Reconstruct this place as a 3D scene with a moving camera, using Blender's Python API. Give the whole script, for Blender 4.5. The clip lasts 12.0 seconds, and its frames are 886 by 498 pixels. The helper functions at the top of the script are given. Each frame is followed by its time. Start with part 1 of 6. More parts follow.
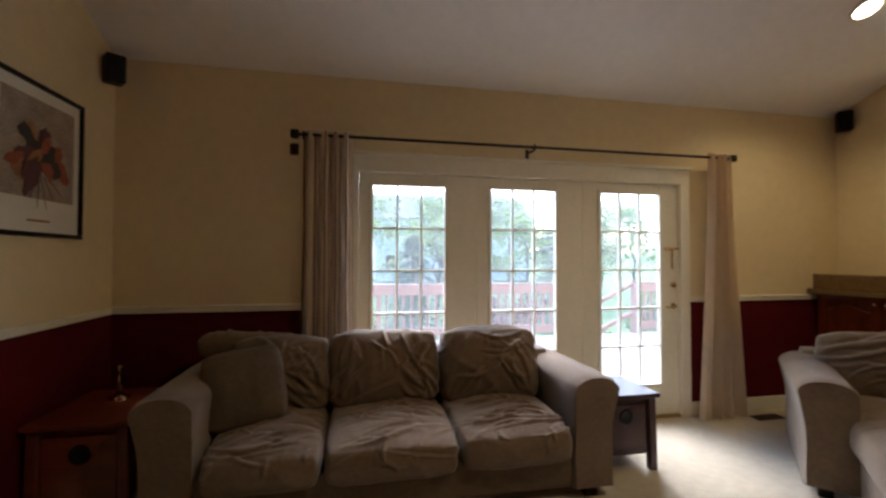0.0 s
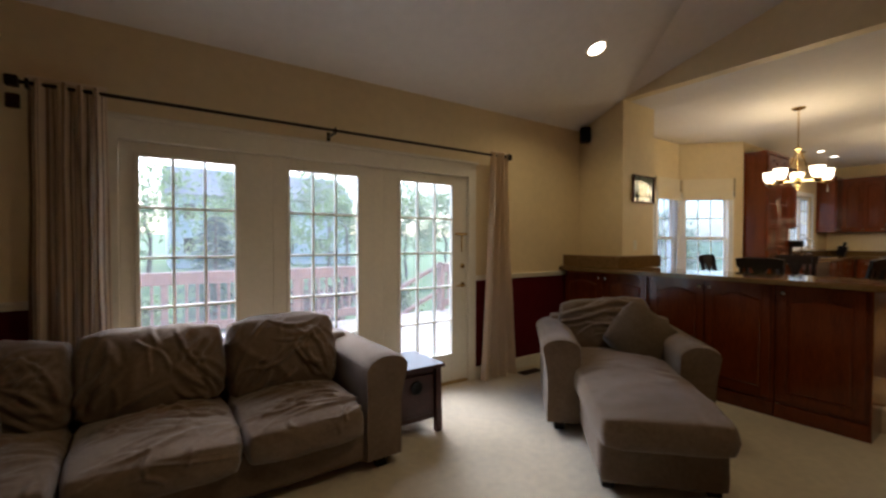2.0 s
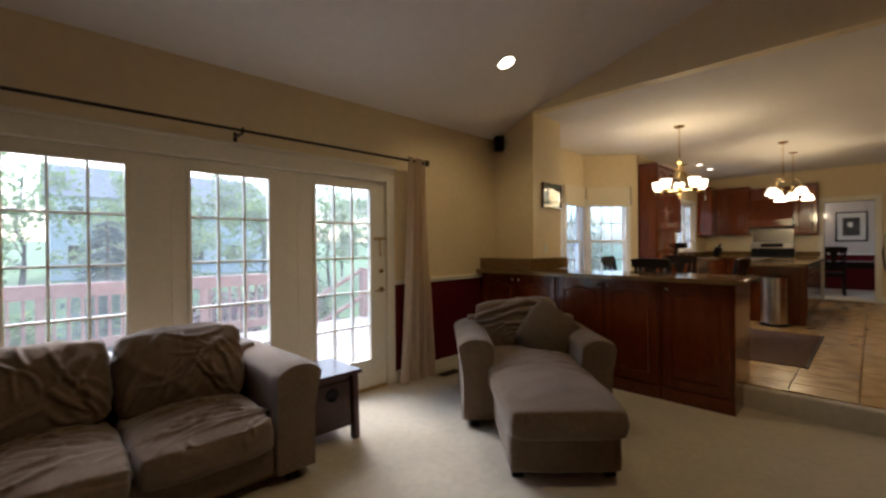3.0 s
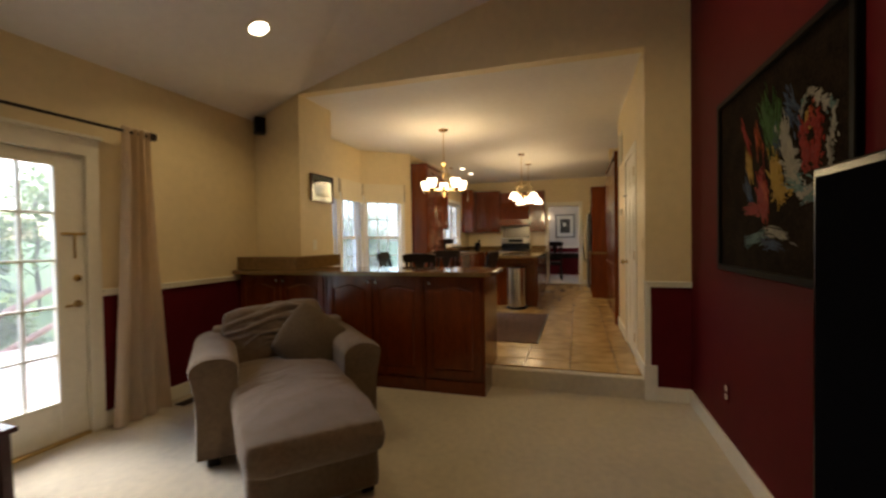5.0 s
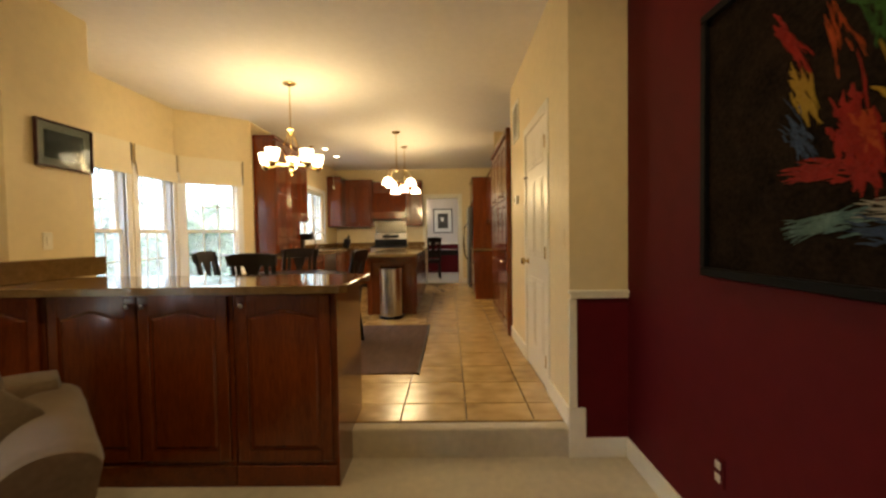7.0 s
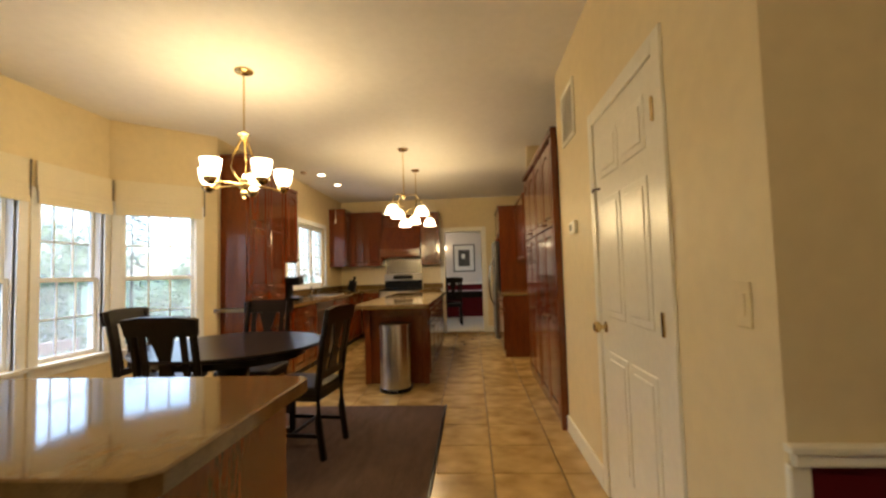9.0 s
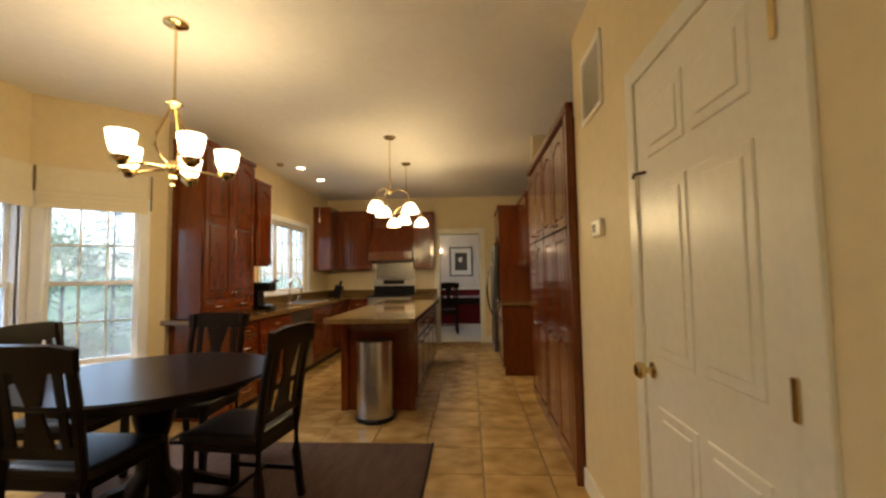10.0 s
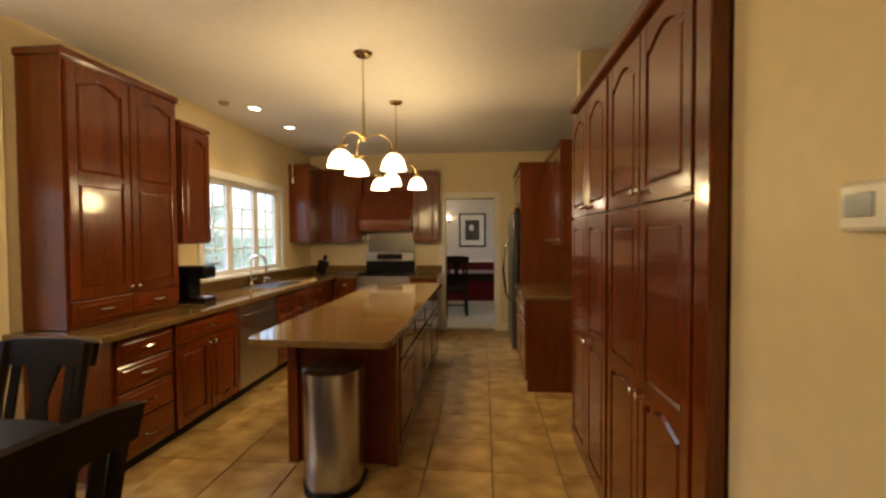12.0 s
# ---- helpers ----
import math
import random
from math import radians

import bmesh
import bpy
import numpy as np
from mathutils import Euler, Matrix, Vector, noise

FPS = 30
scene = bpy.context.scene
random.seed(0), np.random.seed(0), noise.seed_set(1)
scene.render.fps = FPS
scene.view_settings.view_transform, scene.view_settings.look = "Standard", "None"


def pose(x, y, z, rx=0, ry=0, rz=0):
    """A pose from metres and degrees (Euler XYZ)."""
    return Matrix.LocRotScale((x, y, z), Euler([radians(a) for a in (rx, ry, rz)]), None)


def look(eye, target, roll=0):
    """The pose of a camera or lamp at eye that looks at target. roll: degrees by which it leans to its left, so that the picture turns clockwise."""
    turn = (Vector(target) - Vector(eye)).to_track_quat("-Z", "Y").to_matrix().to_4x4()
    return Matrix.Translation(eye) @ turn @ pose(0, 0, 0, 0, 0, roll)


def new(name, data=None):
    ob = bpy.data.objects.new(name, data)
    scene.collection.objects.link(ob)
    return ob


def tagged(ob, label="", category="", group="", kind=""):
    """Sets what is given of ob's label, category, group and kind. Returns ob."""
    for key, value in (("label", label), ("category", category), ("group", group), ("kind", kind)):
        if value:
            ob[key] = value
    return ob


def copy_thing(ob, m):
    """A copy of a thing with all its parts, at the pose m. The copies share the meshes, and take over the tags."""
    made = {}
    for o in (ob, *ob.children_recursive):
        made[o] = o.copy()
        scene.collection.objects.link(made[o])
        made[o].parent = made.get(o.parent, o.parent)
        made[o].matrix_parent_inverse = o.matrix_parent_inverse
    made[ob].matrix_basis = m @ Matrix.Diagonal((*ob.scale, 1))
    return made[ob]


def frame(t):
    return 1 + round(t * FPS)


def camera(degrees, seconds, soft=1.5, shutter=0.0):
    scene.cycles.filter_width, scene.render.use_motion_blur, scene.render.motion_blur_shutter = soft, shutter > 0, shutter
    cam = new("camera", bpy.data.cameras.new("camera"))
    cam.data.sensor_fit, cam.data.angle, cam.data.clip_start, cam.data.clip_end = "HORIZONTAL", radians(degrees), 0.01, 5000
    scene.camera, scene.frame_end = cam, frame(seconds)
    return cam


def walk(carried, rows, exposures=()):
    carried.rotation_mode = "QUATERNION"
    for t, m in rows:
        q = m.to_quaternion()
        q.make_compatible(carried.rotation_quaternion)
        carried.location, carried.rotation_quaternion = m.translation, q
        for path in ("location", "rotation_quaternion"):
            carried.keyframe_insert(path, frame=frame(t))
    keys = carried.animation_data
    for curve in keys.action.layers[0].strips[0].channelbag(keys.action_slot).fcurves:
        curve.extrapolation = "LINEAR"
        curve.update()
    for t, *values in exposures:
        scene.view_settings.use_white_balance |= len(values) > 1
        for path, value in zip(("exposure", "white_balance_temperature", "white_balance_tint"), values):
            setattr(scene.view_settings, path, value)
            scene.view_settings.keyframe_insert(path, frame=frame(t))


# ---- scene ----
cam = camera(92.25, 12.0, soft=2.5, shutter=0.35)
PATH = [
    (0, (0.25, 0.177, 1.369), (0.646, 2.137, 1.412), 0.1),
    (0.5, (0.314, 0.159, 1.364), (0.919, 2.065, 1.386), 0.0),
    (1, (0.34, 0.143, 1.376), (1.148, 1.972, 1.37), 0.0),
    (1.5, (0.372, 0.12, 1.374), (1.355, 1.862, 1.352), 0.0),
    (2, (0.399, 0.096, 1.383), (1.543, 1.736, 1.347), 0.1),
    (2.5, (0.42, 0.061, 1.38), (1.699, 1.598, 1.352), -0.1),
    (4.5, (0.64, -0.025, 1.372), (2.443, 0.839, 1.361), -1.1),
    (5, (0.84, 0.02, 1.366), (2.747, 0.619, 1.328), -0.85),
    (5.5, (1.115, 0.079, 1.345), (3.084, 0.423, 1.276), -0.5),
    (6, (1.44, 0.128, 1.348), (3.432, 0.276, 1.261), -0.4),
    (6.5, (1.815, 0.161, 1.338), (3.812, 0.219, 1.245), -0.6),
    (8.3, (3.225, 0.196, 1.356), (5.224, 0.251, 1.395), -2.2),
    (8.5, (3.356, 0.178, 1.368), (5.353, 0.266, 1.432), -2.1),
    (9, (3.7, 0.185, 1.415), (5.693, 0.316, 1.525), -1.6),
    (9.5, (4.043, 0.153, 1.44), (6.033, 0.296, 1.568), -1.4),
    (10, (4.395, 0.149, 1.468), (6.388, 0.275, 1.588), -0.9),
    (10.5, (4.785, 0.149, 1.512), (6.78, 0.277, 1.595), -0.2),
    (11, (5.19, 0.127, 1.56), (7.183, 0.289, 1.592), -0.2),
    (11.5, (5.528, 0.124, 1.64), (7.52, 0.3, 1.628), -0.25),
    (12, (5.86, 0.144, 1.645), (7.85, 0.331, 1.589), -0.35),
]
EXPOSURE = [(0, 3.38, 5650, 15), (1, 3.0, 5650, 15), (2.5, 2.84, 5700, 15), (4.5, 2.90, 5950, 15), (5.5, 3.36, 6650, 12), (6.5, 3.72, 6750, 10), (8.5, 3.64, 6550, 10), (9.5, 3.40, 6500, 11), (10.5, 3.18, 6550, 11), (12, 3.26, 6850, 12)]
walk(cam, [(t, look(eye, target, roll)) for t, eye, target, roll in PATH], EXPOSURE)

# ---- world and sun: a bright overcast day ----
world = bpy.data.worlds.new("sky")
scene.world = world
world.use_nodes = True
wn = world.node_tree
sky = wn.nodes.new("ShaderNodeTexSky")
sky.sky_type, sky.sun_disc = "NISHITA", False
sky.sun_elevation, sky.sun_rotation = radians(43), radians(9)
sky.air_density, sky.dust_density = 1.0, 2.5
wn.nodes["Background"].inputs["Strength"].default_value = 0.15
wn.links.new(sky.outputs[0], wn.nodes["Background"].inputs["Color"])
sun = new("sun", bpy.data.lights.new("sun", "SUN"))
sun.data.energy, sun.data.angle, sun.data.color = 0.95, radians(50), (1.0, 0.97, 0.93)
sun.matrix_basis = look((0, 0, 0), (-0.15, -1.0, -0.95))


def lamp(name, kind, energy, colour, m, radius=0.05, spot=100):
    ob = new(name, bpy.data.lights.new(name, kind))
    ob.data.energy, ob.data.color, ob.matrix_basis = energy, colour, m
    ob.data.shadow_soft_size = radius
    if kind == "SPOT":
        ob.data.spot_size, ob.data.spot_blend = radians(spot), 0.6
    return ob


WARM = (1.0, 0.74, 0.36)
lamp("chandelier_light", "POINT", 3.6, WARM, pose(6.69, 1.83, 2.13), 0.20)
lamp("island_light_near", "POINT", 2.3, WARM, pose(8.86, 0.99, 2.03), 0.10)
lamp("island_light_far", "POINT", 2.3, WARM, pose(9.96, 0.98, 2.03), 0.10)
lamp("living_can_light", "SPOT", 2.4, WARM, pose(3.73, 2.47, 3.06), 0.05, 130)
# Unseen lamp, added to brighten the red wall, stub and carpet.
lamp("living_fill_light_south", "SPOT", 9.5, WARM, pose(2.5, 0.1, 4.04), 0.05, 140)
lamp("sink_can_light_a", "SPOT", 2.0, WARM, pose(9.98, 2.42, 2.93), 0.05, 110)
lamp("sink_can_light_b", "SPOT", 2.0, WARM, pose(10.73, 2.41, 2.93), 0.05, 110)
# No fixture here: added to brighten the room beyond the doorway.
lamp("dining_fill_light", "POINT", 1.4, (1.0, 0.85, 0.65), pose(14.6, 1.3, 2.3), 0.12)


# ---- mesh helpers ----
def bm_box(x0, y0, z0, x1, y1, z1, bevel=0.0, seg=1, bm=None):
    out = bm if bm is not None else bmesh.new()
    vs = [out.verts.new((x, y, z)) for x in (x0, x1) for y in (y0, y1) for z in (z0, z1)]
    fs = [out.faces.new([vs[i] for i in f]) for f in ((0, 1, 3, 2), (4, 6, 7, 5), (0, 4, 5, 1), (2, 3, 7, 6), (0, 2, 6, 4), (1, 5, 7, 3))]
    if bevel:
        es = {e for f in fs for e in f.edges}
        bmesh.ops.bevel(out, geom=list(es), offset=bevel, segments=seg, affect="EDGES", profile=0.5)
    return out


def bm_prism(points, a, b, m=Matrix(), chamfer=0.0, bm=None):
    """A polygon in (u, v) pushed from depth a to depth b; m takes (u, v, depth) to the world. chamfer insets the far face."""
    out = bm if bm is not None else bmesh.new()
    n = len(points)
    c = (sum(p[0] for p in points) / n, sum(p[1] for p in points) / n)
    lo = [out.verts.new(m @ Vector((u, v, a))) for u, v in points]
    rings = [lo]
    if chamfer:
        rings.append([out.verts.new(m @ Vector((u, v, b - chamfer * 0.6))) for u, v in points])
        top = []
        for u, v in points:
            d = Vector((c[0] - u, c[1] - v))
            du = chamfer * (1 if d.x > 1e-4 else -1 if d.x < -1e-4 else 0)
            dv = chamfer * (1 if d.y > 1e-4 else -1 if d.y < -1e-4 else 0)
            top.append(out.verts.new(m @ Vector((u + du, v + dv, b))))
        rings.append(top)
    else:
        rings.append([out.verts.new(m @ Vector((u, v, b))) for u, v in points])
    for r, s in zip(rings, rings[1:]):
        for i in range(n):
            out.faces.new((r[i], r[(i + 1) % n], s[(i + 1) % n], s[i]))
    out.faces.new(list(reversed(lo)))
    out.faces.new(rings[-1])
    bmesh.ops.recalc_face_normals(out, faces=out.faces[:])
    return out


def bm_lathe(profile, seg=24, m=Matrix(), bm=None):
    """A turned shape from (radius, height) pairs."""
    out = bm if bm is not None else bmesh.new()
    rings = []
    for r, z in profile:
        if r < 1e-5:
            rings.append([out.verts.new(m @ Vector((0, 0, z)))])
        else:
            rings.append([out.verts.new(m @ Vector((r * math.cos(2 * math.pi * i / seg), r * math.sin(2 * math.pi * i / seg), z))) for i in range(seg)])
    for a, b in zip(rings, rings[1:]):
        for i in range(seg):
            j = (i + 1) % seg
            if len(a) > 1 and len(b) > 1:
                out.faces.new((a[i], a[j], b[j], b[i]))
            elif len(a) > 1:
                out.faces.new((a[i], a[j], b[0]))
            elif len(b) > 1:
                out.faces.new((a[0], b[j], b[i]))
    for ring, flip in ((rings[0], True), (rings[-1], False)):
        if len(ring) > 1:
            out.faces.new(list(reversed(ring)) if flip else ring)
    return out


def bm_tube(path, r, seg=8, bm=None, taper=None):
    """A round bar along points."""
    out = bm if bm is not None else bmesh.new()
    pts = [Vector(p) for p in path]
    rings = []
    for i, p in enumerate(pts):
        d = (pts[min(i + 1, len(pts) - 1)] - pts[max(i - 1, 0)]).normalized()
        q = d.to_track_quat("Z", "Y")
        rr = r if taper is None else r + (taper - r) * i / (len(pts) - 1)
        rings.append([out.verts.new(p + q @ Vector((rr * math.cos(2 * math.pi * k / seg), rr * math.sin(2 * math.pi * k / seg), 0))) for k in range(seg)])
    for a, b in zip(rings, rings[1:]):
        for k in range(seg):
            out.faces.new((a[k], a[(k + 1) % seg], b[(k + 1) % seg], b[k]))
    out.faces.new(list(reversed(rings[0])))
    out.faces.new(rings[-1])
    return out


def bm_soft(x0, y0, z0, x1, y1, z1, power=5.0, cuts=12, wrinkle=0.0, scale=6.0, seed=0.0, puff=0.0, stretch=(1, 1, 1), bm=None):
    """A stuffed block: rounded corners, a crowned middle and creases."""
    tmp = bmesh.new()
    bmesh.ops.create_cube(tmp, size=2)
    bmesh.ops.subdivide_edges(tmp, edges=tmp.edges[:], cuts=cuts, use_grid_fill=True)
    c, h = Vector(((x0 + x1) / 2, (y0 + y1) / 2, (z0 + z1) / 2)), Vector(((x1 - x0) / 2, (y1 - y0) / 2, (z1 - z0) / 2))
    small = min(h)
    for v in tmp.verts:
        p = v.co.copy()
        q = Vector([p[i] * (h[i] - small * 2 / power) for i in range(3)])
        n = Vector([max(-1, min(1, p[i])) for i in range(3)])
        k = (abs(n.x) ** 4 + abs(n.y) ** 4 + abs(n.z) ** 4) ** 0.25
        nn = Vector([n[i] / k for i in range(3)])
        nn.normalize()
        w = Vector([math.copysign(1, p[i]) * abs(p[i]) ** 3 for i in range(3)])
        w = w.normalized() if w.length > 1e-6 else nn
        out = c + q + w * small * 2 / power
        if puff:
            mid = (1 - p.x ** 2) * (1 - p.y ** 2) if h.z == small else (1 - p.x ** 2) * (1 - p.z ** 2) if h.y == small else (1 - p.y ** 2) * (1 - p.z ** 2)
            out += w * puff * mid
        if wrinkle:
            s = Vector((out.x * stretch[0], out.y * stretch[1], out.z * stretch[2])) * scale + Vector((seed, seed * 1.7, seed * 0.3))
            s2 = s * 1.3 + Vector((noise.noise(s * 0.35), noise.noise(s * 0.35 + Vector((7, 3, 1))), noise.noise(s * 0.35 + Vector((1, 9, 4))))) * 1.6
            r, r2 = 1 - abs(noise.noise(s2)), 1 - abs(noise.noise(s2 * 2.1))
            out += w * wrinkle * (0.6 * r ** 13 + 0.25 * r2 ** 11 - 0.2 + 0.8 * noise.noise(s * 0.45))
        v.co = out
    for f in tmp.faces:
        f.smooth = True
    if bm is None:
        return tmp
    me = bpy.data.meshes.new("tmp")
    tmp.to_mesh(me)
    bm.from_mesh(me)
    bpy.data.meshes.remove(me)
    tmp.free()
    return bm


def thing(name, m, label, category, group="", kind=""):
    ob = new(name)
    ob.empty_display_size = 0.1
    ob.matrix_basis = m
    return tagged(ob, label, category, group, kind)


def link(name, bm, material, smooth=False):
    me = bpy.data.meshes.new(name)
    bm.to_mesh(me)
    bm.free()
    if smooth:
        me.polygons.foreach_set("use_smooth", [True] * len(me.polygons))
        me.set_sharp_from_angle(angle=radians(40))
    me.materials.append(material)
    return new(name, me)


def part(name, bm, material, parent, label="", smooth=False):
    """Links a bmesh, given in the world's coordinates, as one mesh under a thing or a part."""
    root = parent
    while root.parent:
        root = root.parent
    bm.transform(root.matrix_basis.inverted())
    ob = link(name, bm, material, smooth)
    ob.parent = parent
    return tagged(ob, label)


def structure(name, bm, material, label, category="", smooth=False):
    return tagged(link(name, bm, material, smooth), label, category or name.split("_")[0], kind="structure")


# ---- materials ----
def mat(name, colour, rough=0.6, metal=0.0, vary=0.12, scale=6.0, bump=0.0, bump_scale=60.0, coat=0.0, second=None, stretch=(1, 1, 1), spec=0.5, rand=0.0, emit=0.0, emit_colour=None, sheen=0.0, rough_vary=0.0, fine=1.0, detail=5.0):
    m = bpy.data.materials.new(name)
    m.use_nodes = True
    t = m.node_tree
    p = t.nodes["Principled BSDF"]
    p.inputs["Roughness"].default_value, p.inputs["Metallic"].default_value = rough, metal
    p.inputs["Coat Weight"].default_value, p.inputs["Coat Roughness"].default_value = coat, 0.09
    p.inputs["Specular IOR Level"].default_value = spec
    p.inputs["Sheen Weight"].default_value = sheen
    co = t.nodes.new("ShaderNodeTexCoord")
    mp = t.nodes.new("ShaderNodeMapping")
    mp.inputs["Scale"].default_value = stretch
    t.links.new(co.outputs["Object"], mp.inputs["Vector"])
    n1, n2 = t.nodes.new("ShaderNodeTexNoise"), t.nodes.new("ShaderNodeTexNoise")
    n1.inputs["Scale"].default_value, n1.inputs["Detail"].default_value = scale, detail
    n2.inputs["Scale"].default_value, n2.inputs["Detail"].default_value = scale * 9, 3
    add = t.nodes.new("ShaderNodeMath")
    add.operation = "ADD"
    weak = t.nodes.new("ShaderNodeMath")
    weak.operation, weak.inputs[1].default_value = "MULTIPLY", fine
    for n in (n1, n2):
        t.links.new(mp.outputs[0], n.inputs["Vector"])
    if rand:
        info, far = t.nodes.new("ShaderNodeObjectInfo"), t.nodes.new("ShaderNodeMath")
        far.operation, far.inputs[1].default_value = "MULTIPLY", 90
        t.links.new(info.outputs["Random"], far.inputs[0])
        t.links.new(far.outputs[0], mp.inputs["Location"])
    t.links.new(n1.outputs["Fac"], add.inputs[0])
    t.links.new(n2.outputs["Fac"], weak.inputs[0])
    t.links.new(weak.outputs[0], add.inputs[1])
    half = t.nodes.new("ShaderNodeMath")
    half.operation, half.inputs[1].default_value = "MULTIPLY", 1 / (1 + fine)
    t.links.new(add.outputs[0], half.inputs[0])
    ramp = t.nodes.new("ShaderNodeValToRGB")
    lo = second or [c * (1 - vary * 1.5) for c in colour]
    hi = colour if second else [min(1, c * (1 + vary)) for c in colour]
    ramp.color_ramp.elements[0].position, ramp.color_ramp.elements[1].position = (0.33, 0.67) if fine >= 1 else (0.2, 0.8)
    ramp.color_ramp.elements[0].color, ramp.color_ramp.elements[1].color = (*lo, 1), (*hi, 1)
    t.links.new(half.outputs[0], ramp.inputs[0])
    out = ramp.outputs[0]
    if rand:
        hsv, mr = t.nodes.new("ShaderNodeHueSaturation"), t.nodes.new("ShaderNodeMapRange")
        mr.inputs["To Min"].default_value, mr.inputs["To Max"].default_value = 1 - rand, 1 + rand
        t.links.new(info.outputs["Random"], mr.inputs["Value"])
        t.links.new(mr.outputs[0], hsv.inputs["Value"])
        t.links.new(out, hsv.inputs["Color"])
        out = hsv.outputs[0]
    t.links.new(out, p.inputs["Base Color"])
    if rough_vary:
        mr = t.nodes.new("ShaderNodeMapRange")
        mr.inputs["To Min"].default_value, mr.inputs["To Max"].default_value = rough - rough_vary, rough + rough_vary
        t.links.new(n1.outputs["Fac"], mr.inputs["Value"])
        t.links.new(mr.outputs[0], p.inputs["Roughness"])
    if bump:
        n3, bp = t.nodes.new("ShaderNodeTexNoise"), t.nodes.new("ShaderNodeBump")
        n3.inputs["Scale"].default_value, n3.inputs["Detail"].default_value = bump_scale, 4
        t.links.new(mp.outputs[0], n3.inputs["Vector"])
        bp.inputs["Strength"].default_value, bp.inputs["Distance"].default_value = bump, 0.01
        t.links.new(n3.outputs["Fac"], bp.inputs["Height"])
        t.links.new(bp.outputs[0], p.inputs["Normal"])
    if emit:
        p.inputs["Emission Color"].default_value = (*(emit_colour or colour), 1)
        p.inputs["Emission Strength"].default_value = emit
    return m


CREAM = mat("cream_paint", (0.75, 0.62, 0.375), 0.55, vary=0.04, scale=1.5, bump=0.08, bump_scale=220)
MAROON = mat("maroon_paint", (0.095, 0.006, 0.009), 0.6, spec=0.10, vary=0.08, scale=1.2, bump=0.08, bump_scale=220)
CEIL = mat("ceiling_paint", (0.80, 0.77, 0.74), 0.8, vary=0.03, scale=1.5, bump=0.12, bump_scale=160)
WHITE = mat("white_gloss_paint", (0.80, 0.76, 0.64), 0.32, vary=0.04, scale=3, bump=0.03, bump_scale=90)
CARPET = mat("carpet", (0.76, 0.67, 0.50), 0.95, vary=0.09, scale=2.2, bump=0.9, bump_scale=420, sheen=0.3, spec=0.1)
TILE = mat("floor_tile", (0.62, 0.42, 0.17), 0.24, second=(0.22, 0.125, 0.042), scale=6.0, stretch=(1.1, 0.9, 1), bump=0.01, bump_scale=14, rand=0.07, rough_vary=0.03, fine=0.12, detail=1.5)
GROUT = mat("grout", (0.22, 0.17, 0.11), 0.9, scale=9)
CHERRY = mat("cherry_wood", (0.180, 0.034, 0.0045), 0.26, spec=0.25, second=(0.090, 0.016, 0.003), scale=2.2, stretch=(5, 5, 0.7), coat=0.8, rand=0.10, bump=0.03, bump_scale=30)
CHERRY_H = mat("cherry_wood_flat", (0.180, 0.034, 0.0045), 0.26, spec=0.25, second=(0.090, 0.016, 0.003), scale=2.2, stretch=(0.7, 5, 5), coat=0.8, rand=0.10)
GRANITE = mat("brown_stone_counter", (0.21, 0.125, 0.044), 0.07, second=(0.12, 0.07, 0.026), scale=26, coat=0.1, spec=0.55, rough_vary=0.015)
SOFA = mat("taupe_fabric", (0.172, 0.118, 0.073), 0.9, vary=0.16, scale=5, bump=0.35, bump_scale=480, sheen=0.32, spec=0.15)
PILLOW = mat("grey_taupe_fabric", (0.125, 0.090, 0.057), 0.9, vary=0.14, scale=6, bump=0.4, bump_scale=420, sheen=0.12, spec=0.2)
DARK = mat("espresso_wood", (0.009, 0.0055, 0.0045), 0.28, vary=0.3, scale=4, stretch=(3, 3, 0.8), coat=0.0, spec=0.16)
MAHOG = mat("red_brown_wood", (0.050, 0.013, 0.009), 0.38, vary=0.3, scale=3, stretch=(1, 5, 5), coat=0.1, spec=0.3)
BLACK = mat("black_plastic", (0.008, 0.008, 0.009), 0.32, vary=0.2, scale=8, spec=0.14)
TVB = mat("matt_black_housing", (0.006, 0.006, 0.007), 0.5, vary=0.2, scale=8, spec=0.06)
IRON = mat("dark_bronze_metal", (0.03, 0.022, 0.018), 0.4, metal=0.8, vary=0.2)
STEEL = mat("brushed_steel", (0.55, 0.53, 0.50), 0.28, metal=1.0, vary=0.08, scale=3, stretch=(1, 1, 40))
CHROME = mat("polished_nickel", (0.72, 0.68, 0.60), 0.12, metal=1.0, vary=0.04)
BRASS = mat("satin_brass", (0.62, 0.47, 0.22), 0.2, metal=1.0, vary=0.08)
CURTAIN_D = mat("brown_curtain_stripe", (0.36, 0.24, 0.16), 0.8, vary=0.08, scale=12, bump=0.25, bump_scale=300, sheen=0.2)
CURTAIN = mat("beige_curtain", (0.86, 0.75, 0.60), 0.85, vary=0.06, scale=12, bump=0.25, bump_scale=300, sheen=0.2)
SHADE_ON = mat("lit_white_glass", (0.9, 0.86, 0.78), 0.3, vary=0.02, emit=0.75, emit_colour=(1.0, 0.80, 0.50))
BULB_ON = mat("lit_can_lens", (0.9, 0.9, 0.85), 0.3, vary=0.02, emit=1.6, emit_colour=(1.0, 0.86, 0.62))
RUG = mat("brown_woven_rug", (0.11, 0.058, 0.040), 0.95, vary=0.25, scale=4, bump=0.8, bump_scale=260, stretch=(1, 4, 1))
LINEN = mat("roman_shade_cloth", (0.78, 0.70, 0.52), 0.85, vary=0.04, scale=8, bump=0.2, bump_scale=240)


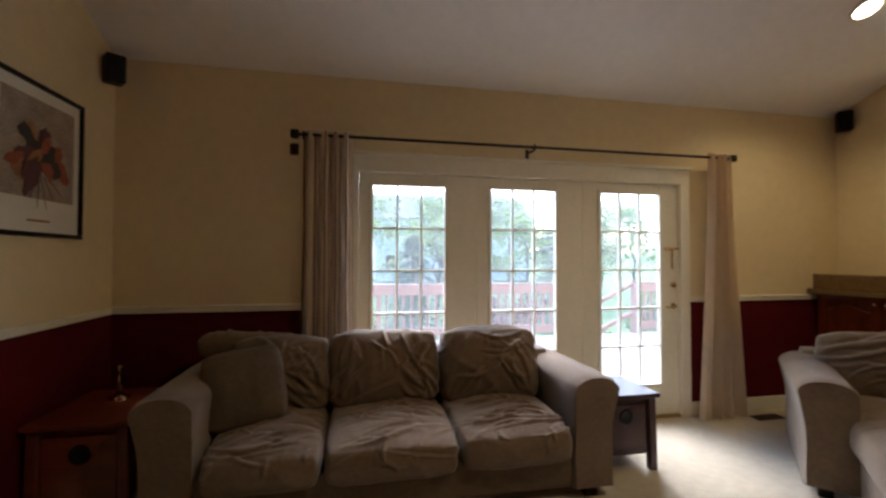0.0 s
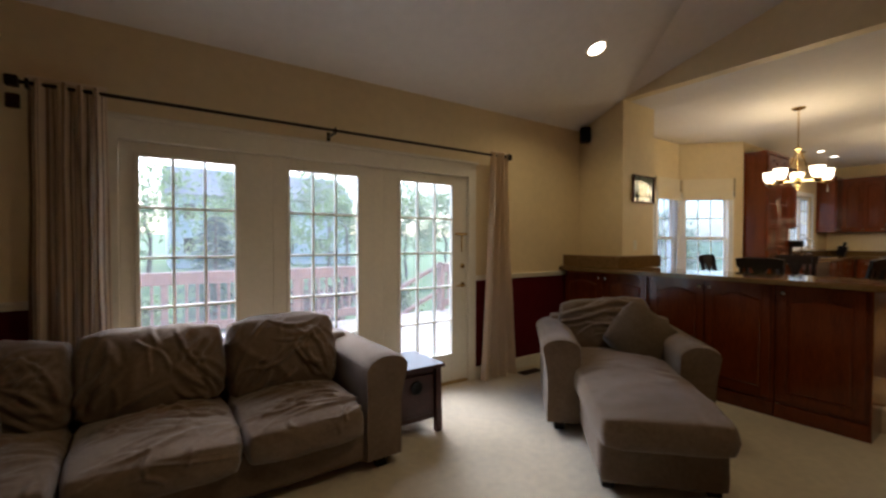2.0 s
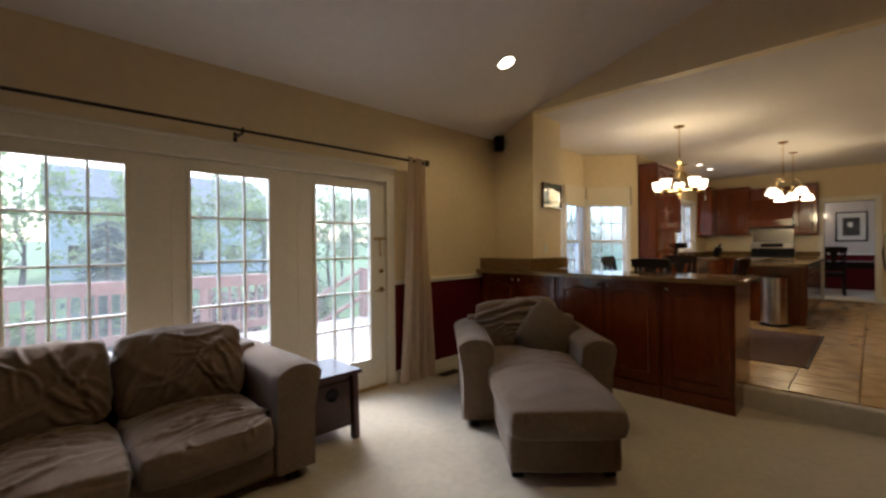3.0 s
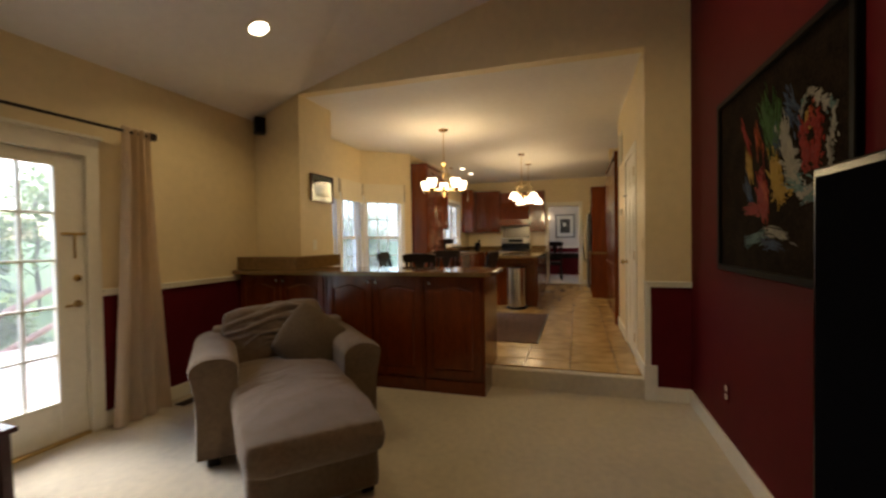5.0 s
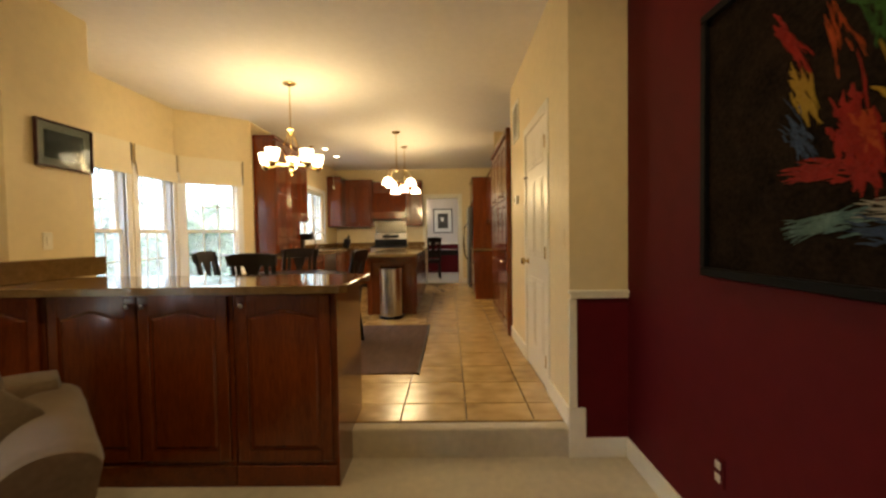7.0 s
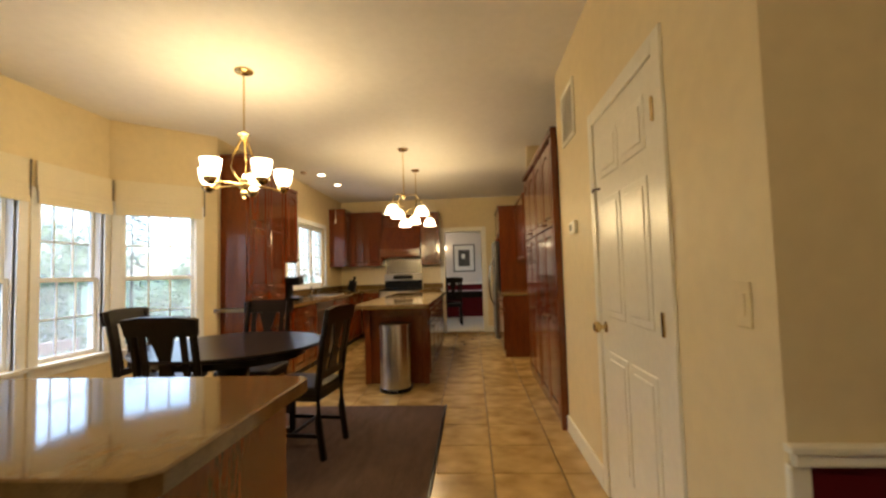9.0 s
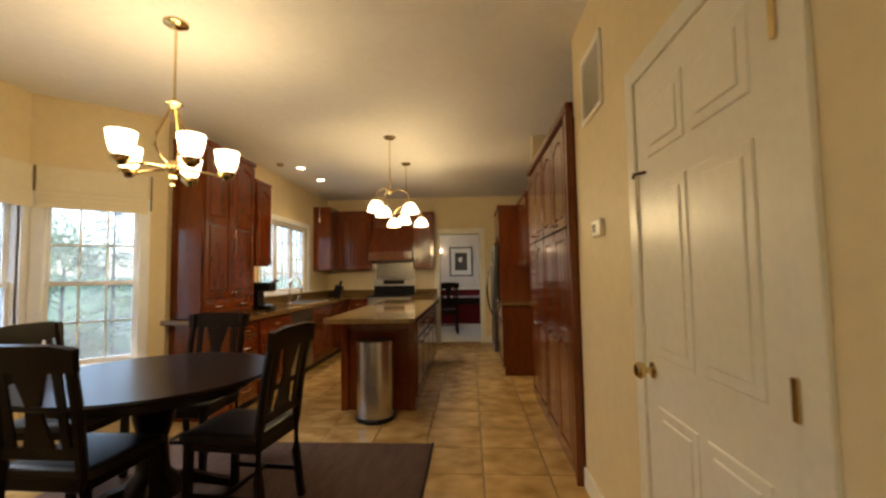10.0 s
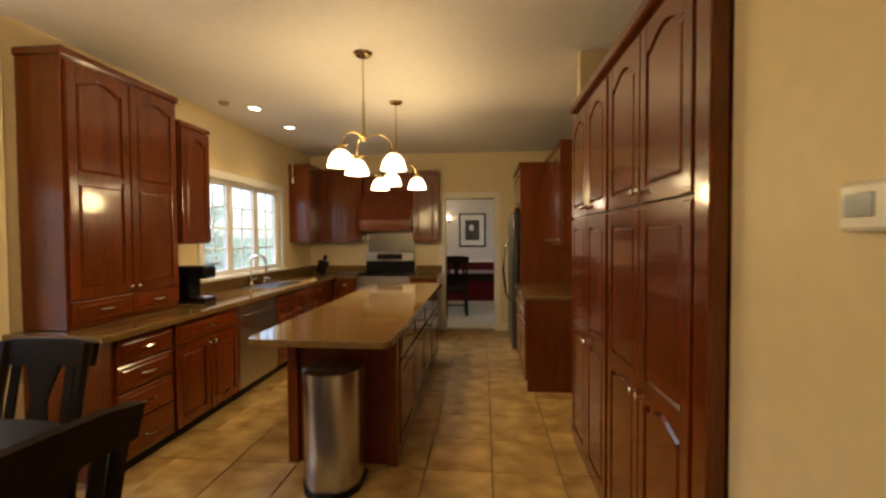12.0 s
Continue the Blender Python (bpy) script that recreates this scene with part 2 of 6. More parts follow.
def glass(name, tint=(1, 1, 1), rough=0.0, haze=0.024):
    m = bpy.data.materials.new(name)
    m.use_nodes = True
    t = m.node_tree
    t.nodes.remove(t.nodes["Principled BSDF"])
    a, b, mix, fr = t.nodes.new("ShaderNodeBsdfTransparent"), t.nodes.new("ShaderNodeBsdfGlossy"), t.nodes.new("ShaderNodeMixShader"), t.nodes.new("ShaderNodeLayerWeight")
    a.inputs["Color"].default_value = (*tint, 1)
    b.inputs["Roughness"].default_value = rough
    pw, mr = t.nodes.new("ShaderNodeMath"), t.nodes.new("ShaderNodeMapRange")
    pw.operation, pw.inputs[1].default_value = "POWER", 4.0
    mr.inputs["To Min"].default_value, mr.inputs["To Max"].default_value = 0.025, 0.6
    t.links.new(fr.outputs["Facing"], pw.inputs[0])
    t.links.new(pw.outputs[0], mr.inputs["Value"])
    t.links.new(mr.outputs[0], mix.inputs[0])
    t.links.new(a.outputs[0], mix.inputs[1])
    t.links.new(b.outputs[0], mix.inputs[2])
    # Glare haze over the outside view, mixed into the glass as pale translucency.
    glare, veil = t.nodes.new("ShaderNodeBsdfTranslucent"), t.nodes.new("ShaderNodeMixShader")
    glare.inputs["Color"].default_value, veil.inputs[0].default_value = (0.88, 0.94, 0.97, 1), haze
    t.links.new(mix.outputs[0], veil.inputs[1])
    t.links.new(glare.outputs[0], veil.inputs[2])
    t.links.new(veil.outputs[0], t.nodes["Material Output"].inputs["Surface"])
    return m


t = CURTAIN.node_tree
tl, mx = t.nodes.new("ShaderNodeBsdfTranslucent"), t.nodes.new("ShaderNodeMixShader")
tl.inputs["Color"].default_value, mx.inputs[0].default_value = (0.80, 0.68, 0.54, 1), 0.42
t.links.new(t.nodes["Principled BSDF"].outputs[0], mx.inputs[1])
t.links.new(tl.outputs[0], mx.inputs[2])
t.links.new(mx.outputs[0], t.nodes["Material Output"].inputs["Surface"])
PANE = glass("window_glass", (0.72, 0.76, 0.77))
SASH = mat("cool_white_window_paint", (0.83, 0.83, 0.81), 0.35, vary=0.03, scale=4)
# Tint and haze in the glass dim and veil the view; no screen.
HAZED_PANE = glass("hazed_window_glass", (0.50, 0.57, 0.64), haze=0.040)

# ---- the plan ----
ZK, ZC = 0.18, 2.955                 # kitchen floor and kitchen ceiling
WX, NY, EX, SY = -1.36, 3.42, 4.75, -0.87    # living room: west, north, east, south faces
KS, KN, KE = -0.525, 2.92, 12.54      # kitchen: south, north, east faces
T = 0.14


def vault(y):
    return 2.72 + 0.42 * (NY - y)


# living room floor and the stepped-up kitchen floor
structure("floor_living", bm_box(WX, SY, -0.2, EX, NY, 0), CARPET, "cream wall-to-wall carpet", "floor")
structure("step", bm_box(EX + 0.001, KS, -0.02, EX + 0.10, 0.80, ZK - 0.006, 0.012, 2), CARPET, "carpeted single step up to the kitchen", "step")
structure("floor_kitchen", bm_box(EX + 0.10, KS - 0.4, -0.2, KE + T, 3.8, ZK - 0.012), GROUT, "tan grout bed under beige ceramic floor tiles", "floor")
structure("floor_dining", bm_box(KE + T, -2.2, -0.2, 16.0, 3.4, ZK), CARPET, "pale carpet of the dining room", "floor")


def wall_with_holes(name, axis, face, thick, u0, u1, z0, z1, holes, material, label):
    """A wall along x (axis 'x') or y, from its room face outwards by thick, with openings (u0, u1, z0, z1) through it."""
    us = sorted({u0, u1, *[h[0] for h in holes], *[h[1] for h in holes]})
    zs = sorted({z0, z1, *[h[2] for h in holes], *[h[3] for h in holes]})
    bm = bmesh.new()
    for a, b in zip(us, us[1:]):
        run = None
        for c, d in zip(zs, zs[1:]):
            hole = any(h[0] <= (a + b) / 2 <= h[1] and h[2] <= (c + d) / 2 <= h[3] for h in holes)
            if not hole:
                run = [c, d] if run is None else [run[0], d]
            if (hole or d == zs[-1]) and run:
                lo, hi = sorted((face, face + thick))
                if axis == "x":
                    bm_box(a, lo, run[0], b, hi, run[1], bm=bm)
                else:
                    bm_box(lo, a, run[0], hi, b, run[1], bm=bm)
                run = None
    return structure(name, bm, material, label, "wall")


RAIL, SRAIL = 0.99, 0.955
DOORS = (0.26, 3.02, 0.0, 2.02)
wall_with_holes("wall_north", "x", NY, T, WX - T, EX, RAIL, 2.9, [(0.26, 3.02, RAIL, 2.02)], CREAM, "cream painted upper wall round the glazed doors")
wall_with_holes("wall_north_wainscot", "x", NY, T, WX - T, EX, -0.2, RAIL, [(0.26, 3.02, -0.2, RAIL)], MAROON, "maroon painted lower wall beside the glazed doors")
structure("wall_west", bm_box(WX - T, SY - T, RAIL, WX, NY, 4.8), CREAM, "cream painted upper wall", "wall")
structure("wall_west_wainscot", bm_box(WX - T, SY - T, -0.2, WX, NY, RAIL), MAROON, "maroon painted lower wall", "wall")
structure("wall_south", bm_box(WX, SY - T, -0.2, EX, SY, 4.9), MAROON, "dark red painted accent wall", "wall")
# end of the red wall: a stub between it and the kitchen passage
structure("wall_stub", bm_box(EX, KS - 0.78, SRAIL, EX + 0.12, KS - 0.12, 4.9), CREAM, "cream wall stub at the edge of the passage", "wall")
structure("wall_stub_wainscot", bm_box(EX, KS - 0.78, -0.2, EX + 0.12, KS - 0.12, SRAIL), MAROON, "maroon lower part of the wall stub", "wall")
# kitchen south wall with door
wall_with_holes("wall_kitchen_south", "x", KS, -0.12, EX, 7.08, -0.2, ZC, [(5.32, 6.12, -0.2, ZK + 2.04)], CREAM, "cream kitchen wall with a white panel door")
structure("wall_kitchen_south_far", bm_box(EX + 0.0, KS - 0.9, -0.2, KE, KS - 0.78, ZC), CREAM, "cream wall behind tall cupboards and fridge", "wall")
structure("wall_pantry_end", bm_box(8.98, KS - 0.78, ZK, 9.08, KS - 0.02, ZC), CREAM, "cream wall return beside the tall cupboards", "wall")
# wall above the opening
structure("wall_header", bm_prism([(KS - 0.12, ZC), (2.86, ZC), (2.86, 3.0), (KS - 0.12, 4.6)], EX, EX + 0.12, Matrix(((0, 0, 1, 0), (1, 0, 0, 0), (0, 1, 0, 0), (0, 0, 0, 1)))), CREAM, "cream header wall above the wide opening", "wall")
# pier between living room and breakfast bay
structure("wall_pier", bm_box(EX, 2.845, -0.2, 5.38, NY + T, 3.05), CREAM, "cream painted pier at the corner of the opening", "wall")

structure("ceiling_kitchen", bm_box(EX + 0.12, -1.55, ZC, KE + T, 3.9, ZC + 0.12), CEIL, "white flat kitchen ceiling", "ceiling")
bm = bmesh.new()
XW, YT = EX, 2.86


def p1(x, y):
    return (x, y, vault(y))


ye = SY - T
run = YT - ye
fold_end = (XW - 0.72 * run, ye)
a = [p1(WX - T, NY + T), p1(EX + 0.02, NY + T), p1(EX + 0.02, YT), p1(*fold_end), p1(WX - T, ye)]
b = [p1(EX + 0.02, YT), (EX + 0.02, ye, vault(YT) + 0.29 * run), p1(*fold_end)]
for poly in (a, b):
    lo = [bm.verts.new(p) for p in poly]
    hi = [bm.verts.new((p[0], p[1], p[2] + 0.12)) for p in poly]
    bm.faces.new(list(reversed(lo)))
    bm.faces.new(hi)
    for i in range(len(poly)):
        j = (i + 1) % len(poly)
        bm.faces.new((lo[i], lo[j], hi[j], hi[i]))
bmesh.ops.recalc_face_normals(bm, faces=bm.faces[:])
structure("ceiling_living", bm, CEIL, "white sloped vaulted ceiling", "ceiling")

# breakfast bay
WZ0, WZ1 = 0.78, 2.10
wall_with_holes("wall_bay_north", "x", 3.58, T, 5.9, 7.47, -0.2, ZC, [(6.06, 6.66, WZ0, WZ1), (6.83, 7.42, WZ0, WZ1)], CREAM, "cream bay wall with two sash windows")


def bay_matrix(p, q):
    d = Vector((q[0] - p[0], q[1] - p[1], 0)).normalized()
    return Matrix(((d.x, 0, -d.y, p[0]), (d.y, 0, d.x, p[1]), (0, 1, 0, 0), (0, 0, 0, 1))), math.hypot(q[0] - p[0], q[1] - p[1])


BAY_M, BAY_L = bay_matrix((7.47, 3.58), (8.09, 2.90))
bm = bmesh.new()
for u0, u1, v0, v1 in ((0, 0.10, -0.2, ZC), (0.72, BAY_L, -0.2, ZC), (0.10, 0.72, -0.2, WZ0), (0.10, 0.72, WZ1, ZC)):
    bm_prism([(u0, v0), (u1, v0), (u1, v1), (u0, v1)], 0, T, BAY_M, bm=bm)
structure("wall_bay_east", bm, CREAM, "cream angled bay wall with a sash window", "wall")
m2, l2 = bay_matrix((5.24, 2.92), (5.9, 3.58))
structure("wall_bay_west", bm_prism([(0, -0.2), (l2, -0.2), (l2, ZC), (0, ZC)], 0, T, m2), CREAM, "cream angled bay wall", "wall")
# kitchen north and east walls
wall_with_holes("wall_kitchen_north", "x", KN, T, 8.07, KE + T, -0.2, ZC, [(9.86, 11.50, 1.24, 2.28)], CREAM, "cream kitchen wall with a window over the sink")
wall_with_holes("wall_kitchen_east", "y", KE, T, KS - 0.9, KN, -0.2, ZC, [(-0.03, 0.73, -0.2, 2.245)], CREAM, "cream kitchen end wall with a cased opening")
# dining room beyond
DWALL = mat("pale_grey_paint", (0.64, 0.57, 0.50), 0.6, vary=0.03, scale=1.5)
structure("wall_dining_east", bm_box(15.6, -2.2, 1.08, 15.7, 3.4, 2.96), DWALL, "pale dining room wall", "wall")
structure("wall_dining_east_wainscot", bm_box(15.6, -2.2, 0.0, 15.7, 3.4, 1.08), MAROON, "maroon lower dining room wall", "wall")
structure("wall_dining_north", bm_box(KE + T, 3.4, 0.0, 15.7, 3.5, 2.96), DWALL, "pale dining room side wall", "wall")
structure("wall_dining_south", bm_box(KE + T, -2.3, 0.0, 15.7, -2.2, 2.96), DWALL, "pale dining room side wall", "wall")
structure("ceiling_dining", bm_box(KE + T, -2.3, 2.9, 15.7, 3.5, 3.0), CEIL, "white dining room ceiling", "ceiling")

# ---- glazed doors, casing, rails and skirting of the living room ----
def frame_bars(bars, y0, y1, bevel=0.004):
    bm = bmesh.new()
    for x0, z0, x1, z1 in bars:
        bm_box(x0, y0, z0, x1, y1, z1, bevel, bm=bm)
    return bm


casing = thing("door_frame", pose(1.64, NY, 0), "white painted casing round three glazed patio doors", "door frame", kind="structure")
for n, b in (("jamb", (0.17, 0.0, 0.262, 2.03)), ("jamb", (3.018, 0.0, 3.11, 2.03)), ("head", (0.17, 2.018, 3.11, 2.145))):
    part(n, bm_box(b[0], NY - 0.018, b[1], b[2], NY + 0.12, b[3], 0.005, 2), WHITE, casing)
part("head_cap", bm_box(0.15, NY - 0.035, 2.145, 3.13, NY + 0.02, 2.172, 0.006, 2), WHITE, casing)
part("threshold", bm_box(0.262, NY - 0.01, 0.0, 3.018, NY + 0.13, 0.02, 0.004), BRASS, casing, "dull brass threshold strip")
LEAVES = ((0.2625, 1.179, 0.365, 0.925), (1.1805, 2.0975, 1.30, 1.86), (2.099, 3.0175, 2.265, 2.835))
for k, (x0, x1, g0, g1) in enumerate(LEAVES):
    d = thing("door_%d" % (k + 1), pose((x0 + x1) / 2, NY + 0.03, 0.02), "closed white patio door leaf with fifteen glass lites", "door", "glazed patio doors", "structure")
    yb, yf = NY + 0.02, NY + 0.065
    part("stile", bm_box(x0, yb, 0.022, g0, yf, 2.016, 0.003), WHITE, d)
    part("stile", bm_box(g1, yb, 0.022, x1, yf, 2.016, 0.003), WHITE, d)
    part("rail", bm_box(g0, yb, 0.022, g1, yf, 0.29, 0.003), WHITE, d)
    part("rail", bm_box(g0, yb, 1.925, g1, yf, 2.016, 0.003), WHITE, d)
    part("glass_stop", frame_bars([(g0 - 0.025, 0.27, g0 + 0.004, 1.945), (g1 - 0.004, 0.27, g1 + 0.025, 1.945), (g0, 0.27, g1, 0.294), (g0, 1.92, g1, 1.945)], yb - 0.012, yb + 0.006), WHITE, d)
    w, h = (g1 - g0) / 3, (1.925 - 0.29) / 5
    for i in (1, 2):
        part("muntin", bm_box(g0 + i * w - 0.008, yb + 0.002, 0.29, g0 + i * w + 0.008, yf - 0.002, 1.925, 0.004), WHITE, d)
    for j in range(1, 5):
        part("muntin", bm_box(g0, yb + 0.004, 0.29 + j * h - 0.008, g1, yf - 0.004, 0.29 + j * h + 0.008, 0.004), WHITE, d)
    for i in range(3):
        for j in range(5):
            p = part("pane", bm_box(g0 + i * w + 0.006, NY + 0.041, 0.29 + j * h + 0.006, g0 + (i + 1) * w - 0.006, NY + 0.045, 0.29 + (j + 1) * h - 0.006), PANE, d)
            p.visible_shadow = False
    for hx in (x0 + 0.05, x1 - 0.05):
        part("shade_clip", bm_box(hx - 0.008, yb - 0.010, 1.96, hx + 0.008, yb, 1.98, 0.003), WHITE, d, "small white shade clip")
    if k == 2:
        part("rose", bm_lathe([(0.0, 0.0), (0.028, 0.0), (0.026, 0.01), (0.0, 0.012)], 16, pose(x1 - 0.055, yb, 0.955, 90)), BRASS, d, smooth=True)
        part("lever", bm_tube([(x1 - 0.055, yb, 0.955), (x1 - 0.055, yb - 0.045, 0.955), (x1 - 0.075, yb - 0.052, 0.955), (x1 - 0.16, yb - 0.05, 0.95)], 0.010), BRASS, d, "brass lever handle", True)
        part("deadbolt", bm_lathe([(0.0, 0.0), (0.026, 0.0), (0.022, 0.016), (0.0, 0.018)], 16, pose(x1 - 0.055, yb, 1.14, 90)), BRASS, d, smooth=True)
        bm = bm_box(x1 - 0.15, yb - 0.016, 1.445, x1 + 0.08, yb - 0.002, 1.465, 0.003)
        bm_box(x1 - 0.075, yb - 0.018, 1.28, x1 - 0.062, yb - 0.004, 1.45, 0.003, bm=bm)
        part("security_bar", bm, BRASS, d, "brass security latch with a hanging arm")

for nm, x0, x1 in (("trim_north_west", WX, 0.17), ("trim_north_east", 3.11, 4.45)):
    t = thing(nm, pose((x0 + x1) / 2, NY, 0), "white chair rail and skirting on the wall", "trim", kind="structure")
    part("chair_rail", bm_box(x0, NY - 0.022, RAIL, x1, NY, RAIL + 0.045, 0.006, 2), WHITE, t)
    part("chair_rail_nose", bm_box(x0, NY - 0.03, RAIL + 0.03, x1, NY, RAIL + 0.05, 0.005, 2), WHITE, t)
    part("skirting", bm_box(x0, NY - 0.016, 0, x1, NY, 0.12, 0.005, 2), WHITE, t)
t = thing("trim_west", pose(WX, 1.2, 0), "white chair rail and skirting on the west wall", "trim", kind="structure")
part("chair_rail", bm_box(WX, SY, RAIL, WX + 0.022, NY - 0.03, RAIL + 0.045, 0.006, 2), WHITE, t)
part("skirting", bm_box(WX, SY, 0, WX + 0.016, NY - 0.016, 0.12, 0.005, 2), WHITE, t)
t = thing("trim_south", pose(2, SY, 0), "white skirting board under the red wall", "trim", kind="structure")
part("skirting", bm_box(WX + 0.02, SY, 0, EX - 0.016, SY + 0.016, 0.12, 0.005, 2), WHITE, t)
t = thing("trim_stub", pose(EX, -0.7, 0), "white chair rail and stepped skirting on the wall stub", "trim", kind="structure")
part("chair_rail", bm_box(EX - 0.022, SY, SRAIL, EX + 0.0, KS - 0.0, SRAIL + 0.045, 0.006, 2), WHITE, t)
part("chair_rail_nose", bm_box(EX - 0.03, SY, SRAIL + 0.03, EX, KS + 0.012, SRAIL + 0.05, 0.005, 2), WHITE, t)
part("skirting", bm_box(EX - 0.016, SY, 0, EX, KS - 0.075, 0.12, 0.005, 2), WHITE, t)
part("corner_post", bm_box(EX - 0.02, KS - 0.09, 0, EX, KS + 0.012, 0.30, 0.005, 2), WHITE, t)
part("edge_bead", bm_box(EX - 0.012, KS - 0.042, 0.30, EX + 0.01, KS + 0.006, SRAIL, 0.004), WHITE, t)
structure("wall_stub_return", bm_box(EX - 0.003, KS - 0.12, -0.2, EX, KS - 0.0, SRAIL), MAROON, "maroon edge of the wall stub", "wall")

# curtain rod and curtains
rod = thing("curtain_rod", pose(1.6, NY - 0.13, 2.24), "dark bronze curtain rod with square finials above the doors", "curtain rod")
part("rod", bm_tube([(-0.16, NY - 0.14, 2.235), (3.42, NY - 0.14, 2.235)], 0.011, 10), IRON, rod, smooth=True)
for x in (-0.18, 3.43):
    part("finial", bm_box(x - 0.028, NY - 0.168, 2.207, x + 0.028, NY - 0.112, 2.263, 0.008, 2), IRON, rod)
for x in (-0.12, 1.60, 3.36):
    bm = bm_box(x - 0.008, NY - 0.15, 2.205, x + 0.008, NY - 0.002, 2.222, 0.002)
    bm_box(x - 0.014, NY - 0.006, 2.15, x + 0.014, NY - 0.001, 2.25, 0.002, bm=bm)
    bm_box(x - 0.008, NY - 0.16, 2.205, x + 0.008, NY - 0.148, 2.255, 0.002, bm=bm)
    part("bracket", bm, IRON, rod)
for x in (-0.20, 3.44):
    part("wall_plate", bm_box(x - 0.03, NY - 0.02, 2.12, x + 0.03, NY - 0.001, 2.20, 0.004), MAHOG, rod, "small brown square wall plate")


def curtain(x0, x1, top_w, seed, folds, depth, stripes, label):
    """Hanging cloth with deep uneven folds, gathered to top_w on the rod and spreading to x0..x1 at the floor."""
    c = thing("curtain", pose((x0 + x1) / 2, NY - 0.14, 0), label, "curtain", "curtains at the doors")
    bm, rows, cols = bmesh.new(), 26, 110
    mid = (x0 + x1) / 2
    grid = []
    for j in range(rows + 1):
        v = j / rows
        z = 2.262 - 2.245 * v
        w = top_w + (x1 - x0 - top_w) * v ** 1.3
        row = []
        for i in range(cols + 1):
            u = i / cols
            ph = u * 2 * math.pi * folds + seed + 0.7 * math.sin(u * 9 + seed) + 0.25 * v * math.sin(5 * u + seed)
            amp = depth * (0.75 + 0.5 * noise.noise((u * 7, v * 1.5, seed)))
            row.append(bm.verts.new((mid + (u - 0.5) * w + 0.008 * noise.noise((u * 9, v * 4, seed + 5)), NY - 0.14 + amp * math.sin(ph), z)))
        grid.append(row)
    for a, b in zip(grid, grid[1:]):
        for i in range(cols):
            bm.faces.new((a[i], a[i + 1], b[i + 1], b[i])).material_index = 1 if stripes and i % 23 in (0, 1, 2, 3, 9, 10, 15) else 0
    bmesh.ops.solidify(bm, geom=bm.faces[:], thickness=0.003)
    part("cloth", bm, CURTAIN, c, smooth=True).data.materials.append(CURTAIN_D)
    part("hem", bm_tube([(mid - top_w / 2, NY - 0.14, 2.262), (mid + top_w / 2, NY - 0.14, 2.262)], 0.016, 8), CURTAIN, c, "gathered rod pocket", True)
    return c


curtain(-0.14, 0.24, 0.34, 0.4, 4.2, 0.040, True, "beige striped curtain drawn aside in deep folds")
curtain(3.08, 3.52, 0.20, 2.1, 3.4, 0.052, False, "pale beige curtain gathered and spreading at the floor")

# floor vent
v = thing("floor_vent", pose(3.73, 3.26, 0), "brown metal floor vent set in the carpet by the wall", "vent")
part("frame", bm_box(3.59, 3.20, 0.0, 3.87, 3.31, 0.006, 0.002), MAHOG, v)
for i in range(9):
    part("slat", bm_box(3.61 + i * 0.028, 3.215, 0.006, 3.622 + i * 0.028, 3.295, 0.010), IRON, v)


# ---- sofa ----
def rolled_arm(x0, x1, y0, y1, z0, z1, flare, sign, seed):
    """An upholstered arm: straight side that rolls outwards at the top. sign: +1 rolls to +x."""
    bm, n, m = bmesh.new(), 14, 22
    prof = []
    w = x1 - x0
    for k in range(33):
        a = k / 32
        if a < 0.3:
            prof.append((0.0, z0 + (z1 - 0.085 - z0) * a / 0.3))
        elif a < 0.7:
            th = math.pi * (1 - (a - 0.3) / 0.4)
            prof.append(((w + flare) / 2 * (1 + math.cos(th)), z1 - 0.085 + 0.085 * math.sin(th)))
        else:
            b = (a - 0.7) / 0.3
            prof.append((w + flare - flare * min(1, b * 3) , z1 - 0.085 - (z1 - 0.085 - z0) * b))
    rings = []
    for j in range(m + 1):
        v = j / m
        e = min(v, 1 - v) * (y1 - y0)
        tuck = 0.03 * max(0, 1 - e / 0.035) ** 2
        ring = []
        for px, pz in prof:
            x = x0 + px if sign > 0 else x1 - px
            cx, cz = (x0 + x1) / 2, (z0 + z1) / 2
            y = y0 + v * (y1 - y0)
            d = 0.006 * noise.noise((x * 5 + seed, y * 5, pz * 5))
            ring.append(bm.verts.new((x + (cx - x) * tuck * 6 * 0.3 + d, y, pz + (cz - pz) * tuck * 1.2 + d * (pz > z0 + 0.05))))
        rings.append(ring)
    for a, b in zip(rings, rings[1:]):
        for i in range(len(prof) - 1):
            bm.faces.new((a[i], a[i + 1], b[i + 1], b[i]))
        bm.faces.new((a[-1], a[0], b[0], b[-1]))
    bm.faces.new(rings[0])
    bm.faces.new(list(reversed(rings[-1])))
    bmesh.ops.recalc_face_normals(bm, faces=bm.faces[:])
    return bm


def block_foot(x, y, w=0.07):
    return bm_box(x - w / 2, y - w / 2, 0, x + w / 2, y + w / 2, 0.06, 0.006)


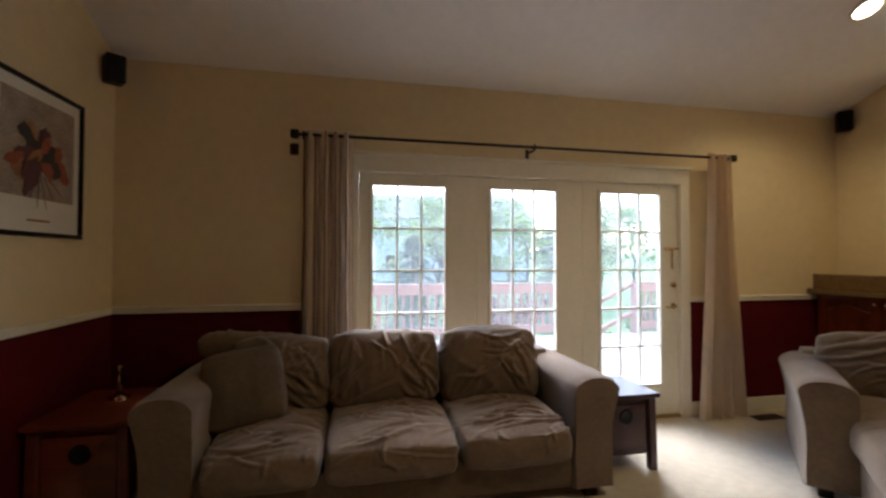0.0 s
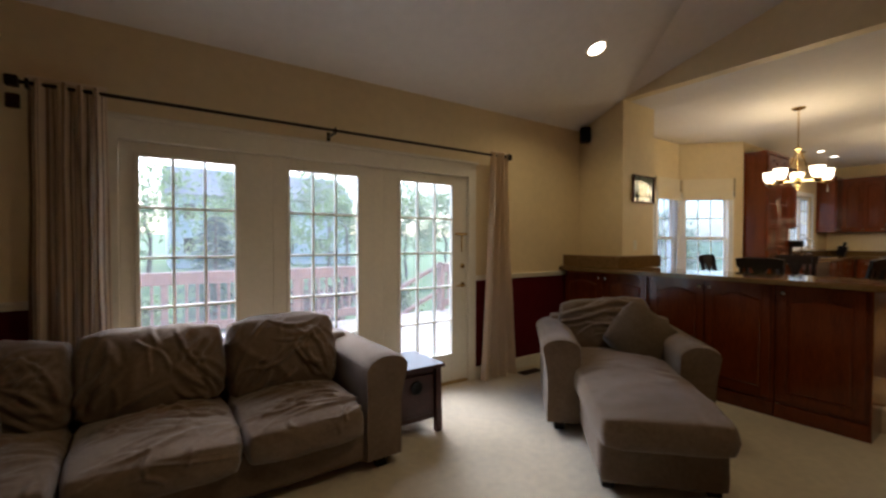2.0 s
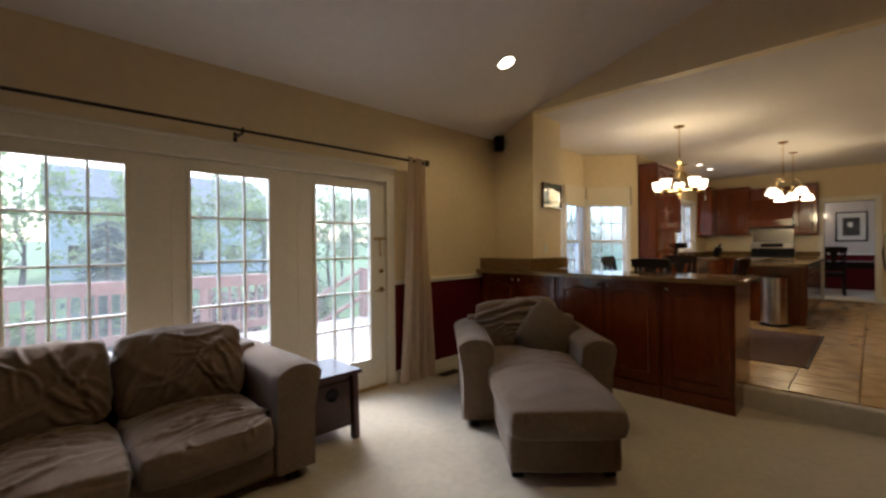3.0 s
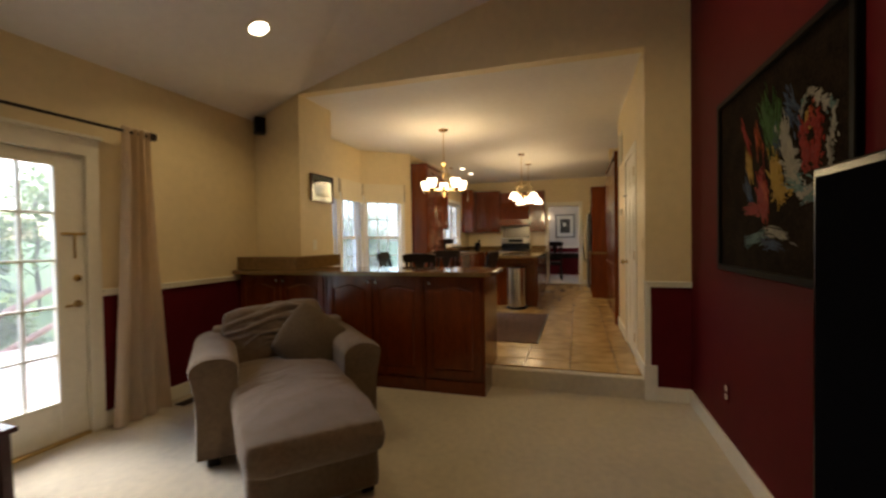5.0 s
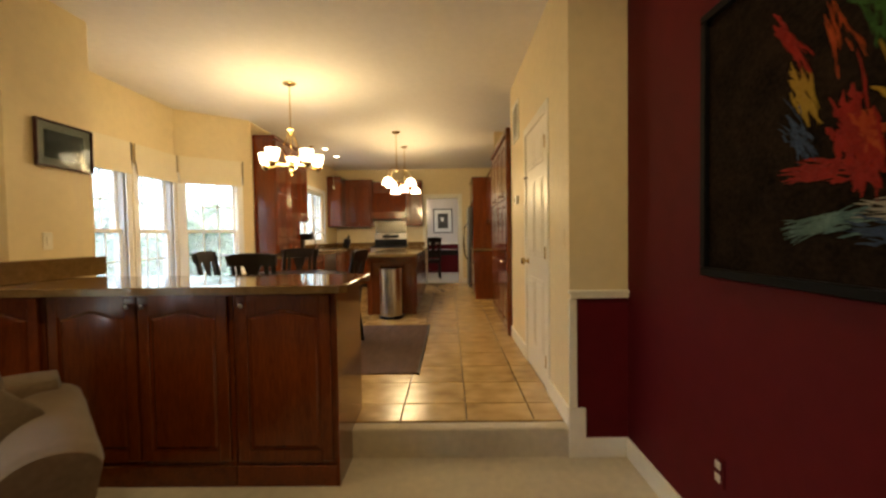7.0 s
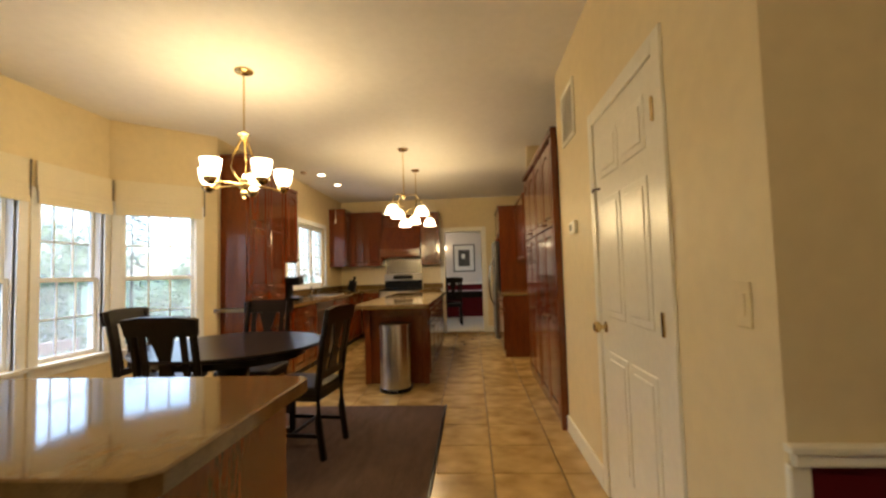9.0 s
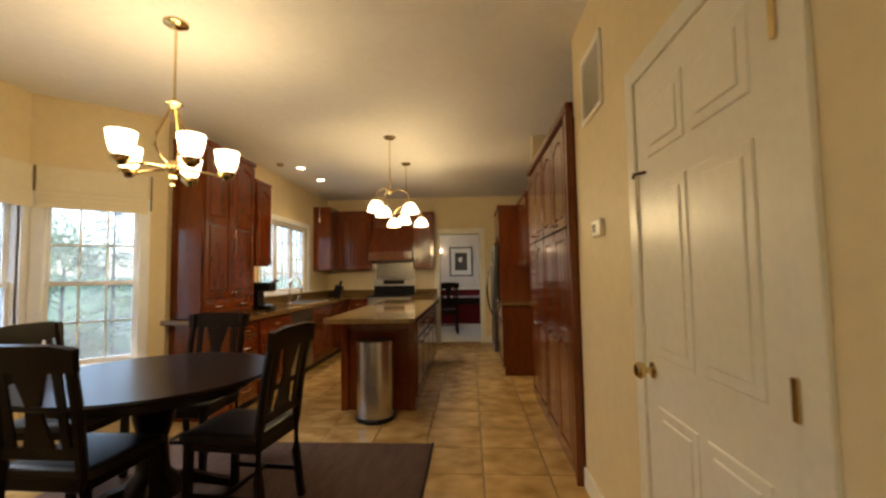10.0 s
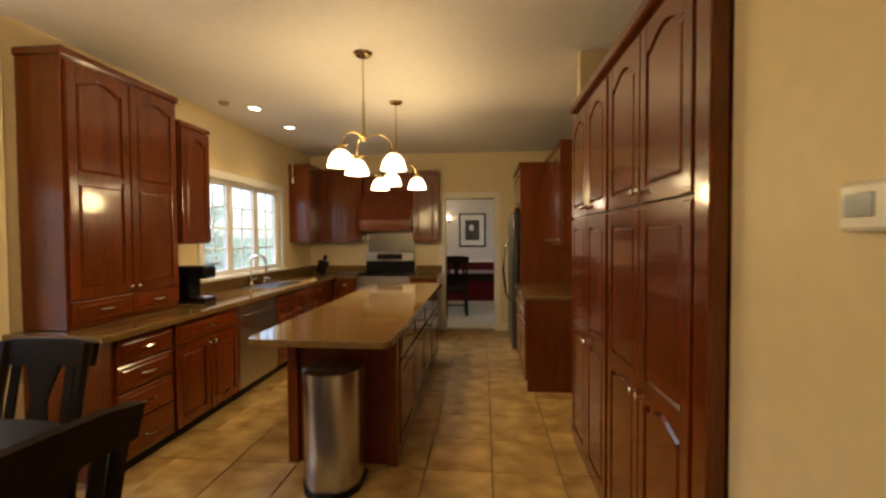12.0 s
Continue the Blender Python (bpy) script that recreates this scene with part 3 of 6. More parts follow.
def creases(bm, axis, lines, slump=0.0, front=0.35):
    """Raises thin folds along lines ((u0, v0), (u1, v1), bend, width, height) lying on a cushion; axis 'y' for a seat (x, y), 'z' for a back (x, z)."""
    for _ in range(9):
        bmesh.ops.smooth_vert(bm, verts=bm.verts[:], factor=0.5, use_axis_x=True, use_axis_y=True, use_axis_z=True)
    bm.normal_update()
    co = np.array([v.co[:] for v in bm.verts])
    nr = np.array([v.normal[:] for v in bm.verts])
    lo, hi = co.min(0), co.max(0)
    u = co[:, 0]
    v = co[:, 1] + (co[:, 2] - hi[2]) * 0.9 if axis == "y" else co[:, 2]
    h = np.zeros(len(co))
    for (u0, v0), (u1, v1), bend, w, d in lines:
        L = math.hypot(u1 - u0, v1 - v0) or 1e-3
        du, dv = (u1 - u0) / L, (v1 - v0) / L
        a = (u - u0) * du + (v - v0) * dv
        t = np.clip(a / L, 0, 1)
        q = (u - u0) * -dv + (v - v0) * du - bend * 4 * t * (1 - t)
        fade = np.sin(np.pi * t) ** 0.8 * np.exp(-((a - t * L) / (w * 2)) ** 2)
        h += d * fade * (np.exp(-(q / w) ** 2) - 0.5 * np.exp(-((q - 1.7 * w) / w) ** 2))
    co += nr * np.clip(h, -0.018, 0.022)[:, None]
    if slump:
        f = np.clip((lo[1] + front - co[:, 1]) / front, 0, 1)
        co[:, 2] -= slump * f ** 2 * (co[:, 2] - lo[2]) / (hi[2] - lo[2])
    for v_, c_ in zip(bm.verts, co):
        v_.co = c_
    return bm


def fan(rng, u0, v0, spread_u, spread_v, angle, wide, n, long, size=1.0):
    """Folds starting near (u0, v0) and running out at about the angle."""
    out = []
    for _ in range(n):
        a = radians(angle + rng.gauss(0, wide))
        L = long * rng.uniform(0.5, 1.2)
        p = (u0 + rng.gauss(0, spread_u), v0 + rng.gauss(0, spread_v))
        out.append((p, (p[0] + L * math.cos(a), p[1] + L * math.sin(a)), rng.gauss(0, 0.12) * L, rng.uniform(0.008, 0.014) * size, rng.uniform(0.006, 0.015) * size))
    return out


SX0, SX1, SY0, SY1 = -0.74, 1.70, 2.40, 3.26
sofa = thing("sofa", pose(0.44, 2.84, 0), "three-seat taupe fabric sofa with rumpled loose cushions", "sofa")
part("base", bm_soft(SX0 + 0.06, SY0 + 0.03, 0.06, SX1 - 0.06, SY1, 0.30, 9, 10, 0.006, 4, 1), SOFA, sofa)
part("backrest", bm_soft(SX0 + 0.10, SY1 - 0.24, 0.2, SX1 - 0.10, SY1, 0.74, 5, 10, 0.006, 4, 2), SOFA, sofa)
part("armrest", rolled_arm(SX1 - 0.24, SX1, SY0, SY1, 0.06, 0.70, 0.05, 1, 3), SOFA, sofa, smooth=True)
part("armrest", rolled_arm(SX0, SX0 + 0.24, SY0, SY1, 0.06, 0.72, 0.05, -1, 4), SOFA, sofa, smooth=True)
xs = (SX0 + 0.25, 0.09, 0.79, SX1 - 0.25)
rng = random.Random(77)
for i in range(3):
    a, b = xs[i] - 0.004, xs[i + 1] + 0.004
    w, y0, y1 = b - a, SY0 - 0.085, SY1 - 0.2
    lines = fan(rng, a + 0.10, y0 + 0.28, 0.05, 0.14, 14, 14, 13, 0.42)
    lines += fan(rng, b - 0.10, y0 + 0.32, 0.05, 0.14, 166, 14, 11, 0.38)
    lines += fan(rng, (a + b) / 2, y0 + 0.08, 0.20, 0.08, 8, 12, 7, 0.36, 1.1)
    lines += fan(rng, (a + b) / 2, y0 - 0.08, 0.24, 0.03, 80, 25, 6, 0.16)
    bm = bm_soft(a, y0 + 0.01 * i, 0.225, b, y1, 0.475, 2.7, 84, 0.014, 2.6, 11 + i * 3.1, 0.025)
    part("seat_cushion", creases(bm, "y", lines, 0.055, 0.42), SOFA, sofa)
    h = 0.47 + 0.01 * i
    lines = fan(rng, a + 0.06, 0.06, 0.04, 0.05, 48, 20, 9, 0.34, 1.2)
    lines += fan(rng, b - 0.06, 0.08, 0.04, 0.05, 128, 20, 9, 0.34, 1.2)
    lines += fan(rng, (a + b) / 2, h - 0.05, 0.2, 0.03, -80, 30, 9, 0.18)
    lines += fan(rng, b - 0.08, h - 0.08, 0.04, 0.03, 215, 16, 6, 0.34, 1.1)
    bm = bm_soft(a, -0.13, 0.0, b, 0.13, h, 2.7, 76, 0.022, 2.8, 31 + i * 5.3, 0.045)
    creases(bm, "z", lines)
    bm.transform(pose(0, SY1 - 0.33, 0.42, -14, 0, (-2, 1.5, -1)[i]))
    part("back_cushion", bm, SOFA, sofa)
for x in (SX0 + 0.12, SX1 - 0.12):
    for y in (SY0 + 0.07, SY1 - 0.07):
        part("foot", block_foot(x, y), DARK, sofa)
roll = bm_soft(-0.34, -0.10, -0.09, 0.34, 0.10, 0.09, 2.2, 30, 0.018, 4, 3.3)
creases(roll, "z", fan(rng, 0, 0, 0.2, 0.05, 80, 25, 14, 0.14))
roll.transform(pose(-0.38, SY1 - 0.13, 0.80, 0, 4, 2))
tagged(link("bolster_cushion", roll, SOFA), "long taupe bolster cushion lying on the sofa back", "cushion")
pil = bm_soft(-0.215, -0.215, -0.075, 0.215, 0.215, 0.075, 2.2, 24, 0.008, 5, 5.1, 0.03)
pil.transform(pose(-0.36, 2.74, 0.645, 66, 0, 6) @ Matrix.Rotation(radians(8), 4, "Z"))
tagged(link("throw_pillow", pil, PILLOW), "square grey-taupe throw pillow leaning in the sofa corner", "pillow")

# ---- chaise chair, turned to face the room's corner ----
CH = pose(3.24, 2.03, 0, 0, 0, -45)
chair = thing("chaise_chair", Matrix(), "oversized taupe chaise chair with rolled arms and a loose back cushion", "armchair")
# local axes: x across from the window-side arm, y towards the back
LX = lambda ex: ex - 0.86
LY = lambda ey: ey - 3.73
part("base", bm_soft(LX(0.66), LY(2.78), 0.05, LX(1.32), LY(4.55), 0.30, 9, 12, 0.005, 4, 1), SOFA, chair)
part("seat_cushion", creases(bm_soft(LX(0.62), LY(2.66), 0.25, LX(1.35), LY(4.30), 0.49, 2.35, 84, 0.016, 2.2, 21, 0.035), "y", fan(rng, LX(0.70), LY(3.7), 0.06, 0.3, 20, 25, 12, 0.3) + fan(rng, LX(1.27), LY(3.7), 0.06, 0.3, 160, 25, 12, 0.3) + fan(rng, LX(1.0), LY(4.1), 0.2, 0.1, 0, 15, 10, 0.3)), SOFA, chair)
part("backrest", bm_soft(LX(0.50), LY(4.33), 0.05, LX(1.54), LY(4.60), 0.72, 5, 12, 0.006, 4, 2), SOFA, chair)
part("armrest", rolled_arm(LX(0.425), LX(0.67), LY(3.54), LY(4.52), 0.05, 0.68, 0.04, -1, 3), SOFA, chair, smooth=True)
part("armrest", rolled_arm(LX(1.33), LX(1.57), LY(3.56), LY(4.52), 0.05, 0.66, 0.04, 1, 6), SOFA, chair, smooth=True)
bm = bm_soft(-0.38, -0.14, 0, 0.38, 0.14, 0.50, 2.6, 76, 0.02, 2.8, 41, 0.04)
creases(bm, "z", fan(rng, -0.25, 0.34, 0.08, 0.07, 4, 9, 12, 0.42, 1.3) + fan(rng, 0.28, 0.30, 0.06, 0.10, 176, 12, 10, 0.4, 1.3) + fan(rng, 0, 0.15, 0.2, 0.06, 10, 20, 8, 0.3))
bm.transform(pose(LX(0.98), LY(4.22), 0.40, -16, -5, 0))
part("back_cushion", bm, SOFA, chair)
for ex, ey in ((0.52, 3.60), (1.49, 3.60), (0.52, 4.48), (1.49, 4.48), (0.72, 2.88), (1.27, 2.88)):
    part("foot", block_foot(LX(ex), LY(ey)), DARK, chair)
chair.matrix_basis = CH
pil = bm_soft(-0.23, -0.23, -0.08, 0.23, 0.23, 0.08, 2.2, 18, 0.010, 5, 8.1, 0.03)
pil.transform(CH @ pose(LX(1.18), LY(4.0), 0.62, 60, 38, -12))
tagged(link("throw_pillow", pil, PILLOW), "square taupe throw pillow leaning on the chaise arm", "pillow")


# ---- end tables ----
def end_table(m, w, d, h, wood, label, group):
    e = thing("end_table", Matrix(), label, "side table", group)
    part("tabletop", bm_box(-w / 2 - 0.02, -d / 2 - 0.02, h - 0.028, w / 2 + 0.02, d / 2 + 0.02, h, 0.006, 2), wood, e)
    for sx in (-1, 1):
        for sy in (-1, 1):
            x, y = sx * (w / 2 - 0.025), sy * (d / 2 - 0.025)
            bm = bm_box(x - 0.025, y - 0.025, 0, x + 0.025, y + 0.025, h - 0.028, 0.004)
            for vv in bm.verts:
                if vv.co.z < 0.1:
                    vv.co.x += sx * 0.012
            part("leg", bm, wood, e)
    part("body", bm_box(-w / 2 + 0.03, -d / 2 + 0.03, 0.10, w / 2 - 0.03, d / 2 - 0.03, h - 0.03, 0.003), wood, e)
    part("side_panel", bm_box(w / 2 - 0.03, -d / 2 + 0.06, 0.14, w / 2 - 0.018, d / 2 - 0.06, h - 0.07, 0.003), wood, e)
    part("front_panel", bm_box(-w / 2 + 0.055, -d / 2 + 0.02, 0.14, w / 2 - 0.055, -d / 2 + 0.03, h - 0.07, 0.003), wood, e)
    bm = bm_lathe([(0, 0), (0.05, 0), (0.048, 0.006), (0.038, 0.008), (0.034, 0.005), (0, 0.005)], 20, pose(0, -d / 2 + 0.02, h * 0.70, 90))
    part("medallion", bm, BLACK, e, "small dark round medallion", True)
    e.matrix_basis = m
    return e


REDTABLE = mat("reddish_table_wood", (0.17, 0.034, 0.014), 0.32, vary=0.25, scale=3, stretch=(1, 5, 5), coat=0.3)
end_table(pose(1.955, 2.83, 0), 0.40, 0.40, 0.50, MAHOG, "dark red-brown wooden end table beside the sofa arm", "end tables")
end_table(pose(-1.10, 2.90, 0), 0.44, 0.56, 0.55, REDTABLE, "red-brown wooden end table in the dark corner", "end tables")
f = thing("table_ornament", pose(-1.10, 3.0, 0.55), "small silvery glass ornament on the end table", "ornament")
part("foot", bm_lathe([(0, 0.55), (0.06, 0.55), (0.055, 0.562), (0.02, 0.575), (0, 0.576)], 18, pose(-1.10, 3.0, 0)), CHROME, f, smooth=True)
part("figure", bm_lathe([(0, 0.575), (0.022, 0.577), (0.014, 0.61), (0.028, 0.645), (0.012, 0.70), (0.016, 0.73), (0, 0.745)], 14, pose(-1.10, 3.0, 0)), CHROME, f, smooth=True)

# ---- corner speakers ----
for x, y, z, yaw in ((-1.30, 3.28, 2.585, 40), (4.69, 3.30, 2.645, -40)):
    s = thing("wall_speaker", pose(x, y, z, 0, 0, yaw), "small black satellite speaker high in the corner", "speaker", "corner speakers")
    mm = s.matrix_basis
    b = bm_box(-0.055, -0.06, -0.09, 0.055, 0.05, 0.09, 0.014, 2)
    b.transform(mm)
    part("cabinet", b, BLACK, s)
    b = bm_box(-0.047, -0.068, -0.08, 0.047, -0.058, 0.08, 0.004)
    b.transform(mm)
    part("grille", b, BLACK, s)
    b = bm_tube([(0, 0.04, 0), (0, 0.12, 0.01)], 0.012)
    b.transform(mm)
    part("bracket", b, BLACK, s)


# ---- pictures ----
def picture(name, m, w, h, border, mat_w, frame_mat, mat_mat, art, label, relief=()):
    """Local x across, y up, z out of the wall."""
    p = thing(name, m, label, "picture")

    def put(n, bm, mt, lab=""):
        bm.transform(m)
        return part(n, bm, mt, p, lab)
    for a in ((-w / 2, -h / 2, w / 2, -h / 2 + border), (-w / 2, h / 2 - border, w / 2, h / 2), (-w / 2, -h / 2 + border, -w / 2 + border, h / 2 - border), (w / 2 - border, -h / 2 + border, w / 2, h / 2 - border)):
        put("frame_bar", bm_box(a[0], a[1], 0.002, a[2], a[3], 0.03, 0.004), frame_mat)
    put("mount", bm_box(-w / 2 + border, -h / 2 + border, 0.002, w / 2 - border, h / 2 - border, 0.012), mat_mat)
    if mat_w is not None:
        put("print", bm_box(*[c + mat_w[i] * (1 if i < 2 else -1) for i, c in enumerate((-w / 2 + border, -h / 2 + border))] + [0.012], w / 2 - border - mat_w[2], h / 2 - border - mat_w[3], 0.015), art)
    return p, put


PAPER = mat("mount_paper", (0.72, 0.69, 0.62), 0.7, vary=0.03)
PRINT = mat("flower_print_ground", (0.34, 0.27, 0.21), 0.6, vary=0.3, scale=9)
INKS = [mat("ink_" + n, c, 0.6, vary=0.25, scale=18) for n, c in (("rust", (0.30, 0.07, 0.03)), ("plum", (0.10, 0.03, 0.04)), ("dark", (0.035, 0.03, 0.03)), ("ochre", (0.35, 0.16, 0.05)))]
WALLPIC_M = Matrix(((0, 0, 1, WX), (1, 0, 0, 2.72), (0, 1, 0, 1.865), (0, 0, 0, 1)))
pw, put = picture("flower_print", WALLPIC_M, 0.66, 0.78, 0.022, (0.05, 0.17, 0.05, 0.06), BLACK, PAPER, PRINT, "framed flower print with a wide pale mount")


def blob(cx, cy, r, z0, z1, seed, sx=1.0, sy=1.0, rot=0.0, n=14):
    pts = []
    for i in range(n):
        a = 2 * math.pi * i / n
        rr = r * (0.75 + 0.5 * noise.noise((math.cos(a) * 1.3 + seed, math.sin(a) * 1.3, seed * 0.7)))
        x, y = rr * sx * math.cos(a), rr * sy * math.sin(a)
        pts.append((cx + x * math.cos(rot) - y * math.sin(rot), cy + x * math.sin(rot) + y * math.cos(rot)))
    return bm_prism(pts, z0, z1)


rng = random.Random(4)
for i in range(26):
    a = rng.uniform(0, 6.28)
    r = rng.uniform(0.0, 0.19)
    put("flower_shape", blob(r * math.cos(a) - 0.01, 0.03 + r * 0.75 * math.sin(a), rng.uniform(0.045, 0.10), 0.015, 0.0155 + 0.0002 * i, i * 2.3, 1.3, 0.7, a), INKS[(0, 1, 2, 1, 2, 0, 2, 3)[i % 8]])
for i in range(7):
    a = -2.0 + i * 0.33
    put("stem_shape", blob(0.12 * math.cos(a), -0.02 + 0.14 * math.sin(a), 0.09, 0.015, 0.0152, i, 1.2, 0.06, a, 8), INKS[2])
put("caption_bar", bm_box(-0.08, -0.315, 0.012, 0.08, -0.303, 0.0125), INKS[3])

PHOTO = mat("dark_photo", (0.05, 0.045, 0.04), 0.5, vary=0.5, scale=14)
PIER_M = Matrix(((1, 0, 0, 5.145), (0, 0, -1, 2.845), (0, 1, 0, 1.99), (0, 0, 0, 1)))
pp, put = picture("small_framed_photo", PIER_M, 0.44, 0.31, 0.013, (0.055, 0.05, 0.055, 0.05), MAHOG, PAPER, PHOTO, "small framed dark photograph with a white mount under glass")
g = put("glazing", bm_box(-0.207, -0.142, 0.017, 0.207, 0.142, 0.019), PANE)

# the large abstract painting on the red wall
CANVAS = mat("dark_canvas", (0.015, 0.009, 0.006), 0.85, vary=0.6, scale=7, bump=0.15, bump_scale=60, spec=0.04)
OILS = {n: mat("oil_" + n, [v * 0.72 for v in c], 0.6, vary=0.35, scale=26, bump=0.3, bump_scale=60, second=[v * 0.6 for v in d], spec=0.08) for n, c, d in (
    ("red", (0.360, 0.018, 0.011), (0.20, 0.008, 0.008)), ("orange", (0.396, 0.079, 0.014), (0.40, 0.03, 0.01)), ("yellow", (0.446, 0.288, 0.029), (0.38, 0.22, 0.03)),
    ("green", (0.06, 0.17, 0.035), (0.018, 0.06, 0.02)), ("white", (0.446, 0.425, 0.360), (0.25, 0.24, 0.22)), ("blue", (0.06, 0.11, 0.22), (0.02, 0.03, 0.06)), ("teal", (0.18, 0.30, 0.30), (0.04, 0.10, 0.10)))}
PW, PH = 1.42, 1.04
PAINT_M = Matrix(((-1, 0, 0, 3.27), (0, 0, 1, SY), (0, 1, 0, 1.68), (0, 0, 0, 1)))
pt, put = picture("abstract_painting", PAINT_M, PW, PH, 0.035, None, TVB, CANVAS, CANVAS, "large dark abstract painting with bright impasto strokes on the red wall")
rng = random.Random(9)


def stroke(colour, u0, v0, u1, v1, w, n=1, spread=0.02):
    """Many thin dry-brush bristle marks between two places on the canvas, as fractions of it."""
    bm = bmesh.new()
    spread += w * 0.22
    for k in range(n * 7 + 4):
        a = Vector(((u0 - 0.5) * PW + rng.gauss(0, spread), (v0 - 0.5) * PH + rng.gauss(0, spread)))
        b = Vector(((u1 - 0.5) * PW + rng.gauss(0, spread), (v1 - 0.5) * PH + rng.gauss(0, spread)))
        s0, s1 = sorted((rng.uniform(-0.1, 1.0), rng.uniform(0.0, 1.1)))
        a, b = a + (b - a) * s0, a + (b - a) * max(s1, s0 + 0.25)
        d = b - a
        nrm = Vector((-d.y, d.x)).normalized()
        m = 7
        wk = w * rng.uniform(0.10, 0.42)
        left, right = [], []
        for i in range(m + 1):
            t = i / m
            ww = wk * (0.08 + math.sin(math.pi * min(1, t * 0.95 + 0.05))) * rng.uniform(0.6, 1.2)
            p = a + d * t + nrm * (rng.gauss(0, wk * 0.18) + 0.12 * d.length * (t - t * t))
            left.append(tuple(p + nrm * ww / 2))
            right.append(tuple(p - nrm * ww / 2))
        bm_prism(left + right[::-1], 0.0121, 0.0123 + 0.0022 * rng.random(), bm=bm)
    put("paint_stroke", bm, OILS[colour])


stroke("green", 0.46, 0.82, 0.54, 0.60, 0.030, 9, 0.030)
stroke("orange", 0.40, 0.76, 0.44, 0.60, 0.020, 2, 0.012)
stroke("green", 0.58, 0.78, 0.56, 0.58, 0.030, 5, 0.020)
stroke("red", 0.25, 0.82, 0.35, 0.63, 0.034, 3, 0.008)
stroke("yellow", 0.31, 0.63, 0.37, 0.47, 0.040, 4, 0.012)
stroke("blue", 0.30, 0.50, 0.36, 0.36, 0.025, 4, 0.015)
stroke("blue", 0.55, 0.68, 0.58, 0.56, 0.025, 3, 0.02)
stroke("yellow", 0.54, 0.56, 0.58, 0.36, 0.050, 6, 0.018)
stroke("yellow", 0.54, 0.38, 0.66, 0.38, 0.045, 5, 0.016)
stroke("red", 0.43, 0.50, 0.48, 0.31, 0.065, 7, 0.018)
stroke("orange", 0.46, 0.46, 0.50, 0.36, 0.045, 3, 0.012)
stroke("red", 0.30, 0.33, 0.46, 0.32, 0.035, 4, 0.010)
stroke("white", 0.61, 0.68, 0.66, 0.50, 0.038, 8, 0.016)
stroke("white", 0.62, 0.50, 0.72, 0.42, 0.045, 7, 0.022)
stroke("teal", 0.63, 0.44, 0.76, 0.38, 0.030, 5, 0.020)
stroke("blue", 0.64, 0.78, 0.71, 0.66, 0.030, 5, 0.025)
stroke("teal", 0.28, 0.16, 0.48, 0.20, 0.022, 6, 0.016)
stroke("white", 0.46, 0.23, 0.64, 0.19, 0.022, 5, 0.012)
stroke("blue", 0.44, 0.18, 0.60, 0.15, 0.024, 5, 0.014)
stroke("teal", 0.73, 0.335, 0.81, 0.345, 0.035, 2, 0.006)
stroke("red", 0.86, 0.36, 0.90, 0.30, 0.015, 2, 0.01)
for i in range(26):
    a = math.pi * (-0.98 + 1.62 * i / 25)
    e = 1.0 + 0.10 * math.sin(5 * a)
    stroke("teal" if i % 7 == 3 else "white", 0.785 + 0.105 * e * math.cos(a), 0.545 + 0.185 * e * math.sin(a), 0.785 + 0.105 * e * math.cos(a + 0.26), 0.545 + 0.185 * e * math.sin(a + 0.26), 0.050 if -0.6 < a < 1.3 or a < -1.2 else 0.026, 1, 0.006)
for i in range(24):
    a = 2 * math.pi * i / 24
    r = rng.uniform(0.62, 1.0)
    u, w = 0.78 + 0.058 * r * math.cos(a), 0.555 + 0.105 * r * math.sin(a)
    stroke("orange" if i == 5 else "yellow" if i == 7 else "red", u, w - 0.022, u + 0.012 * math.cos(a + 1.6), w + 0.022, 0.055, 1, 0.006)
stroke("red", 0.775, 0.50, 0.795, 0.53, 0.045, 2, 0.008)
stroke("white", 0.59, 0.70, 0.68, 0.46, 0.055, 4, 0.014)
stroke("yellow", 0.52, 0.52, 0.60, 0.37, 0.055, 4, 0.014)
stroke("red", 0.43, 0.47, 0.47, 0.32, 0.065, 3, 0.014)

# outlet on the red wall
o = thing("wall_outlet", pose(3.89, SY, 0.39), "maroon plate with two white outlets on the red wall", "outlet")
part("plate", bm_box(3.855, SY, 0.335, 3.925, SY + 0.006, 0.45, 0.002), MAROON, o, "maroon painted plate")
for z in (0.367, 0.418):
    part("socket", bm_box(3.873, SY + 0.006, z - 0.016, 3.907, SY + 0.009, z + 0.016, 0.002), PAPER, o)

# television standing by the red wall
tv = thing("television", pose(1.15, -0.62, 0), "large glossy black television on its stand by the red wall", "television")
part("cabinet", bm_box(0.45, SY + 0.03, 0.02, 1.757, -0.42, 0.62, 0.015, 2), TVB, tv)
part("housing", bm_box(0.45, SY + 0.06, 0.62, 1.757, -0.42, 1.48, 0.02, 2), TVB, tv)
BEZEL = mat("gloss_black_bezel", (0.006, 0.006, 0.007), 0.22, vary=0.1, scale=8, spec=0.35)
part("bezel", bm_box(0.43, -0.42, 0.60, 1.772, -0.385, 1.485, 0.005, 2), BEZEL, tv, "gloss black screen surround")
SCREEN = mat("dark_screen", (0.006, 0.006, 0.008), 0.25, vary=0.1, spec=0.0)
part("screen", bm_box(0.45, -0.386, 0.63, 1.752, -0.380, 1.468, 0.002), SCREEN, tv)
for x in (0.52, 1.66):
    part("foot", bm_box(x - 0.05, -0.78, 0, x + 0.05, -0.5, 0.02), TVB, tv)


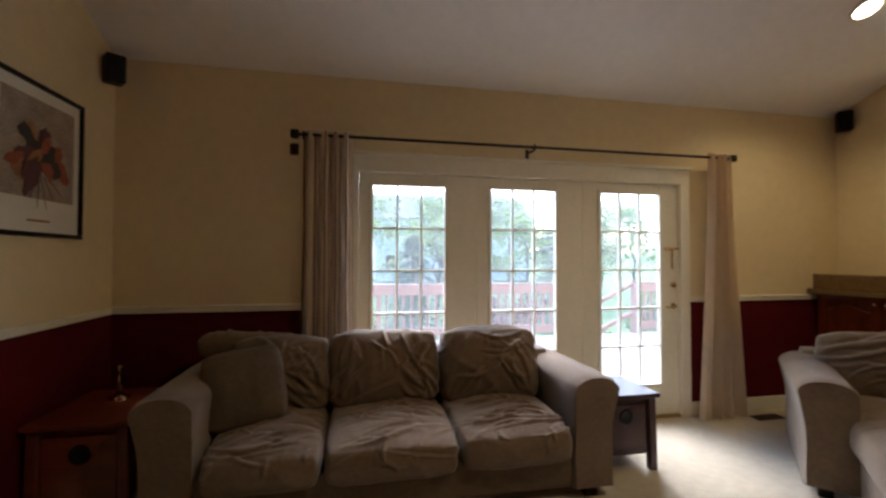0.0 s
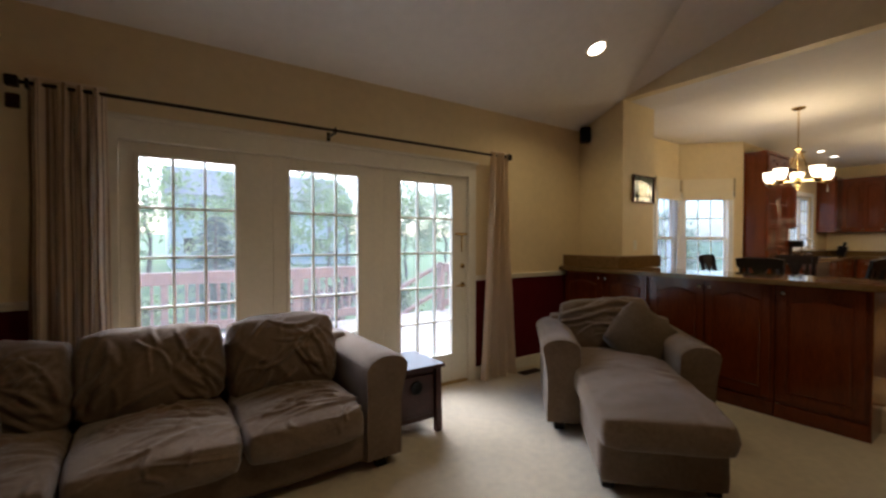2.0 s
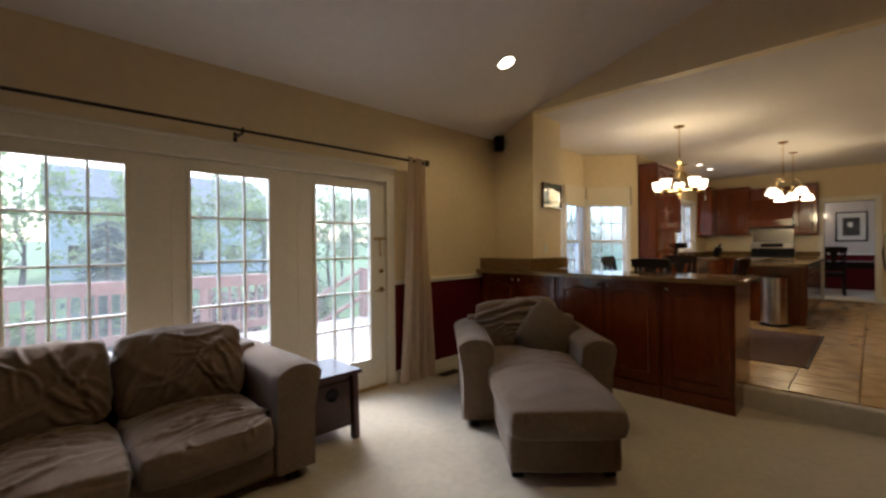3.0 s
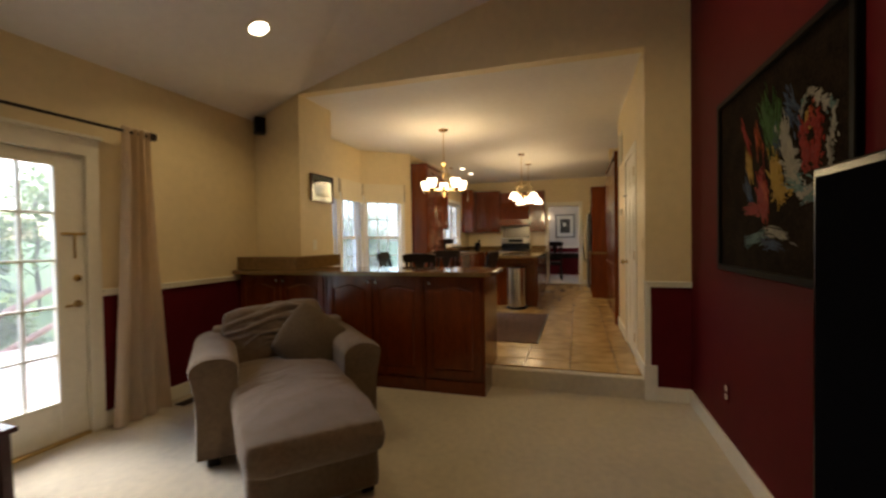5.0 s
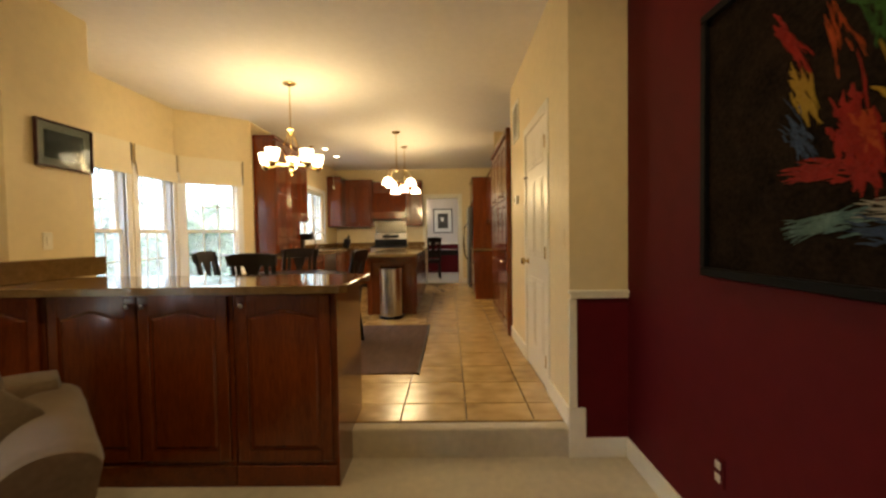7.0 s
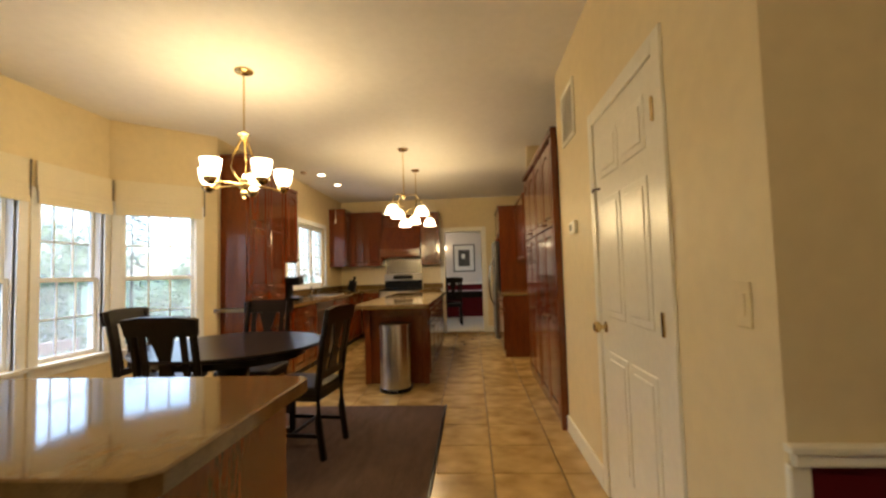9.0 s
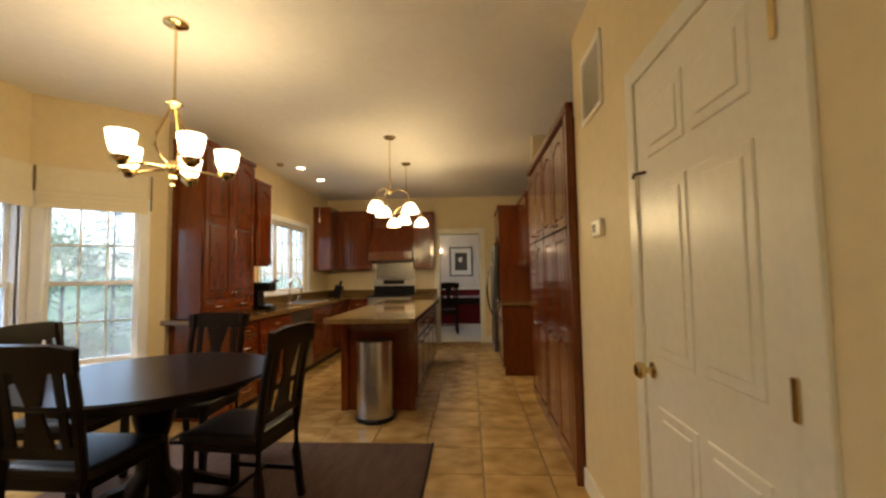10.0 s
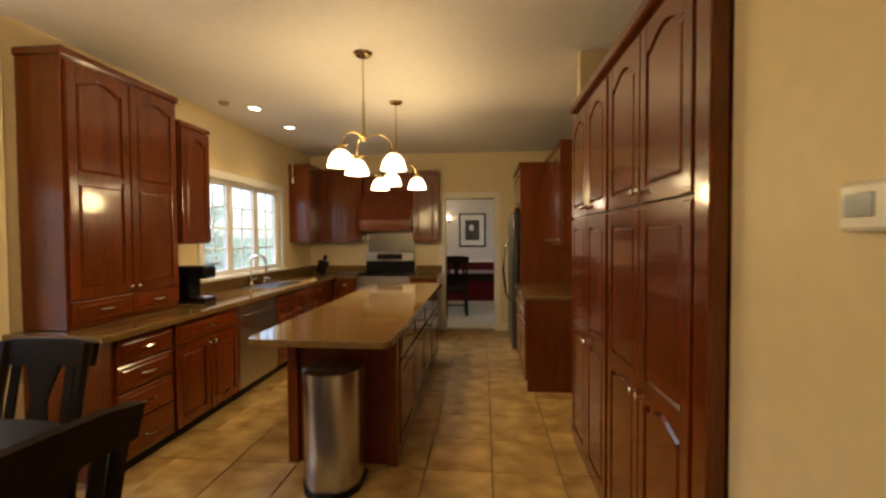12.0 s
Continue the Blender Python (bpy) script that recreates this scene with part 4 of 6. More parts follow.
def can_light(x, y, z, m, label, size=1.0):
    c = thing("recessed_light", m, label, "recessed light", "recessed lights")
    for n, prof, mt in (("trim_ring", [(0.085, 0.0), (0.105, -0.002), (0.105, -0.010), (0.080, -0.012), (0.075, 0.0)], WHITE), ("lens", [(0, -0.004), (0.076, -0.004), (0.07, -0.007), (0, -0.009)], BULB_ON)):
        b = bm_lathe([(r * size, h) for r, h in prof], 24)
        b.transform(m)
        part(n, b, mt, c, smooth=True)


can_light(3.73, 2.47, 0, pose(3.73, 2.47, vault(2.47) - 0.001, -22.8), "lit recessed ceiling light in the sloped ceiling")
# Fitting for the added fill lamp; it stays out of view.
can_light(2.5, 0.1, 0, pose(2.5, 0.1, vault(0.1) - 0.001, -22.8), "unseen recessed light added high in the slope to brighten the room")
can_light(9.98, 2.42, 0, pose(9.98, 2.42, ZC - 0.001), "lit recessed ceiling light over the sink", 0.7)
can_light(10.73, 2.41, 0, pose(10.73, 2.41, ZC - 0.001), "lit recessed ceiling light over the sink", 0.7)

# ---- peninsula between living room and kitchen ----
def along(origin, ux, uy, n):
    """Takes (across, up, out) to the world: ux, uy is the way across, n the way out of the front."""
    return Matrix(((ux, 0, n[0], origin[0]), (uy, 0, n[1], origin[1]), (0, 1, 0, origin[2]), (0, 0, 0, 1)))


def arch_pts(u0, u1, v0, v1, rise, n=9):
    """A panel outline whose top is a shallow cathedral arch."""
    pts = [(u0, v0), (u1, v0), (u1, v1 - rise)]
    for i in range(1, n):
        t = i / n
        u = u1 + (u0 - u1) * t
        pts.append((u, v1 - rise + rise * math.sin(math.pi * t) ** 1.5))
    pts.append((u0, v1 - rise))
    return pts


def panel_door(parent, m, u0, u1, v0, v1, panels=((0, 1),), arch=0.05, knob=None, name="door", wood=None, pull=None, outset=0.0, low_arch=0.0):
    """A framed cupboard door with raised panels; panels are spans of its height."""
    wood = wood or CHERRY
    s = min(0.06, (u1 - u0) * 0.17)
    bm = bmesh.new()
    a, b = 0.002 + outset, 0.022 + outset
    bm_prism([(u0, v0), (u1, v0), (u1, v1), (u0, v1)], a, a + 0.008, m, bm=bm)
    bm_prism([(u0, v0), (u0 + s, v0), (u0 + s, v1), (u0, v1)], a + 0.008, b, m, 0.004, bm=bm)
    bm_prism([(u1 - s, v0), (u1, v0), (u1, v1), (u1 - s, v1)], a + 0.008, b, m, 0.004, bm=bm)
    h = v1 - v0
    fields = []
    for k, (f0, f1) in enumerate(panels):
        p0, p1 = v0 + h * f0 + (s if k == 0 else s / 2), v0 + h * f1 - (s if k == len(panels) - 1 else s / 2)
        top = k == len(panels) - 1
        bm_prism([(u0 + s, p0 - (s if k == 0 else s / 2)), (u1 - s, p0 - (s if k == 0 else s / 2)), (u1 - s, p0), (u0 + s, p0)], a + 0.008, b - 0.001, m, bm=bm)
        rise = arch if top else low_arch
        if top or rise:
            hi_v = v1 if top else p1 + s / 2
            tp = [(u0 + s, hi_v), (u0 + s, p1 - rise)]
            for i in range(1, 9):
                t = i / 9
                tp.append((u0 + s + (u1 - u0 - 2 * s) * t, p1 - rise + rise * math.sin(math.pi * t) ** 1.5))
            tp += [(u1 - s, p1 - rise), (u1 - s, hi_v)]
            bm_prism(tp, a + 0.008, b - 0.001, m, bm=bm)
        g = 0.012
        fields.append(bm_prism(arch_pts(u0 + s + g, u1 - s - g, p0 + g, p1 - g, rise) if rise else [(u0 + s + g, p0 + g), (u1 - s - g, p0 + g), (u1 - s - g, p1 - g), (u0 + s + g, p1 - g)], a + 0.008, b - 0.002, m, 0.011))
    d = part(name, bm, wood, parent)
    for pb in fields:
        part("raised_panel", pb, wood, d)
    if knob:
        kb = bm_lathe([(0.0, 0.0), (0.006, 0.0), (0.006, 0.014), (0.014, 0.018), (0.015, 0.024), (0.009, 0.030), (0, 0.031)], 12, m @ Matrix.Translation((knob[0], knob[1], b - 0.001)))
        part("knob", kb, CHROME, d, "small polished nickel knob", True)
    if pull:
        x, z, w = pull
        part("pull", bm_tube([m @ Vector(q) for q in ((x - w, z, b - 0.001), (x - w * 0.8, z, b + 0.022), (x, z, b + 0.028), (x + w * 0.8, z, b + 0.022), (x + w, z, b - 0.001))], 0.005, 6), CHROME, d, "small polished nickel pull", True)
    return d


def drawer_front(parent, m, u0, u1, v0, v1, pull=True, wood=None):
    bm = bm_prism([(u0, v0), (u1, v0), (u1, v1), (u0, v1)], 0.002, 0.022, m, 0.008)
    bm_prism([(u0 + 0.03, v0 + 0.028), (u1 - 0.03, v0 + 0.028), (u1 - 0.03, v1 - 0.028), (u0 + 0.03, v1 - 0.028)], 0.0221, 0.026, m, 0.006, bm=bm)
    d = part("drawer", bm, wood or CHERRY_H, parent)
    if pull:
        x, z, w = (u0 + u1) / 2, (v0 + v1) / 2, 0.045
        part("pull", bm_tube([m @ Vector(q) for q in ((x - w, z, 0.021), (x - w * 0.8, z, 0.045), (x, z, 0.05), (x + w * 0.8, z, 0.045), (x + w, z, 0.021))], 0.006, 6), CHROME, d, "small polished nickel pull", True)
    return d


PF = 4.47
PM = along((PF, 0, 0), 0, 1, (-1, 0))
for y0, y1, doors in ((0.80, 1.345, 1), (1.349, 2.365, 2), (2.369, 3.40, 2)):
    c = thing("base_cabinet", pose(4.7, (y0 + y1) / 2, 0), "cherry wood base cabinet with arched raised-panel doors", "cabinet", "peninsula cabinets")
    part("body", bm_box(PF, y0, 0.0, 4.96, y1, 1.052, 0.002), CHERRY, c)
    part("plinth", bm_box(PF - 0.012, y0, 0.0, PF, y1, 0.115, 0.004), CHERRY_H, c)
    if y0 < 1:
        part("end_panel", bm_box(PF - 0.014, 0.787, 0.0, 5.045, 0.799, 1.052, 0.003), CHERRY, c)
    w = (y1 - y0 - 0.03) / doors
    for k in range(doors):
        u0 = y0 + 0.015 + k * w
        left = (doors == 2 and k == 0) or doors == 1
        kx = u0 + w - 0.045 if left else u0 + 0.035
        panel_door(c, PM, u0 + 0.006, u0 + w - 0.006, 0.145, 1.035, ((0, 1),), 0.045, (kx, 0.99))
structure("wall_peninsula_return", bm_box(4.962, 0.80, -0.1, 5.045, 2.84, 1.05), CREAM, "low wall at the kitchen side of the peninsula", "wall")
top = [(4.37, 3.41), (4.37, 0.75), (4.405, 0.715), (5.04, 0.715), (5.065, 0.73), (5.075, 0.755), (5.075, 2.842), (4.748, 2.842), (4.748, 3.41)]
structure("countertop_peninsula", bm_prism(top, 1.054, 1.094, Matrix(), 0.006), GRANITE, "polished brown stone countertop on the peninsula", "countertop")
led = [(4.45, 3.415), (4.45, 2.70), (5.30, 2.70), (5.30, 2.842), (4.748, 2.842), (4.748, 3.415)]
structure("ledge_peninsula", bm_prism(led, 1.096, 1.228, Matrix(), 0.005), GRANITE, "raised brown stone ledge round the pier", "ledge")

# ---- white six-panel door, casing and fittings on the passage wall ----
DM = along((5.32, KS, ZK), 1, 0, (0, 1))
cs = thing("door_frame_passage", pose(5.72, KS, ZK), "white painted door casing", "door frame", kind="structure")
for n, u0, v0, u1, v1 in (("jamb", -0.075, 0, 0.002, 2.115), ("jamb", 0.798, 0, 0.875, 2.115), ("head", 0.002, 2.04, 0.798, 2.115)):
    part(n, bm_prism([(u0, v0), (u1, v0), (u1, v1), (u0, v1)], -0.10, 0.012, DM, 0.004), WHITE, cs)
d = thing("door_passage", pose(5.72, KS, ZK), "closed white six-panel door with a brass knob", "door", kind="structure")
part("slab", bm_prism([(0.0025, 0.008), (0.7975, 0.008), (0.7975, 2.0395), (0.0025, 2.0395)], -0.04, 0.0, DM), WHITE, d)
for col in (0, 1):
    c0 = 0.11 + col * 0.315
    for v0, v1 in ((0.23, 0.80), (0.98, 1.60), (1.71, 1.93)):
        part("panel", bm_prism([(c0, v0), (c0 + 0.265, v0), (c0 + 0.265, v1), (c0, v1)], 0.0002, 0.005, DM, 0.005), WHITE, d)
        part("panel_field", bm_prism([(c0 + 0.035, v0 + 0.035), (c0 + 0.23, v0 + 0.035), (c0 + 0.23, v1 - 0.035), (c0 + 0.035, v1 - 0.035)], 0.0052, 0.010, DM, 0.005), WHITE, d)
kn = bm_lathe([(0, 0), (0.032, 0), (0.030, 0.008), (0.012, 0.012), (0.012, 0.032), (0.028, 0.040), (0.032, 0.055), (0.022, 0.068), (0, 0.07)], 18, DM @ Matrix.Translation((0.735, 0.92, -0.004)))
part("knob", kn, BRASS, d, "round polished brass knob", True)
for z in (0.22, 1.02, 1.83):
    part("hinge", bm_prism([(-0.004, z - 0.045), (0.014, z - 0.045), (0.014, z + 0.045), (-0.004, z + 0.045)], -0.012, 0.019, DM), BRASS, d, "brass hinge")
part("hook", bm_tube([DM @ Vector(q) for q in ((0.80, 1.66, 0.018), (0.76, 1.665, 0.03), (0.70, 1.66, 0.012))], 0.006, 6), MAHOG, d, "brown hook latch")
t = thing("trim_kitchen_south", pose(6, KS, ZK), "white skirting board along the passage wall", "trim", kind="structure")
part("skirting", bm_box(EX + 0.0, KS, ZK, 5.245, KS + 0.015, ZK + 0.12, 0.005, 2), WHITE, t)
part("skirting", bm_box(6.195, KS, ZK, 7.085, KS + 0.015, ZK + 0.12, 0.005, 2), WHITE, t)
o = thing("thermostat", pose(6.615, KS, 1.695), "white wall thermostat with a grey display", "thermostat")
part("case", bm_box(6.560, KS, 1.65, 6.705, KS + 0.024, 1.737, 0.008, 2), WHITE, o)
part("display", bm_box(6.630, KS + 0.024, 1.675, 6.690, KS + 0.0255, 1.717, 0.001), mat("lcd", (0.28, 0.28, 0.23), 0.2, vary=0.05), o, "grey display")
part("button_strip", bm_box(6.575, KS + 0.024, 1.668, 6.615, KS + 0.026, 1.682, 0.001), SASH, o)
o = thing("light_switch", pose(4.87, KS, 1.31), "cream wall switch plate", "switch")
part("plate", bm_box(4.84, KS, 1.25, 4.905, KS + 0.005, 1.37, 0.002), CREAM, o)
part("rocker", bm_box(4.86, KS + 0.005, 1.28, 4.885, KS + 0.008, 1.34, 0.002), CREAM, o)
o = thing("light_switch", pose(6.25, KS, 1.35), "cream wall switch plate", "switch")
part("plate", bm_box(6.215, KS, 1.29, 6.285, KS + 0.005, 1.405, 0.002), CREAM, o)
part("rocker", bm_box(6.235, KS + 0.005, 1.32, 6.265, KS + 0.008, 1.375, 0.002), CREAM, o)
o = thing("light_switch", pose(5.0, 2.845, 1.34), "cream switch plate on the pier", "switch")
part("plate", bm_box(4.965, 2.839, 1.285, 5.035, 2.845, 1.40, 0.002), WHITE, o)
part("rocker", bm_box(4.985, 2.834, 1.315, 5.015, 2.839, 1.37, 0.002), WHITE, o)
o = thing("wall_vent", pose(6.68, KS, 2.49), "white louvred air return grille high on the wall", "vent")
for a in ((6.50, 2.30, 6.86, 2.33), (6.50, 2.66, 6.86, 2.69), (6.50, 2.33, 6.53, 2.66), (6.83, 2.33, 6.86, 2.66)):
    part("frame_bar", bm_box(a[0], KS, a[1], a[2], KS + 0.014, a[3], 0.003), WHITE, o)
part("backing", bm_box(6.53, KS, 2.33, 6.83, KS + 0.002, 2.66), mat("grey_duct", (0.50, 0.44, 0.33), 0.7), o)
for i in range(16):
    b = bm_box(-0.15, -0.006, -0.001, 0.15, 0.008, 0.001)
    b.transform(pose(6.68, KS + 0.008, 2.341 + i * 0.0205, -40))
    part("slat", b, WHITE, o)

# ---- tall pantry cupboards ----
PY = KS + 0.02
QM = along((0, PY, 0), 1, 0, (0, 1))
for x0, x1 in ((7.205, 8.09), (8.10, 8.96)):
    c = thing("pantry_cabinet", pose((x0 + x1) / 2, PY - 0.3, ZK), "tall cherry wood pantry cupboard with arched panel doors", "cabinet", "pantry cupboards")
    part("body", bm_box(x0, KS - 0.60, ZK + 0.0, x1, PY, 2.50, 0.002), CHERRY, c)
    w = (x1 - x0 - 0.02) / 2
    for k in range(2):
        u0 = x0 + 0.01 + k * w
        kx = u0 + w - 0.035 if k == 0 else u0 + 0.035
        panel_door(c, QM, u0 + 0.004, u0 + w - 0.004, 1.775, 2.455, ((0, 1),), 0.05, (kx, 1.82))
        panel_door(c, QM, u0 + 0.004, u0 + w - 0.004, ZK + 0.07, 1.755, ((0, 0.53), (0.53, 1)), 0.0, (kx, 1.0), low_arch=0.035)
    part("plinth", bm_box(x0, PY, ZK, x1, PY + 0.006, ZK + 0.06), CHERRY_H, c)
tr = thing("pantry_trim", pose(7.14, PY, ZK), "cherry wood casing framing the pantry cupboards", "trim")
part("jamb", bm_box(7.10, KS, ZK, 7.20, PY + 0.022, 2.53, 0.006, 2), CHERRY, tr)
part("bead", bm_box(7.085, KS, ZK, 7.115, PY + 0.034, 2.545, 0.008, 2), CHERRY, tr)
part("crown", bm_box(7.085, KS, 2.502, 8.97, PY + 0.035, 2.555, 0.010, 2), CHERRY_H, tr)

# ---- alcove beyond the pantry: base and wall cabinet, tall panel, fridge ----
AM = along((0, -0.27, 0), 1, 0, (0, 1))
ABACK = KS - 0.775
c = thing("base_cabinet", pose(10.45, -0.6, ZK), "cherry wood base cabinet beside the fridge", "cabinet")
part("body", bm_box(9.90, ABACK, ZK, 11.10, -0.27, 1.05, 0.003), CHERRY, c)
for k in range(2):
    drawer_front(c, AM, 9.92 + k * 0.59, 10.49 + k * 0.59, 0.86, 1.03)
    panel_door(c, AM, 9.92 + k * 0.59, 10.49 + k * 0.59, ZK + 0.1, 0.84, ((0, 1),), 0.0, (10.45 + k * 0.08, 0.80))
structure("countertop_alcove", bm_box(9.86, ABACK, 1.054, 11.10, -0.235, 1.094, 0.006), GRANITE, "brown stone countertop beside the fridge", "countertop")
UM = along((0, -0.60, 0), 1, 0, (0, 1))
c = thing("wall_cabinet", pose(10.5, -0.8, 1.55), "cherry wood wall cabinet beside the fridge", "cabinet")
part("body", bm_box(9.95, ABACK, 1.545, 11.10, -0.60, 2.50, 0.003), CHERRY, c)
part("crown", bm_box(9.93, ABACK, 2.50, 11.10, -0.575, 2.55, 0.008, 2), CHERRY_H, c)
for k in range(3):
    panel_door(c, UM, 9.96 + k * 0.38, 10.335 + k * 0.38, 1.56, 2.48, ((0, 1),), 0.05, (10.0 + k * 0.38, 1.61))
c = thing("fridge_surround", pose(11.6, -0.8, ZK), "tall cherry wood panels and cupboard round the fridge", "cabinet")
part("side_panel", bm_box(11.11, ABACK, ZK, 11.15, -0.31, 2.50, 0.002), CHERRY, c)
part("side_panel", bm_box(12.10, ABACK, ZK, 12.14, -0.31, 2.50, 0.002), CHERRY, c)
part("top_box", bm_box(11.15, ABACK, 2.03, 12.10, -0.33, 2.50, 0.002), CHERRY, c)
part("crown", bm_box(11.09, ABACK, 2.50, 12.16, -0.29, 2.545, 0.008, 2), CHERRY_H, c)
FM = along((0, -0.33, 0), 1, 0, (0, 1))
for k in range(2):
    panel_door(c, FM, 11.16 + k * 0.47, 11.62 + k * 0.47, 2.05, 2.48, ((0, 1),), 0.03, (11.58 + k * 0.09, 2.08))
FRIDGE = mat("dark_fridge_steel", (0.09, 0.085, 0.08), 0.3, metal=0.7, vary=0.08, scale=3, stretch=(1, 1, 20))
fr = thing("refrigerator", pose(11.6, -0.6, ZK), "stainless and black side-by-side refrigerator with curved handles", "refrigerator")
part("body", bm_box(11.17, ABACK + 0.03, ZK + 0.01, 12.08, -0.30, 1.95, 0.01), BLACK, fr)
part("door", bm_box(11.172, -0.295, ZK + 0.06, 11.60, -0.215, 1.945, 0.02, 3), FRIDGE, fr)
part("door", bm_box(11.61, -0.295, ZK + 0.06, 12.078, -0.215, 1.945, 0.02, 3), FRIDGE, fr)
for x in (11.56, 11.65):
    part("handle", bm_tube([(x, -0.21, 0.80), (x, -0.155, 0.90), (x, -0.125, 1.2), (x, -0.155, 1.52), (x, -0.21, 1.62)], 0.014, 8), CHROME, fr, "curved steel handle", True)

# ---- island ----
isl = thing("kitchen_island", pose(9.6, 1.05, ZK), "cherry wood kitchen island with panelled sides", "island")
IX0, IX1, IY0, IY1 = 8.52, 10.88, 0.70, 1.40
part("body", bm_box(IX0, IY0, ZK, IX1, IY1, 1.052, 0.003), CHERRY, isl)
part("post", bm_box(IX0 - 0.03, IY1 - 0.06, ZK, IX0 + 0.03, IY1 + 0.012, 1.05, 0.006), CHERRY, isl)
part("post", bm_box(IX0 - 0.03, IY0 - 0.012, ZK, IX0 + 0.03, IY0 + 0.06, 1.05, 0.006), CHERRY, isl)
part("apron", bm_box(IX0 - 0.02, IY0 + 0.06, 0.94, IX0, IY1 - 0.06, 1.05, 0.004), CHERRY_H, isl)
SM = along((0, IY0, 0), 1, 0, (0, -1))
SMN = along((0, IY1, 0), 1, 0, (0, 1))
for k in range(4):
    u0 = IX0 + 0.06 + k * 0.57
    panel_door(isl, SM, u0, u0 + 0.55, ZK + 0.1, 0.83, ((0, 1),), 0.0, (u0 + 0.28, 0.78))
    drawer_front(isl, SM, u0, u0 + 0.55, 0.85, 1.03)
    panel_door(isl, SMN, u0, u0 + 0.55, ZK + 0.1, 0.83, ((0, 1),), 0.0, (u0 + 0.28, 0.78))
    drawer_front(isl, SMN, u0, u0 + 0.55, 0.85, 1.03)


def rounded_rect(x0, y0, x1, y1, r, n=6):
    pts = []
    for cx, cy, a0 in ((x1 - r, y1 - r, 0), (x0 + r, y1 - r, 90), (x0 + r, y0 + r, 180), (x1 - r, y0 + r, 270)):
        pts += [(cx + r * math.cos(radians(a0 + 90 * i / n)), cy + r * math.sin(radians(a0 + 90 * i / n))) for i in range(n + 1)]
    return pts


structure("countertop_island", bm_prism(rounded_rect(8.06, 0.635, 10.95, 1.45, 0.06), 1.054, 1.094, Matrix(), 0.005), GRANITE, "polished brown stone island top with rounded corners", "countertop")

# steel bin at the island's end
tb = thing("trash_can", pose(8.24, 1.03, ZK), "brushed steel semi-round step trash can", "trash can")


def half_round(r):
    pts = []
    for i in range(17):
        a = math.pi / 2 + math.pi * i / 16
        pts.append((r * math.cos(a) * 1.05, r * math.sin(a)))
    return [(0.12, -r * 0.98), (0.12, r * 0.98)] + pts


tm = pose(8.28, 1.03, ZK)
BIN = mat("satin_bin_steel", (0.52, 0.52, 0.52), 0.27, metal=1.0, vary=0.06, scale=3, stretch=(1, 1, 40))
part("body", bm_prism(half_round(0.165), 0.035, 0.66, tm), BIN, tb, smooth=True)
part("base_ring", bm_prism([(x * 1.04, y * 1.04) for x, y in half_round(0.165)], 0.0, 0.04, tm), BLACK, tb, "black plastic base ring", True)
part("lid", bm_prism([(x * 1.03, y * 1.03) for x, y in half_round(0.165)], 0.665, 0.715, tm, 0.02), BIN, tb, smooth=True)
part("rim", bm_prism([(x * 1.035, y * 1.035) for x, y in half_round(0.165)], 0.645, 0.668, tm), BIN, tb, smooth=True)
part("pedal", bm_box(8.075, 0.98, ZK + 0.01, 8.115, 1.08, ZK + 0.035, 0.004), BLACK, tb)

# ---- north run: base units, dishwasher, counter, sink, window ----
NF = 2.335
NM = along((0, NF, 0), 1, 0, (0, -1))


def base_unit(x0, x1, label):
    c = thing("base_cabinet", pose((x0 + x1) / 2, 2.6, ZK), label, "cabinet", "sink wall base units")
    part("body", bm_box(x0, NF, ZK + 0.09, x1, KN - 0.005, 1.052, 0.002), CHERRY, c)
    part("toe_kick", bm_box(x0, NF + 0.06, ZK, x1, NF + 0.08, ZK + 0.09), DARK, c)
    return c


c = base_unit(8.17, 8.652, "cherry wood base unit with four drawers")
part("side_panel", bm_box(8.158, NF, ZK, 8.17, KN - 0.01, 1.052, 0.002), CHERRY, c)
for v0, v1 in ((0.285, 0.50), (0.51, 0.70), (0.71, 0.87), (0.88, 1.035)):
    drawer_front(c, NM, 8.185, 8.64, v0, v1)
c = base_unit(8.656, 9.45, "cherry wood base unit with a drawer over two doors")
drawer_front(c, NM, 8.67, 9.44, 0.88, 1.035)
panel_door(c, NM, 8.67, 9.052, 0.285, 0.87, ((0, 1),), 0.0, (9.02, 0.82))
panel_door(c, NM, 9.058, 9.44, 0.285, 0.87, ((0, 1),), 0.0, (9.09, 0.82))
dw = thing("dishwasher", pose(9.81, 2.6, ZK), "stainless steel dishwasher with a bar handle", "dishwasher")
part("body", bm_box(9.458, NF + 0.01, ZK + 0.09, 10.16, KN - 0.01, 1.05), BLACK, dw)
part("door", bm_box(9.462, NF - 0.02, ZK + 0.10, 10.156, NF + 0.01, 0.93, 0.006), STEEL, dw)
part("control_strip", bm_box(9.462, NF - 0.02, 0.935, 10.156, NF + 0.01, 1.045, 0.004), STEEL, dw)
part("handle", bm_box(9.52, NF - 0.045, 0.925, 10.10, NF - 0.022, 0.945, 0.006), STEEL, dw)
part("toe_kick", bm_box(9.462, NF + 0.05, ZK, 10.156, NF + 0.07, ZK + 0.09), BLACK, dw)
c = base_unit(10.168, 11.10, "cherry wood sink base unit with two doors")
drawer_front(c, NM, 10.18, 10.63, 0.88, 1.035, False)
drawer_front(c, NM, 10.64, 11.09, 0.88, 1.035, False)
panel_door(c, NM, 10.18, 10.63, 0.285, 0.87, ((0, 1),), 0.0, (10.59, 0.82))
panel_door(c, NM, 10.64, 11.09, 0.285, 0.87, ((0, 1),), 0.0, (10.68, 0.82))
